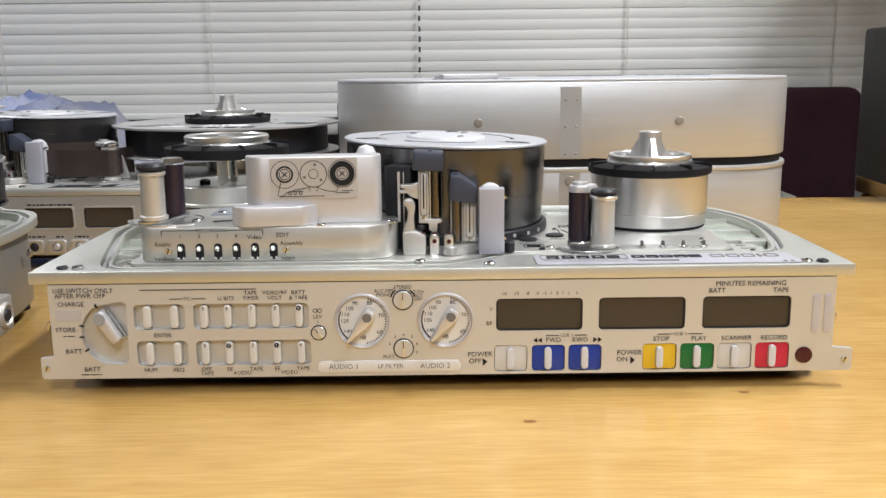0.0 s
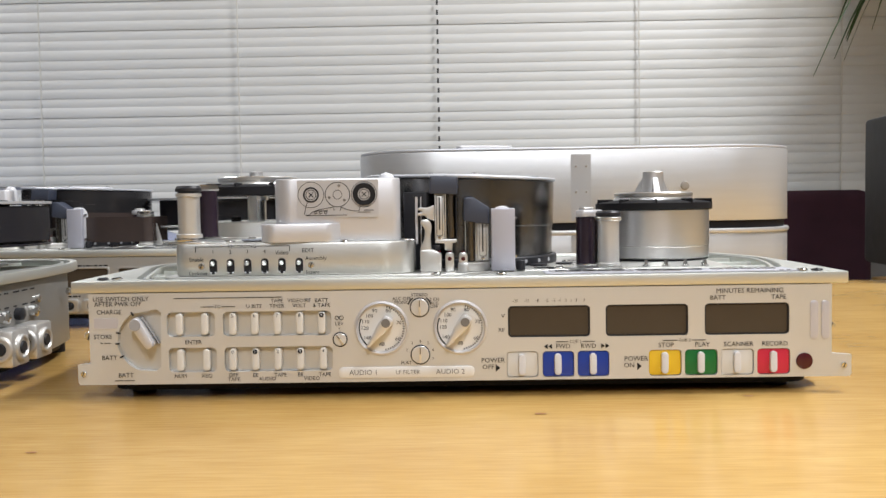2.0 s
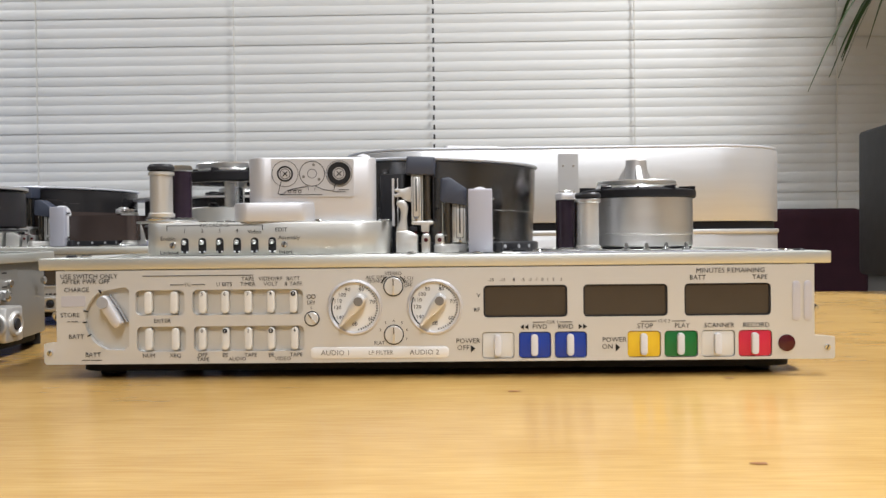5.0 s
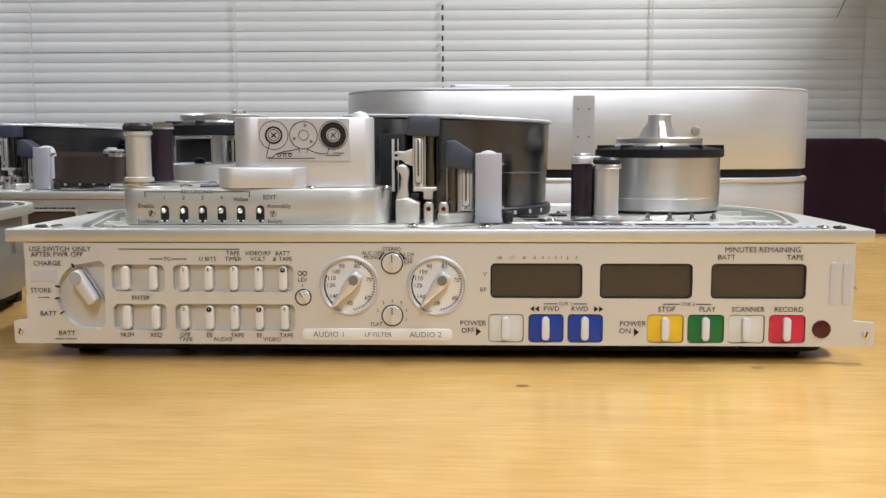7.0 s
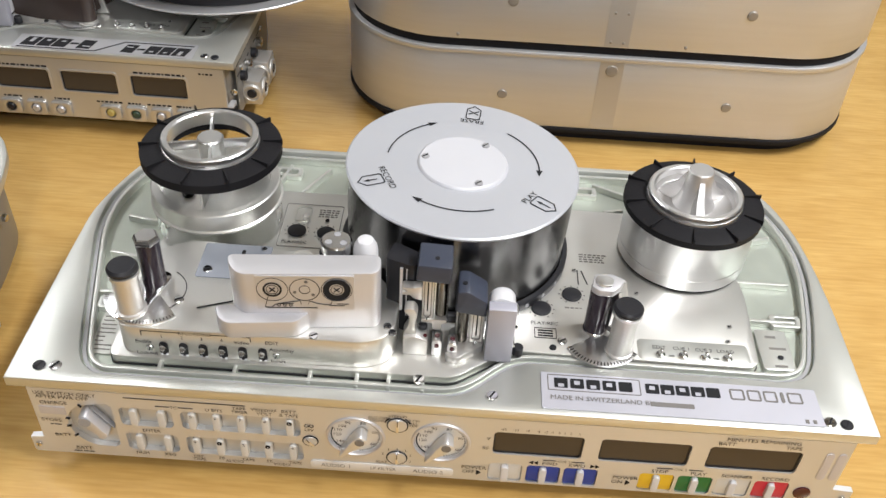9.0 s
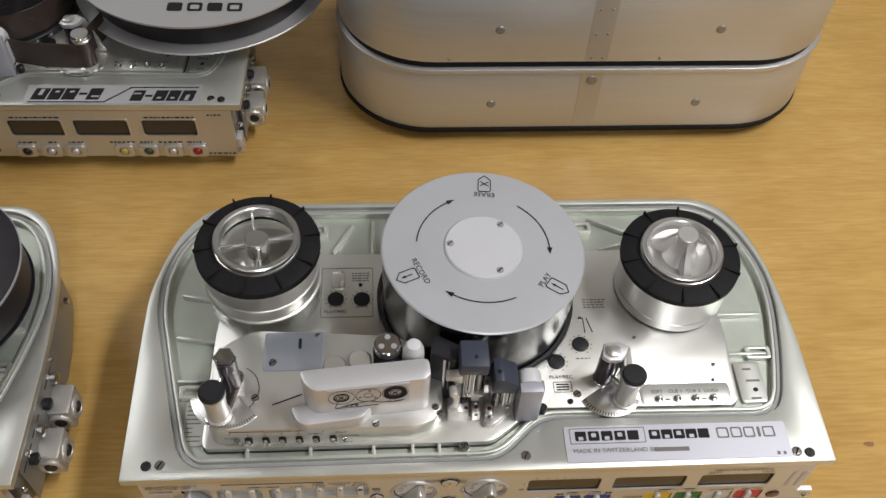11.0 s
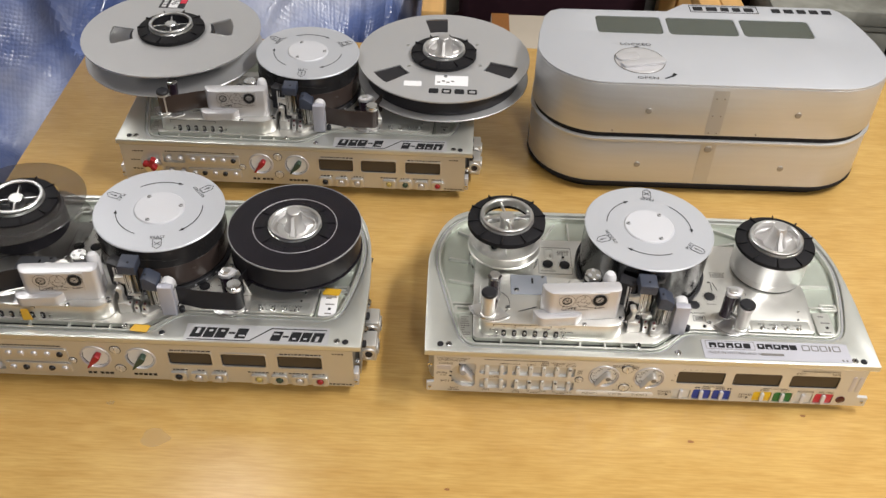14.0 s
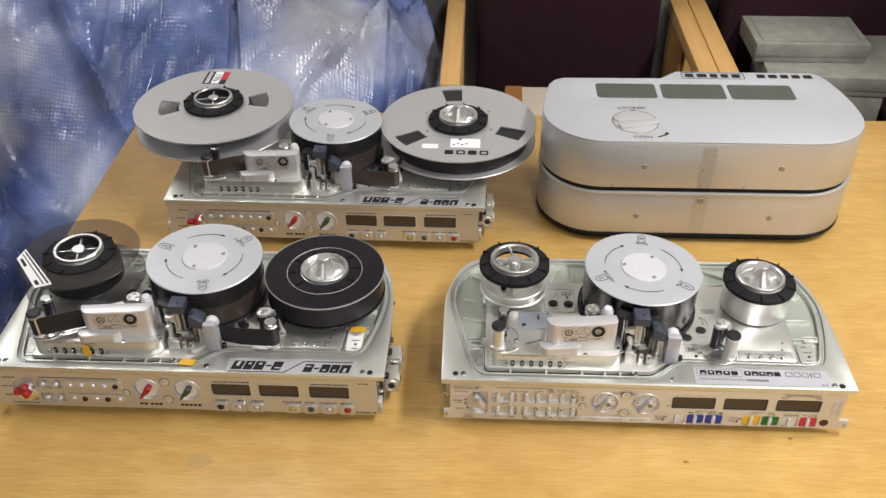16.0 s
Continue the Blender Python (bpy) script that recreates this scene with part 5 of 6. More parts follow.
def right_rollers(rec, tape, film):
    z = 0.0672
    part("scale_sector", slab(arc(0.088, 0.056, 0.022, 205, 330, 16) + [(0.088, 0.060)], (), z, z + 0.0010, 0.0003), ALU_TURNED, rec, "bright engraved scale sector")
    scale_ring(0, 0, 0.0190, 0.0215, 24, pose(0.088, 0.056, z + 0.0012), rec, 207, 328)
    d = part("pinch_roller", lathe([(0, 0), (0.0062, 0), (0.0062, 0.0310), (0, 0.0310)], 0.0845, 0.063, 32, z + 0.0012), DARK_ROLL, rec, "dark glossy rubber roller")
    cap = part("cap", slab(roundpoly([(0.0775, 0.0590), (0.0815, 0.0555), (0.0890, 0.0555), (0.0935, 0.0600), (0.0960, 0.0660), (0.0900, 0.0700), (0.0800, 0.0690)], 0.0012, 3), (), z + 0.0323, z + 0.0368, 0.0010), ALU_WHITE, d, "bright angular cap with an arm")
    part("cap_top", slab(roundpoly([(0.0800, 0.0600), (0.0830, 0.0575), (0.0885, 0.0580), (0.0900, 0.0640), (0.0850, 0.0670), (0.0805, 0.0660)], 0.0012, 3), (), z + 0.0368, z + 0.0386, 0.0008), ALU_TURNED, cap)
    web = slab(roundpoly([(0.0905, 0.0682), (0.1070, 0.0682), (0.1040, 0.0790), (0.0970, 0.1020), (0.0905, 0.1035)], 0.0010, 2, (0, 1)), [roundpoly([(0.0935, 0.0735), (0.1010, 0.0735), (0.0950, 0.0920)], 0.0008, 2)], 0.0655, 0.0675, 0.0003)
    part("bearing_plate", front(web), SATIN, rec, "pale pierced bearing plate")
    part("foot", cyl(0.0066, z, z + 0.0022, 0.0845, 0.063, 24), STEEL, d)
    w = part("tape_roller", lathe([(0, 0.0), (0.0076, 0.0), (0.0078, 0.002), (0.0067, 0.0024), (0.0067, 0.0285), (0.0078, 0.0290), (0.0078, 0.0306), (0, 0.0310)], 0.0965, 0.046, 36, z + 0.0012), SATIN, rec, "white tape guide roller")
    part("cap", lathe([(0.0070, 0), (0.0080, 0.0008), (0.0080, 0.0024), (0.0070, 0.0036), (0, 0.0038)], 0.0965, 0.046, 32, z + 0.0325), STEEL if tape else BLACK, w, "roller cap")
    part("collar", tube(0.0068, 0.0080, z + 0.0300, z + 0.0322, 0.0965, 0.046, 32), ALU_TURNED, w)
    bm = slab([(0, 0.0), (0.012, 0.0), (0.004, 0.030), (0.0, 0.030)], [[(0.002, 0.004), (0.007, 0.004), (0.0028, 0.018)]], -0.001, 0.001)
    bm.transform(Matrix.Translation((0.0915, 0.064, z + 0.001)) @ Matrix.Rotation(radians(-52), 4, "Z") @ UPRIGHT)
    part("bracket_web", bm, ALU_TURNED, rec, "pierced bright bracket")
    if tape:
        strip([(0.034, 0.046), (0.060, 0.040), (0.088, 0.0385)] + arc(0.0965, 0.046, 0.0073, 250, 400, 10) + [(0.098, 0.060), (0.106, 0.082)], 0.0725, 0.0975, "tape", film, rec, "dark brown tape with printed marks")


def head_blocks(rec):
    """Guides and heads standing before the drum."""
    g = part("guide_post", front(slab(roundpoly([(0.0222, 0.0672), (0.0368, 0.0672), (0.0368, 0.1060), (0.0222, 0.1060)], 0.0006, 2, (0, 1)), (), 0.0330, 0.0400, 0.0006)), POST_GREY, rec, "lavender grey guide post")
    part("dome", front(slab([(0.0224, 0.0672), (0.0366, 0.0672), (0.0366, 0.1004)] + arc(0.0295, 0.1004, 0.0071, 0, 180, 16) + [(0.0224, 0.1004)], (), 0.0401, 0.0500, 0.0010)), WHITE, g, "white rounded back of the post")
    for h in (0.0760, 0.1000):
        part("rim_stud", front(slab(circle(0.0375, h, 0.0008, 12), (), 0.0370, 0.0440)), STEEL, g)
    c = part("black_column", slab(roundpoly([(-0.034, 0.056), (-0.018, 0.050), (-0.012, 0.060), (-0.030, 0.070)], 0.003), (), 0.0672, 0.1170, 0.0006), BLACK, rec, "black column beside the drum")
    part("column_edge", box(-0.0255, -0.0240, 0.0510, 0.0526, 0.084, 0.114), ALU_WHITE, c, "bright strip")
    part("column_edge", box(-0.0222, -0.0216, 0.0510, 0.0526, 0.080, 0.114), ALU_WHITE, c, "bright strip")
    # tall carrier: pale slotted panel and a rod under a plastic cap
    a = part("head_carrier", slab(rrect(-0.0130, -0.0068, 0.0425, 0.0580, 0.0008, 2), (), 0.0870, 0.1160, 0.0004), SATIN, rec, "pale head carrier with a slotted panel")
    part("panel_slot", front(slab(rrect(-0.0120, -0.0078, 0.0890, 0.1150, 0.0010, 3), [rrect(-0.0115, -0.0083, 0.0895, 0.1145, 0.0008, 3)], 0.0422, 0.0428)), INK_GREY, a, "dark slot outline")
    part("panel_groove", front(slab(rrect(-0.0103, -0.0095, 0.0930, 0.1135, 0.0003, 2), (), 0.0422, 0.0428)), INK, a)
    part("rod", cyl(0.0031, 0.0872, 0.1160, -0.0028, 0.0470, 20), BRASS, a, "brown-gold head face")
    part("rod_edge", box(-0.0064, -0.0058, 0.0430, 0.0460, 0.0870, 0.1160), ALU_TURNED, a)
    part("rod_edge", box(0.0004, 0.0010, 0.0440, 0.0470, 0.0870, 0.1160), BLACK, a)
    part("carrier_foot", front(slab(roundpoly([(-0.0130, 0.0870), (-0.0130, 0.0845), (-0.0070, 0.0845), (-0.0070, 0.0800), (-0.0020, 0.0800), (-0.0020, 0.0845), (0.0008, 0.0850), (0.0008, 0.0870)], 0.0010, 3), (), 0.0420, 0.0560, 0.0004)), SATIN, a)
    part("foot", box(-0.0055, -0.0020, 0.0450, 0.0550, 0.0672, 0.0800, 0.0006), SATIN, a)
    part("cap", front(slab(roundpoly([(-0.0165, 0.1160), (0.0015, 0.1150), (0.0020, 0.1262), (-0.0155, 0.1270)], 0.0012, 3), (), 0.0400, 0.0590, 0.001)), GRAPHITE, a, "blue-grey plastic cap")
    part("cap_hole", lathe([(0.0012, 0.0), (0.0012, 0.0006), (0, 0.0006)], -0.0060, 0.0470, 14, 0.1264), INK, a, "small round hole")
    screw_front(-0.0100, 0.0885, 0.0421, 0.0013, a)
    # clawed arm reaching from the carrier
    claw = [(-0.0130, 0.0985), (-0.0175, 0.1000), (-0.0195, 0.1022), (-0.0238, 0.1020), (-0.0242, 0.1036), (-0.0210, 0.1042), (-0.0210, 0.1052), (-0.0238, 0.1056), (-0.0234, 0.1072), (-0.0180, 0.1070), (-0.0130, 0.1086)]
    part("claw", front(slab(roundpoly(claw, 0.0008, 2), (), 0.0440, 0.0500, 0.0004)), SATIN, a, "pale clawed bracket arm")
    # tension lever on its block
    l = part("lever", front(slab(roundpoly([(-0.0222, 0.0800), (-0.0150, 0.0800), (-0.0158, 0.0880), (-0.0146, 0.0960), (-0.0168, 0.0998), (-0.0208, 0.0996), (-0.0222, 0.0975), (-0.0190, 0.0940), (-0.0196, 0.0870), (-0.0218, 0.0830)], 0.0022, 4), (), 0.0360, 0.0430, 0.0008)), SATIN, rec, "rounded pale tension lever")
    part("lever_block", front(slab(roundpoly([(-0.0222, 0.0672), (-0.0088, 0.0672), (-0.0088, 0.0782), (-0.0120, 0.0800), (-0.0150, 0.0812), (-0.0222, 0.0806)], 0.0010, 3, (0, 1)), (), 0.0340, 0.0450, 0.0008)), SATIN, l)
    part("lever_pin", cyl(0.0024, 0.0805, 0.0836, -0.0118, 0.0420, 16), BLACK, l, "dark pin")
    part("lacquer_drop", lathe([(0.0012, 0), (0.0009, 0.0008), (0, 0.0011)], -0.0104, 0.0375, 12, 0.0792), RED_LENS, l, "drop of dark red lacquer")
    # short carrier
    b = part("head_carrier", box(0.0058, 0.0212, 0.0440, 0.0560, 0.0725, 0.1010, 0.0008), SATIN, rec, "pale head carrier with a dark rod")
    part("rod", cyl(0.0029, 0.0727, 0.1010, 0.0095, 0.0430, 20), BRASS, b, "brown-gold head face")
    part("panel", box(0.0134, 0.0206, 0.0405, 0.0440, 0.0735, 0.1000, 0.0005), SATIN, b)
    part("panel_slot", front(slab(rrect(0.0146, 0.0194, 0.0760, 0.0985, 0.0010, 3), [rrect(0.0151, 0.0189, 0.0765, 0.0980, 0.0008, 3)], 0.0402, 0.0408)), INK_GREY, b, "dark slot outline")
    part("panel_groove", front(slab(rrect(0.0166, 0.0174, 0.0790, 0.0970, 0.0003, 2), (), 0.0402, 0.0408)), INK, b)
    screw_front(0.0170, 0.0748, 0.0401, 0.0012, b)
    part("cap", front(slab(roundpoly([(0.0048, 0.0985), (0.0210, 0.0960), (0.0214, 0.1065), (0.0110, 0.1135), (0.0055, 0.1130)], 0.0014, 3), (), 0.0370, 0.0545, 0.0012)), GRAPHITE, b, "blue-grey plastic cap sloping to one side")
    part("cap_hole", lathe([(0.0013, 0.0), (0.0013, 0.0008), (0, 0.0008)], 0.0092, 0.0440, 14, 0.1130), INK, b, "small round hole")
    part("carrier_base", slab(roundpoly([(0.0010, 0.0300), (0.0075, 0.0285), (0.0216, 0.0400), (0.0216, 0.0540), (0.0030, 0.0520)], 0.0025, 4), (), 0.0672, 0.0726, 0.0008), SATIN, b)
    for x, y in ((-0.0038, 0.0345), (0.0046, 0.0330)):
        s = part("adjuster", front(slab(roundpoly([(x - 0.0028, 0.0672), (x + 0.0028, 0.0672), (x + 0.0028, 0.0775), (x + 0.0016, 0.0790), (x - 0.0016, 0.0790), (x - 0.0028, 0.0775)], 0.001, 2), (), y, y + 0.008, 0.0005)), ALU_TURNED, rec)
        part("adjuster_screw", front(slab(circle(x, 0.0752, 0.0013, 16), (), y - 0.0006, y)), RED_LENS, s, "red-brown lacquered screw")
        part("adjuster_head", cyl(0.0014, 0.0790, 0.0800, x, y + 0.0035, 14, 0.0002), RED_LENS, s, "dark red lacquer on the screw head")
    part("terminal", cyl(0.0030, 0.0672, 0.0735, 0.0405, 0.0400, 16), BLACK, rec, "small black terminal")


def diagram_block(rec):
    z = 0.0872
    blk = part("head_cover", slab(roundpoly([(-0.1120, 0.0420), (-0.1100, 0.0330), (-0.1040, 0.0265), (-0.0370, 0.0275), (-0.0335, 0.0310), (-0.0335, 0.0420)], 0.004), (), z, 0.1260, 0.0010), ALU_WHITE, rec, "pale head cover with a printed threading diagram")
    part("cover_ledge", slab(roundpoly([(-0.1200, 0.0330), (-0.1170, 0.0235), (-0.1120, 0.0195), (-0.0770, 0.0205), (-0.0700, 0.0275), (-0.0700, 0.0330)], 0.003), (), z, 0.0985, 0.0008), ALU_WHITE, blk)
    pivot = Vector((-0.072, 0.0262, 0))
    blk.matrix_basis = Matrix.Translation(pivot + Vector((0, 0.0022, 0))) @ Matrix.Rotation(radians(5), 4, "Z") @ Matrix.Translation(-pivot)
    y = 0.0262
    part("diagram_film", front(slab(rrect(-0.0965, -0.0470, 0.1020, 0.1250, 0.0006, 2), (), y - 0.0001, y + 0.0020)), FILM, blk, "pale printed film")
    yy = y - 0.0004
    for x, r, w in ((-0.0882, 0.0078, 0.0003), (-0.0882, 0.0043, 0.0010), (-0.0882, 0.0030, 0.0004), (-0.0720, 0.0075, 0.0004), (-0.0720, 0.0027, 0.0003), (-0.0558, 0.0078, 0.0003), (-0.0558, 0.0054, 0.0032), (-0.0558, 0.0030, 0.0004)):
        b2 = tube(r - w / 2, r + w / 2, 0, 0.0002, 0, 0, 40)
        b2.transform(pose(x, yy + 0.0002, 0.1160, 90, 0, 0))
        part("printed_reel", b2, INK, blk)
    for x in (-0.0882, -0.0558):
        for r in (45, 135):
            b2 = box(-0.0020, 0.0020, -0.0003, 0.0003, 0, 0.0002)
            b2.transform(pose(x, yy + 0.0001, 0.1160, 90, 0, 0) @ Matrix.Rotation(radians(r), 4, "Z"))
            part("printed_spoke", b2, INK, blk)
    for a in (80, 200, 320):
        b2 = slab(circle(0.0054 * math.cos(radians(a)), 0.0054 * math.sin(radians(a)), 0.0009, 10), (), 0, 0.0002)
        b2.transform(pose(-0.0720, yy + 0.0002, 0.1160, 90, 0, 0))
        part("printed_dot", b2, INK_GREY, blk)
    path = [(-0.0905, 0.1115), (-0.0915, 0.1080), (-0.0925, 0.1040), (-0.0895, 0.1036), (-0.0875, 0.1056), (-0.0830, 0.1070), (-0.0780, 0.1078), (-0.0745, 0.1085), (-0.0742, 0.1062)]
    path2 = [(-0.0705, 0.1062), (-0.0700, 0.1084), (-0.0660, 0.1066), (-0.0620, 0.1058), (-0.0590, 0.1060), (-0.0582, 0.1095), (-0.0600, 0.1130)]
    for pp in (path, path2):
        wire([(x, yy, h) for x, h in pp], 0.0002, "printed_tape_path", INK, blk, 5)
    for x0, x1, h in ((-0.0915, -0.0660, 0.1034), (-0.0860, -0.0780, 0.1062), (-0.0560, -0.0500, 0.1062), (-0.0600, -0.0520, 0.1050)):
        part("printed_line", box(x0, x1, yy, yy + 0.0002, h - 0.00018, h + 0.00018), INK, blk)
    for x in (-0.0855, -0.0825, -0.0795):
        b2 = tube(0.0006, 0.0010, 0, 0.0002, 0, 0, 14)
        b2.transform(pose(x, yy + 0.0002, 0.1052, 90, 0, 0))
        part("printed_head", b2, INK, blk)
    for x, yk, r, h in ((-0.0930, 0.0520, 0.0075, 0.112), (-0.0775, 0.0545, 0.0075, 0.114)):
        part("erase_head", cyl(r, z, h, x, yk, 28, 0.001), ALU_DECK, rec, "round grey head housing")
    k = part("capstan", cyl(0.0092, z, 0.1165, -0.0600, 0.0600, 32, 0.001), BLACK, rec, "black capstan body")
    kn = part("capstan_knob", cyl(0.0084, 0.1166, 0.1235, -0.0600, 0.0600, 36, 0.001), STEEL, k, "turned bright knob")
    for a in (90, 210, 330):
        part("knob_hole", cyl(0.0019, 0.1233, 0.1238, -0.0600 + 0.0045 * math.cos(radians(a)), 0.0600 + 0.0045 * math.sin(radians(a)), 14, 0.0001), KNOB_GREY, kn)
    part("white_post", lathe([(0, 0), (0.0066, 0), (0.0066, 0.034), (0.0060, 0.038), (0.0042, 0.0415), (0, 0.043)], -0.0440, 0.0555, 28, z), WHITE, rec, "white post with a rounded head")


def deck_details(rec, sticker):
    """Small fittings on the deck."""
    for x, y in ((0.055, 0.0770), (0.0735, 0.0905), (-0.0965, 0.1325), (-0.0780, 0.1320)):
        k = part("recessed_knob", lathe([(0.0058, 0.0), (0.0058, 0.0009), (0.0050, 0.0012), (0, 0.0012)], x, y, 28, 0.0672), BLACK, rec, "black trim knob")
        scale_ring(0, 0, 0.0070, 0.0078, 11, pose(x, y, 0.0674), rec, 240, -60)
    lettering("PLAY/REC", 0.0036, on_top(0.0565, 0.0650, 0.0675), INK, rec)
    lettering("PLAY/REC", 0.0036, on_top(-0.0965, 0.1215, 0.0675), INK, rec)
    part("printed_box", slab(rrect(0.0505, 0.0630, 0.0535, 0.0615, 0.0004, 1), [rrect(0.0509, 0.0626, 0.0539, 0.0611, 0.0003, 1)], 0.0671, 0.0674), INK, rec)
    for y in (0.0555, 0.0575, 0.0595):
        part("printed_bar", slab([(0.0525, y - 0.0005), (0.0610, y - 0.0005), (0.0610, y + 0.0005), (0.0525, y + 0.0005)], (), 0.0671, 0.0674), INK, rec)
    for txt, x in (("EDIT", 0.1200), ("CUE 1", 0.1325), ("CUE 2", 0.1448), ("LOAD", 0.1570)):
        n = part("toggle", lathe([(0.0026, 0), (0.0026, 0.0014), (0.0014, 0.0018), (0.0010, 0.0045), (0, 0.0050)], x, 0.0462, 12, 0.0672), STEEL, rec, "small chrome toggle")
        lettering(txt, 0.0036, on_top(x, 0.0520, 0.0675), INK, rec)
    for x in (0.1262, 0.1510):
        part("printed_bar", slab([(x - 0.0016, 0.0457), (x + 0.0016, 0.0457), (x + 0.0016, 0.0467), (x - 0.0016, 0.0467)], (), 0.0671, 0.0674), INK, rec)
    for x, y in ((0.163, 0.072), (0.160, 0.060), (0.112, 0.095), (0.076, 0.112), (0.040, 0.060)):
        screw(x, y, 0.0672, 0.0014, rec)
    for x, y, r in ((0.066, 0.0520, 0.0028), (0.0605, 0.0465, 0.0020)):
        screw(x, y, 0.0672, r, rec, STEEL if r > 0.0025 else BLACK)
    for x, y, m in ((-0.2110, 0.0090, INK), (-0.2025, 0.0095, STEEL), (0.0270, 0.0090, STEEL), (0.2115, 0.0055, INK), (0.2030, 0.0065, STEEL), (-0.012, 0.0165, STEEL)):
        screw(x, y, 0.0672, 0.0033, rec, BLACK if m is INK else STEEL, 60)
    part("printed_line", box(0.0778, 0.0784, 0.100, 0.113, 0.0671, 0.0674), INK, rec)
    b2 = part("printed_line", box(-0.0003, 0.0003, -0.006, 0.006, 0.0671, 0.0674), INK, rec)
    b2.matrix_basis = pose(0.0820, 0.1065, 0, 0, 0, 14)
    part("toggle_panel", slab(rrect(0.1080, 0.1700, 0.0425, 0.0580, 0.0025), (), 0.0671, 0.0674, 0.0001), ALU_PLATE, rec, "thin raised panel under the toggles")
    rb = random.Random(12)
    # rows of print too small to read
    for x0, x1, y0, rows in ((0.0800, 0.0945, 0.1210, 4), (-0.0850, -0.0735, 0.1480, 4), (0.0690, 0.0790, 0.0790, 1)):
        for j in range(rows):
            x = x0
            while x < x1:
                w = rb.uniform(0.0010, 0.0030)
                part("printed_bar", slab([(x, y0 + j * 0.0022), (x + w, y0 + j * 0.0022), (x + w, y0 + j * 0.0022 + 0.0008), (x, y0 + j * 0.0022 + 0.0008)], (), 0.0671, 0.0674), INK_GREY, rec)
                x += w + 0.0009
    part("printed_frame", slab(rrect(-0.1070, -0.0700, 0.1170, 0.1600, 0.0015), [rrect(-0.1066, -0.0704, 0.1174, 0.1596, 0.0013)], 0.0671, 0.0674), INK_GREY, rec, "thin printed frame line")
    tg = part("ivory_toggle", slab(rrect(-0.1000, -0.0900, 0.1420, 0.1570, 0.002), [rrect(-0.0993, -0.0907, 0.1427, 0.1563, 0.0016)], 0.0671, 0.0678), ALU_PLATE, rec, "framed slot with an ivory toggle")
    part("toggle_tip", slab(rrect(-0.0945, -0.0905, 0.1425, 0.1475, 0.0018), (), 0.0672, 0.0710, 0.0008), WHITE_KEY, tg)
    screw(-0.0790, 0.1445, 0.0672, 0.0014, rec, BLACK)
    part("printed_arc", ring_arc(-0.160, 0.0500, 0.0180, -60, 60, 0.0005, 0.0872, 0.0875), INK, rec, "fine printed arc beside the roller arm")
    b = part("meter_plate", slab(rrect(0.1785, 0.1965, 0.0445, 0.0760, 0.002), (), 0.0605, 0.0635, 0.0003), PAPER if sticker else ALU_PLATE, rec, "small silvery instruction plate")
    for k, (x0, x1, y) in enumerate(((0.184, 0.190, 0.070), (0.1845, 0.194, 0.061), (0.185, 0.192, 0.0475))):
        part("printed_bar", box(x0, x1, y - 0.0008, y + 0.0008, 0.0634, 0.0637), INK_GREY, b)
    part("jack", cyl(0.0017, 0.0634, 0.0645, 0.1895, 0.0540, 14), BLACK, b)
    s = part("rating_label", slab(rrect(-0.1925, -0.1795, 0.0245, 0.0560, 0.001), (), 0.0612, 0.0619), ALU_PLATE, rec, "small silvery rating label")
    rb = random.Random(2)
    for k in range(9):
        y = 0.0275 + 0.0031 * k
        part("printed_bar", box(-0.1912, -0.1912 + rb.uniform(0.004, 0.0105), y, y + 0.0006, 0.0619, 0.0621), INK_GREY, s)
    tl = part("tool_plate", slab(rrect(-0.1405, -0.1020, 0.0630, 0.0920, 0.0015), (), 0.0872, 0.0880, 0.0003), TOOL_PLATE, rec, "blue-grey cover plate")
    part("plate_slot", slab(rrect(-0.1185, -0.1165, 0.0790, 0.0870, 0.0009), (), 0.0879, 0.0884), INK, tl)
    screw(-0.1345, 0.0690, 0.0880, 0.0028, tl)
    screw(-0.1065, 0.0890, 0.0880, 0.0018, tl)
    for x, y, r in ((-0.1440, 0.0440, 0.0028), (-0.0305, 0.0345, 0.0024), (-0.0275, 0.0300, 0.0024), (-0.0680, 0.0240, 0.0026)):
        screw(x, y, 0.0872, r, rec)
    wire([(-0.133, 0.0385, 0.0876), (-0.115, 0.0455, 0.0876)], 0.0004, "printed_pointer", INK, rec, 5)
    if sticker:
        part("amber_sticker", front(slab(roundpoly([(-0.1150, 0.0690), (-0.1050, 0.0700), (-0.1070, 0.0850), (-0.1140, 0.0845)], 0.001), (), 0.0175, 0.0182)), AMBER, rec, "amber sticky tab over a switch")
        for x, y in ((0.190, 0.0740), (0.004, 0.0125)):
            part("amber_sticker", slab(roundpoly([(x - 0.010, y - 0.003), (x + 0.008, y - 0.0045), (x + 0.010, y + 0.005), (x - 0.007, y + 0.006)], 0.002), (), 0.0676, 0.0684), AMBER, rec, "amber sticky tab")


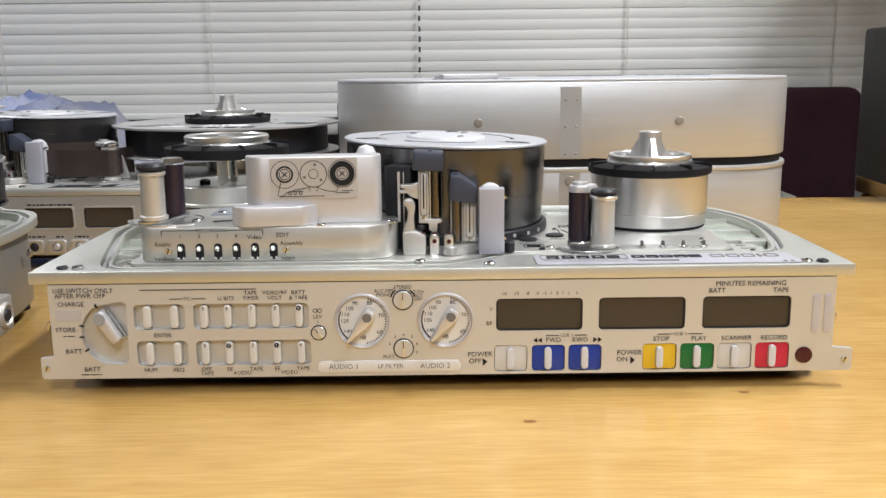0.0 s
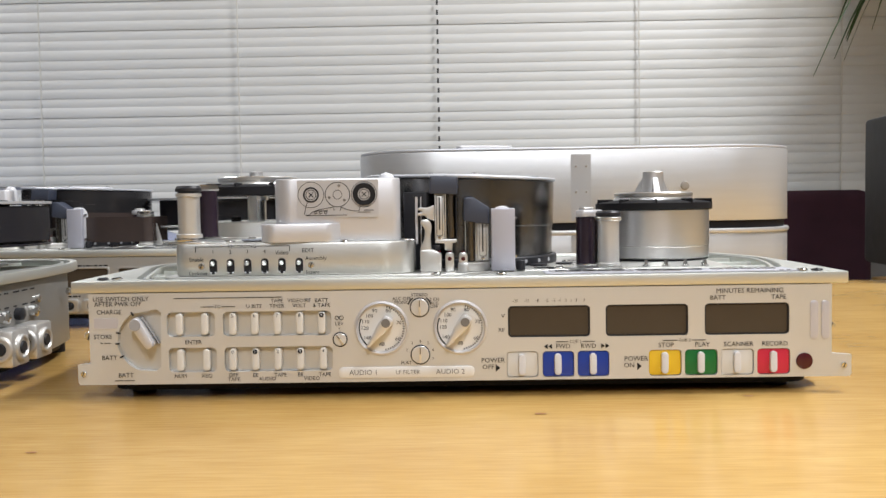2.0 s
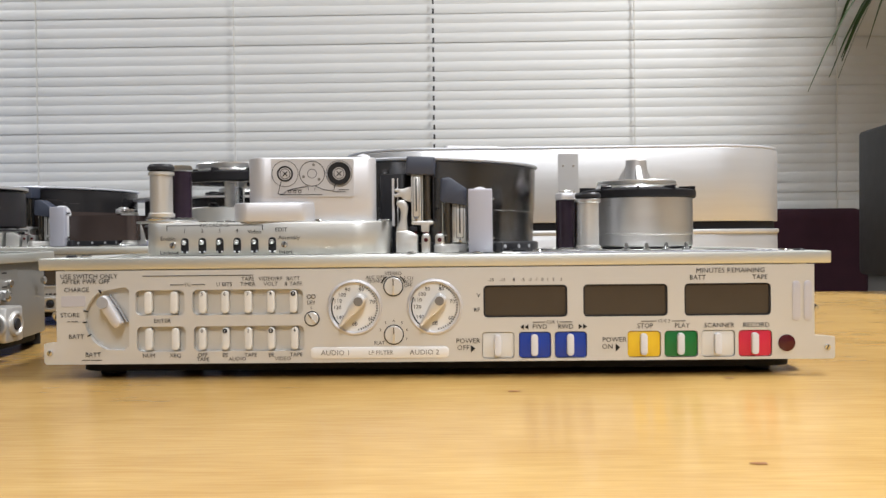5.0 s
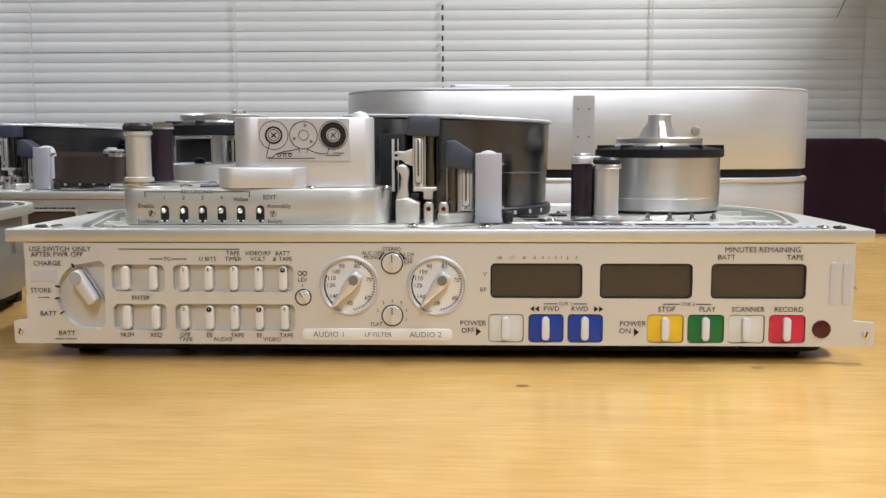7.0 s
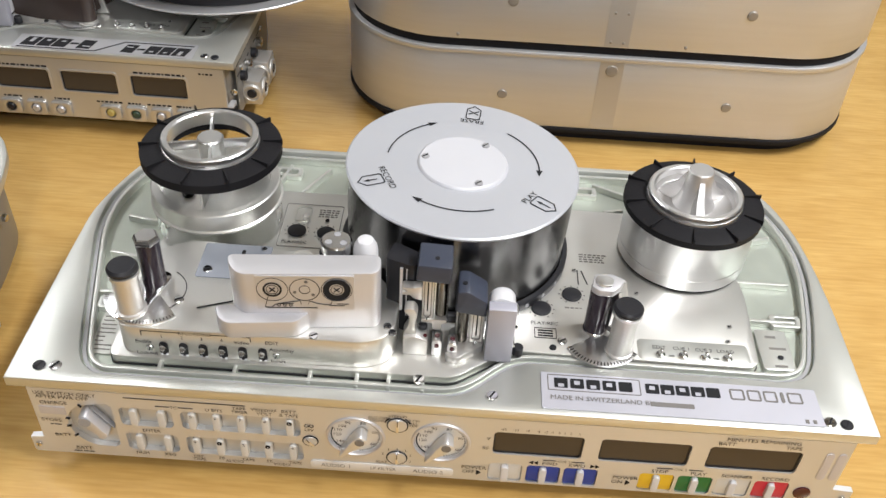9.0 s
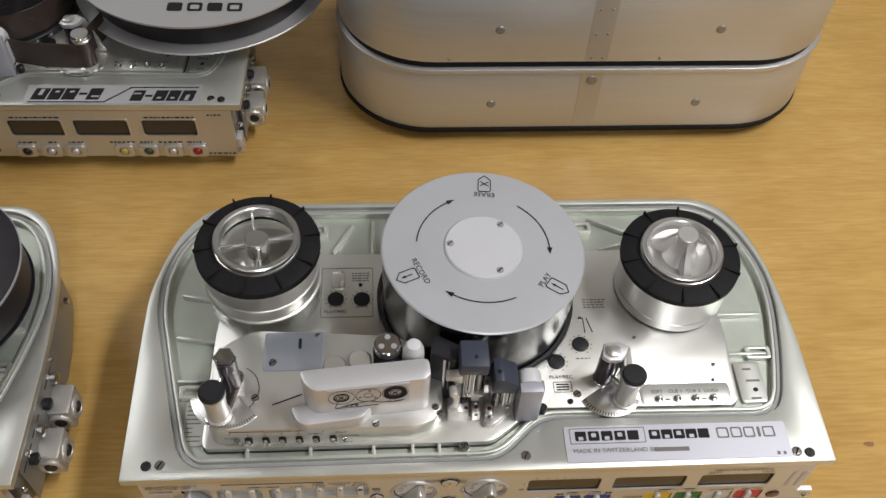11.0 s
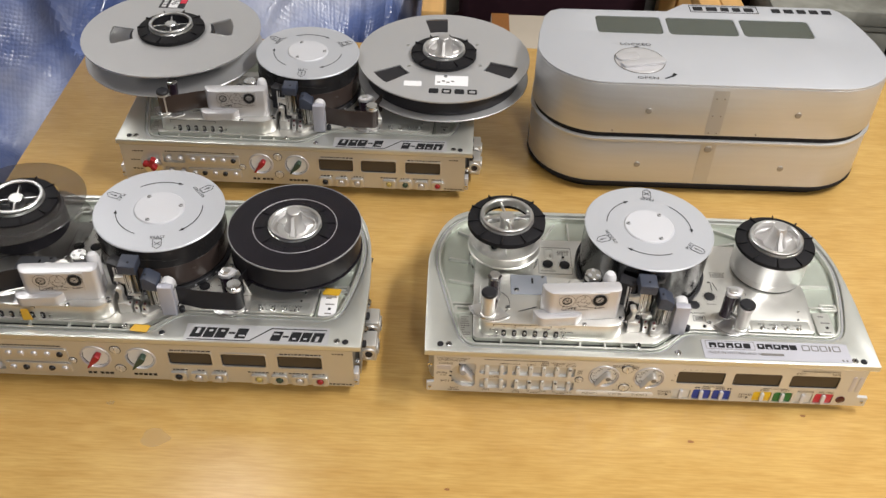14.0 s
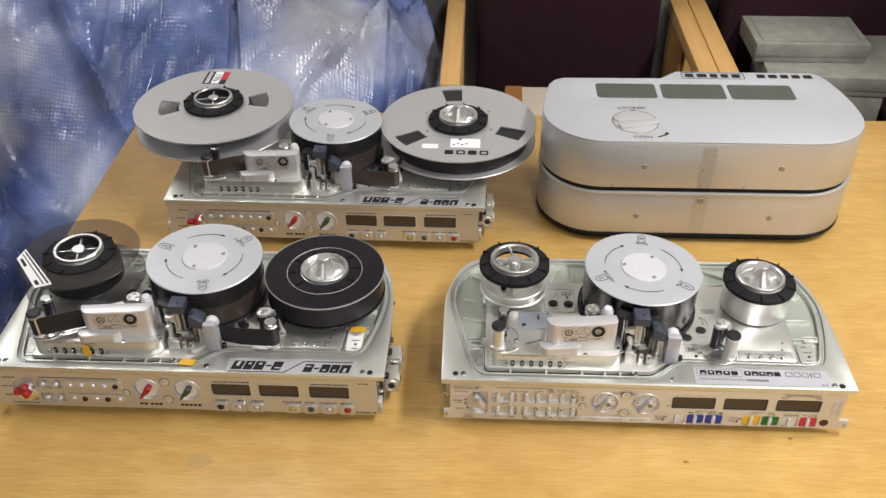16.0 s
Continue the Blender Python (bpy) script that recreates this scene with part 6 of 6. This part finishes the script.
def switch_row(rec, small_text):
    yf = 0.0215
    for i in range(6):
        x = (-0.1478, -0.1372, -0.1268, -0.1163, -0.1058, -0.0952)[i]
        s = part("switch", front(slab(rrect(x - 0.0023, x + 0.0023, 0.0686, 0.0779, 0.0022), (), yf - 0.0006, yf + 0.001)), BLACK, rec, "black slide switch with a chrome tip")
        bm = lathe([(0, -0.0014), (0.0009, -0.0011), (0.0014, 0), (0.0009, 0.0011), (0, 0.0014)], 0, 0, 10)
        bm.transform(pose(x - 0.0001, yf - 0.0022, 0.0752) @ Matrix.Scale(1.25, 4))
        part("switch_tip", bm, STEEL, s)
        for dx in (-0.0014, 0.0014):
            bm = lathe([(0, -0.0008), (0.0008, 0), (0, 0.0008)], 0, 0, 8)
            bm.transform(pose(x + dx, yf - 0.0010, 0.0694))
            part("switch_lamp", bm, WHITE, s)
    for x in (-0.1550, -0.0880):
        screw_front(x, 0.0735, yf - 0.0002, 0.0021, rec)
    if small_text:
        for txt, x, z, s in (("RECORDING", -0.1300, 0.0853, 0.0026), ("1", -0.1478, 0.0812, 0.0027), ("2", -0.1372, 0.0812, 0.0027), ("3", -0.1268, 0.0812, 0.0027), ("4", -0.1163, 0.0812, 0.0027), ("Video", -0.1058, 0.0804, 0.0030), ("EDIT", -0.0898, 0.0815, 0.0030),
                             ("Enable", -0.1580, 0.0775, 0.0029), ("Lockout", -0.1572, 0.0690, 0.0029), ("Assembly", -0.0850, 0.0775, 0.0029), ("Insert", -0.0872, 0.0690, 0.0029)):
            lettering(txt, s * 1.15, on_front(x, z + (0.0008 if 0.080 < z < 0.083 else 0), yf - 0.0004), INK, rec)
    for x0, x1, z0, z1 in ((-0.1585, -0.1378, 0.0852, 0.0855), (-0.1222, -0.1010, 0.0852, 0.0855), (-0.1587, -0.1583, 0.0822, 0.0855), (-0.1012, -0.1008, 0.0822, 0.0855)):
        part("printed_line", box(x0, x1, yf - 0.0003, yf, z0, z1), INK, rec)


def brand_bars(rec, kind):
    """Bold printed marks on the top plate, as plain bars."""
    z = 0.0671
    if kind == "bare":
        l = part("name_label", slab(rrect(0.0530, 0.2000, 0.0030, 0.0280, 0.001), (), z, z + 0.0004), LABEL, rec, "pale lilac printed film label")
        zz = z + 0.0004
        part("printed_frame", slab(rrect(0.0565, 0.1060, 0.0155, 0.0265, 0.0005, 1), [rrect(0.0569, 0.1056, 0.0159, 0.0261, 0.0004, 1)], zz, zz + 0.0003), INK_GREY, l)
        for k, x in enumerate((0.0600, 0.0686, 0.0772, 0.0858, 0.0944, 0.1086, 0.1167, 0.1248, 0.1329, 0.1410)):
            hole = [rrect(x + 0.0020, x + 0.0052, (0.0176, 0.0200)[k % 2], (0.0206, 0.0230)[k % 2], 0.0003, 1)]
            part("printed_bar", slab(rrect(x, x + 0.0072, 0.0176, 0.0242, 0.0006, 2), [] if k in (4, 9) else [[(a, max(0.0180, min(0.0236, b))) for a, b in hole[0]]], zz, zz + 0.0003), INK, l, "bold black printed bar")
        for x, w in ((0.1535, 0.0078), (0.1628, 0.0072), (0.1715, 0.0072), (0.1806, 0.0018), (0.1842, 0.0078)):
            part("printed_bar", slab(rrect(x, x + w, 0.0172, 0.0246, 0.001, 2), [rrect(x + 0.0009, x + w - 0.0009, 0.0181, 0.0237, 0.0006, 2)] if w > 0.003 else (), zz, zz + 0.0003), INK_GREY, l, "thin outlined grey bar")
        lettering("MADE IN SWITZERLAND BY", 0.0043, on_top(0.0575, 0.0105, zz + 0.0004), INK_GREY, l, align="LEFT")
        part("printed_bar", box(0.1100, 0.1330, 0.0090, 0.0118, zz, zz + 0.0003), INK_GREY, l)
        for x in (0.1900, 0.1940):
            part("printed_bar", box(x, x + 0.0018, 0.0045, 0.0068, zz, zz + 0.0003), INK_GREY, l)
    else:
        l = part("name_label", slab(rrect(0.0500, 0.1945, 0.0004, 0.0232, 0.001), (), z, z + 0.0003), NAME_FILM, rec, "silvery printed name label")
        zz = z + 0.0003
        for flip, x0 in ((1, 0.0550), (-1, 0.1905)):
            y0 = 0.0050 if flip > 0 else 0.0160
            for k, (a, w) in enumerate(((0.0, 0.0118), (0.0132, 0.0104), (0.0248, 0.0110), (0.0372, 0.0066), (0.0450, 0.0106))):
                lean = 0.0030
                lo, hi = (0.0058, 0.0082) if k == 3 else (0.0, 0.0135)
                quad = [(a + lean * lo / 0.0135, lo), (a + w + lean * lo / 0.0135, lo), (a + w + lean * hi / 0.0135, hi), (a + lean * hi / 0.0135, hi)]
                slots = {0: (0.35, 0.65, 0.0052, 0.0134), 1: (0.34, 0.70, 0.0082, 0.0108), 2: (0.34, 0.70, 0.0082, 0.0108), 4: (0.30, 1.0, 0.0028, 0.0050)}
                hole = []
                if k in slots:
                    p, q, b0, b1 = slots[k]
                    b1, q = min(b1, 0.0128), min(q, 0.93)
                    hole = [[(a + w * p + lean * b0 / 0.0135, b0), (a + w * q + lean * b0 / 0.0135, b0), (a + w * q + lean * b1 / 0.0135, b1), (a + w * p + lean * b1 / 0.0135, b1)]]
                sc = 1.0 if flip > 0 else 0.93
                place = lambda ring: [(x0 + flip * sc * px, y0 + flip * sc * py) for px, py in ring]
                part("printed_bar", slab(place(quad), [place(r) for r in hole], zz, zz + 0.0003), INK, l, "bold black slanting printed shape")
        line = [(0.0535, 0.0016), (0.1160, 0.0016), (0.1362, 0.0192), (0.1915, 0.0192), (0.1915, 0.0203), (0.1357, 0.0203), (0.1155, 0.0027), (0.0535, 0.0027)]
        part("printed_line", slab(line, (), zz, zz + 0.0003), INK, l, "stepped black printed line")


def recorder(kind, label, m, lift=0.0):
    bare = kind == "bare"
    rec = thing("tape_recorder", label, "tape recorder", m, group="recorders on the table")
    # threaded recorders take the darker alloy, which paints in their side shade
    part("chassis", slab(roundpoly([(-0.2230, 0.0115), (0.2235, 0.0115), (0.2235, 0.125), (0.2140, 0.180), (0.188, 0.2120), (-0.184, 0.2120), (-0.2140, 0.180), (-0.2230, 0.125)], 0.02), (), 0.0062, 0.0598, 0.0006), ALU_PANEL if bare else ALU_SHADED, rec, "silver sheet-metal chassis" if bare else "silver sheet-metal chassis darkened for side shade")
    # black slab added to draw the strip of shade below the chassis
    part("under_shade_slab", slab(roundpoly([(-0.212, 0.014), (0.213, 0.014), (0.213, 0.125), (0.208, 0.176), (0.184, 0.206), (-0.180, 0.206), (-0.208, 0.176), (-0.212, 0.125)], 0.02), (), -0.0004, 0.0061), RUBBER, rec, "black slab added for the shade under the chassis")
    for x in (-0.195, 0.0, 0.195):
        for y in (0.030, 0.190):
            part("foot", cyl(0.0075, -0.004 - lift, 0.0062, x, y, 20), RUBBER, rec, "black rubber foot")
    panel_front(rec, bare)
    part("top_plate", slab(roundpoly(PLATE, 0.012, 5, (0, 1)), [roundpoly(LIP, 0.012)], 0.0600, 0.0668, 0.0007), ALU_PLATE, rec, "matte silver top plate")
    part("gasket_groove", slab(roundpoly(LIP, 0.012), [roundpoly(GROOVE, 0.012)], 0.0598, 0.0630), ALU_POCKET, rec, "greenish sealing groove")
    part("seal_cord", slab(roundpoly(inset(LIP, 0.0012), 0.012), [roundpoly(inset(LIP, 0.0032), 0.012)], 0.0630, 0.0641), KNOB_GREY, rec, "dark sealing cord")
    part("inner_wall", slab(roundpoly(GROOVE, 0.012), [roundpoly(inset(GROOVE, 0.0022), 0.012)], 0.0598, 0.0664, 0.0003), ALU_PLATE, rec)
    part("pocket_floor", slab(roundpoly(GROOVE, 0.012), (), 0.0598, 0.0608), ALU_POCKET, rec, "milled greenish pocket floor")
    # ribs across the milled pockets
    for x0, y0, x1, y1 in ((-0.205, 0.105, -0.178, 0.100), (-0.205, 0.140, -0.180, 0.135), (-0.200, 0.070, -0.176, 0.070), (-0.196, 0.186, -0.168, 0.168), (-0.120, 0.174, -0.112, 0.206), (-0.070, 0.174, -0.070, 0.206), (0.075, 0.174, 0.075, 0.206), (0.095, 0.206, 0.128, 0.190), (0.100, 0.176, 0.130, 0.184), (0.150, 0.174, 0.165, 0.200), (0.176, 0.115, 0.208, 0.115), (0.176, 0.082, 0.204, 0.082), (0.174, 0.150, 0.206, 0.160), (-0.100, 0.176, -0.085, 0.204),
                           (-0.150, 0.011, -0.150, 0.020), (-0.110, 0.011, -0.110, 0.020), (-0.070, 0.011, -0.070, 0.020), (-0.045, 0.011, -0.045, 0.020), (-0.028, 0.011, -0.028, 0.020), (-0.010, 0.011, -0.010, 0.020)):
        d = Vector((x1 - x0, y1 - y0)).normalized() * 0.0011
        part("rib", slab([(x0 - d.y, y0 + d.x), (x0 + d.y, y0 - d.x), (x1 + d.y, y1 - d.x), (x1 - d.y, y1 + d.x)], (), 0.0607, 0.0652, 0.0003), ALU_PLATE, rec)
    for x, y in ((-0.113, 0.1985), (0.088, 0.1975), (-0.189, 0.0620), (0.1985, 0.0830)):
        part("pocket_boss", slab(rrect(x - 0.009, x + 0.009, y - 0.005, y + 0.005, 0.002), [rrect(x - 0.006, x + 0.006, y - 0.0025, y + 0.0025, 0.001)], 0.0607, 0.0648, 0.0003), ALU_PLATE, rec)
    part("deck_gap", slab(roundpoly([(x * 1.003, 0.1 + (y - 0.1) * 1.006) for x, y in DECK], 0.006), (), 0.0607, 0.0622), BLACK, rec, "dark gap line round the deck")
    part("deck", slab(roundpoly(DECK, 0.006), (), 0.0607, 0.0671, 0.0004), ALU_DECK, rec, "satin aluminium deck plate")
    part("switch_platform", slab(roundpoly(PLATFORM, 0.010, 7), (), 0.0672, 0.0872, 0.0012), ALU_DECK, rec, "raised rounded switch platform")
    switch_row(rec, bare)
    deck_details(rec, not bare and kind == "small")
    brand_bars(rec, kind)
    drum(rec, not bare, {"bare": -5, "small": 192, "large": 300}[kind])
    diagram_block(rec)
    film = TAPE if kind == "large" else TAPE_PACK
    left_rollers(rec, not bare, film)
    right_rollers(rec, not bare, film)
    head_blocks(rec)
    if bare:
        cx, cy = 0.1440, 0.1370
        h = part("reel_hub", lathe([(0, 0.0014), (0.0380, 0.0014), (0.0390, 0.0022), (0.0390, 0.0095), (0.0387, 0.0098), (0.0387, 0.0104), (0.0392, 0.0107), (0.0392, 0.0352), (0, 0.0352)], cx, cy, 72, 0.0672), ALU_TURNED, rec, "turned aluminium reel hub")
        part("base_gap", cyl(0.0382, 0.0672, 0.0686, cx, cy, 56, 0.0003), RUBBER, h, "black gap under the hub")
        rubber_ring(cx, cy, 0.1026, 0.1098, h)
        hub_cone(cx, cy, 0.1100, h)
        cx, cy = -0.1455, 0.1395
        h = part("reel_hub", lathe([(0.0350, 0), (0.0385, 0), (0.0385, 0.0186), (0.0365, 0.0186), (0.0350, 0.0180)], cx, cy, 72, 0.0675, closed=True), CLEAR_SLEEVE, rec, "clear acrylic reel hub")
        part("hub_disc", lathe([(0.006, 0.0862), (0.0396, 0.0862), (0.0400, 0.0866), (0.0400, 0.0876), (0.0388, 0.0884), (0.0388, 0.0984), (0.0380, 0.0990), (0.006, 0.0990)], cx, cy, 72, 0, closed=True), ALU_DECK, h, "satin aluminium hub disc")
        part("hub_sleeve", tube(0.0325, 0.0335, 0.0992, 0.1170, cx, cy, 64), CLEAR_SLEEVE, h)
        part("spindle", cyl(0.0060, 0.0675, 0.1195, cx, cy, 24), STEEL, h, "steel spindle")
        part("spindle_fin", box(cx - 0.0006, cx + 0.0006, cy - 0.031, cy - 0.006, 0.0992, 0.1170), ALU_TURNED, h)
        part("fixing", lathe([(0, 0), (0.0035, 0), (0.0035, 0.003), (0.0015, 0.004), (0, 0.004)], cx - 0.012, cy - 0.018, 14, 0.0990), BLACK, h, "small black fixing")
        rubber_ring(cx, cy, 0.1170, 0.1255, h)
        hub_spokes(cx, cy, 0.1262, h, False)
    elif kind == "small":
        cx, cy = 0.1470, 0.1275
        reel = part("supply_reel", tube(0.020, 0.0690, 0.0850, 0.1105, cx, cy, 96), TAPE_PACK, rec, "small dark reel full of tape")
        part("bottom_flange", tube(0.020, 0.0705, 0.0820, 0.0836, cx, cy, 96), CLEAR_FLANGE, reel)
        part("top_flange", tube(0.0290, 0.0705, 0.1120, 0.1135, cx, cy, 96), CLEAR_FLANGE, reel, "dark translucent flange")
        part("flange_rim", tube(0.0702, 0.0710, 0.1118, 0.1139, cx, cy, 96), KNOB_GREY, reel, "thin grey rim")
        part("flange_ring", tube(0.0440, 0.0447, 0.1136, 0.1139, cx, cy, 72), ALU_WHITE, reel, "pale ring line")
        part("hub_core", cyl(0.0195, 0.0672, 0.1110, cx, cy, 32), ALU_TURNED, reel)
        rubber_ring(cx, cy, 0.1100, 0.1142, reel, 0.0265, 0.0420)
        hub_cone(cx, cy, 0.1135, reel)
        cx, cy = -0.1490, 0.1345
        reel = part("take_up_reel", tube(0.020, 0.0450, 0.0900, 0.1155, cx, cy, 96), TAPE_PACK, rec, "small clear reel with a little tape")
        part("bottom_flange", tube(0.020, 0.0705, 0.0870, 0.0886, cx, cy, 96), SMOKE, reel)
        part("top_flange", tube(0.0430, 0.0705, 0.1250, 0.1263, cx, cy, 96), SMOKE, reel, "smoked clear flange")
        part("hub_core", cyl(0.0195, 0.0672, 0.1170, cx, cy, 32), ALU_TURNED, reel)
        part("reel_body", tube(0.0300, 0.0420, 0.1155, 0.1250, cx, cy, 64), RUBBER, reel)
        rubber_ring(cx, cy, 0.1190, 0.1290, reel, 0.0280, 0.0415)
        hub_spokes(cx, cy, 0.1300, reel)
        lab = part("reel_label", slab([(-0.0700, -0.0150), (-0.0670, 0.0040), (-0.0100, -0.0600), (-0.0270, -0.0680)], (), 0.1264, 0.1268), PAPER, reel, "white label on the flange")
        lab.matrix_basis = pose(cx, cy, 0)
        for a, b, e0, e1 in ((0.10, 0.22, 0.04, 0.96), (0.38, 0.46, 0.04, 0.96), (0.62, 0.84, 0.10, 0.34), (0.62, 0.84, 0.80, 0.94)):
            quad = [(-0.0670 - 0.0030 * k + (0.0570 - 0.0140 * k) * e, 0.0040 - 0.0190 * k - (0.0640 - 0.0110 * k) * e) for k, e in ((a, e0), (b, e0), (b, e1), (a, e1))]
            part("printed_bar", slab(quad, (), 0.1268, 0.1270), INK, lab)
    else:
        cx, cy, zz = 0.1840, 0.1545, 0.1150
        reel = part("supply_reel", tube(0.030, 0.1040, zz - 0.0270, zz - 0.0015, cx, cy, 112), TAPE_PACK, rec, "large grey metal reel full of tape")
        part("bottom_flange", tube(0.030, 0.1160, zz - 0.0295, zz - 0.0275, cx, cy, 112), REEL_GREY, reel)
        hs = [circle(0, 0, 0.030, 48)]
        for a in (98, 217, 338):
            hs.append(arc(0, 0, 0.1030, a - 9, a + 9, 8) + arc(0, 0, 0.0640, a + 11, a - 11, 8))
        fl = part("top_flange", slab(circle(0, 0, 0.1160, 112), hs, zz - 0.0010, zz + 0.0008, 0.0), REEL_GREY, reel, "grey flange with three windows")
        fl.matrix_basis = pose(cx, cy, 0)
        for a in (35, 95, 155, 215, 275, 335):
            s = part("rivet", lathe([(0.0026, 0), (0.0026, 0.0006), (0, 0.0010)], 0.0545 * math.cos(radians(a)), 0.0545 * math.sin(radians(a)), 14, zz + 0.0008), STEEL, fl)
        for x0, x1, y0, y1 in ((-0.009, 0.034, -0.076, -0.052), (-0.049, -0.026, -0.080, -0.068)):
            lb = part("reel_label", slab(rrect(x0, x1, y0, y1, 0.001), (), zz + 0.0009, zz + 0.0012), PAPER, fl, "small white paper label")
            for k in range(4):
                if x1 - x0 > 0.025:
                    part("printed_bar", box(x0 + 0.003 + 0.006 * k, x0 + 0.007 + 0.006 * k, y0 + 0.006 + 0.003 * (k % 2), y0 + 0.0085 + 0.003 * (k % 2), zz + 0.0012, zz + 0.0015), INK_GREY, lb)
        for k, x in enumerate((-0.016, 0.0005, 0.017, 0.0335)):
            part("printed_bar", slab(rrect(x, x + 0.0125, -0.0950, -0.0840, 0.002, 3), [rrect(x + 0.0025, x + 0.0100, -0.0925, -0.0865, 0.001, 2)] if k in (1, 3) else (), zz + 0.0009, zz + 0.0012), INK, fl, "bold dark printed bar")
        part("hub_core", cyl(0.0260, 0.0672, zz, cx, cy, 32), ALU_TURNED, reel)
        rubber_ring(cx, cy, zz + 0.001, zz + 0.0085, reel, 0.0265, 0.0440)
        hub_cone(cx, cy, zz + 0.0090, reel)
        cx, cy, zz = -0.1845, 0.1620, 0.1320
        reel = part("take_up_reel", tube(0.030, 0.0560, zz - 0.0270, zz - 0.0015, cx, cy, 96), TAPE_PACK, rec, "large grey metal reel with little tape")
        part("bottom_flange", tube(0.030, 0.1185, zz - 0.0295, zz - 0.0275, cx, cy, 112), REEL_GREY, reel)
        hs = [circle(0, 0, 0.030, 48)]
        for a in (15, 195):
            hs.append(arc(0, 0, 0.0815, a - 20, a + 15, 8) + arc(0, 0, 0.0520, a + 13, a - 17, 8))
        fl = part("top_flange", slab(circle(0, 0, 0.1185, 112), hs, zz - 0.0010, zz + 0.0008, 0.0), REEL_GREY, reel, "grey flange with two windows")
        fl.matrix_basis = pose(cx, cy, 0)
        lb = part("reel_label", box(-0.036, 0.000, 0.064, 0.106, zz + 0.0009, zz + 0.0012), BLACK, fl, "black, white and red paper label")
        part("red_field", box(-0.009, -0.0005, 0.078, 0.1055, zz + 0.0012, zz + 0.0014), RED, lb, "red field of the label")
        part("pale_field", box(-0.0225, -0.0100, 0.0650, 0.1055, zz + 0.0012, zz + 0.0014), PAPER, lb, "white field of the label")
        lettering("196", 0.0165, pose(-0.0160, 0.0850, zz + 0.0016, 0, 0, -90), INK, lb)
        for k in range(5):
            part("printed_bar", box(-0.0325, -0.0265, 0.067 + 0.0075 * k, 0.0725 + 0.0075 * k, zz + 0.0012, zz + 0.0014), WHITE, lb)
        part("hub_core", cyl(0.0260, 0.0672, zz, cx, cy, 32), ALU_TURNED, reel)
        rubber_ring(cx, cy, zz + 0.001, zz + 0.0085, reel, 0.0285, 0.0440)
        hub_spokes(cx, cy, zz + 0.0095, reel)
    if not bare:
        for y in (0.0330, 0.0660):
            c = part("connector_block", box(0.2236, 0.2390, y, y + 0.0230, 0.0085, 0.0320, 0.0018, 2), SATIN, rec, "projecting grey connector block")
            for prof, mt, nm in (([(0, 0), (0.0085, 0), (0.0085, 0.0012), (0.0076, 0.0020), (0.0062, 0.0020), (0.0055, 0.0010), (0, 0.0010)], SATIN, "socket"), ([(0, 0.0011), (0.0042, 0.0011), (0.0036, 0.0022), (0, 0.0022)], BLACK, "socket_core")):
                bm = lathe(prof, 0, 0, 24)
                bm.transform(pose(0.2312, y, 0.0202, 90, 0, 0))
                part(nm, bm, mt, c, "pale socket ring" if nm == "socket" else "black socket core")
                bm = lathe(prof, 0, 0, 24)
                bm.transform(pose(0.2390, y + 0.0115, 0.0202, 0, 90, 0))
                part(nm, bm, mt, c, "pale socket ring" if nm == "socket" else "black socket core")
        # plate colour darkened to stand for shade on this side
        part("side_plate", box(0.2235, 0.2242, 0.016, 0.112, 0.0080, 0.0585), ALU_SHADED, rec, "connector plate darkened for side shade")
        for y in (0.030, 0.100, 0.150):
            bm = cyl(0.0028, 0, 0.0030, 0, 0, 16)
            bm.transform(pose(0.2235, y, 0.046, 0, 90, 0))
            part("screw", bm, STEEL, rec)
        rb = random.Random(6)
        for k in range(14):
            y0, z0 = 0.018 + 0.012 * (k % 7), (0.0435, 0.0530)[k // 7]
            part("printed_bar", box(0.2242, 0.2245, y0, y0 + rb.uniform(0.004, 0.009), z0, z0 + 0.0009), INK, rec)
        for k in range(4):
            bm = lathe([(0, 0), (0.0042, 0), (0.0042, 0.005), (0.0025, 0.006), (0, 0.006)], 0, 0, 20)
            bm.transform(pose(0.2235, 0.030 + 0.020 * k, 0.0385, 0, 90, 0))
            part("jack", bm, STEEL if k % 2 else BLACK, rec)
    return rec


recorder("bare", "silver portable tape recorder with bare reel hubs and coloured keys", pose(0, 0, 0))
recorder("small", "silver portable tape recorder threaded with two small dark reels", pose(-0.5175, -0.0010, 0.002, 0, 0, 0.0), 0.002)
recorder("large", "silver portable tape recorder threaded with two large grey reels", pose(-0.4080, 0.3315, 0.004, 0, 0, -0.5), 0.004)
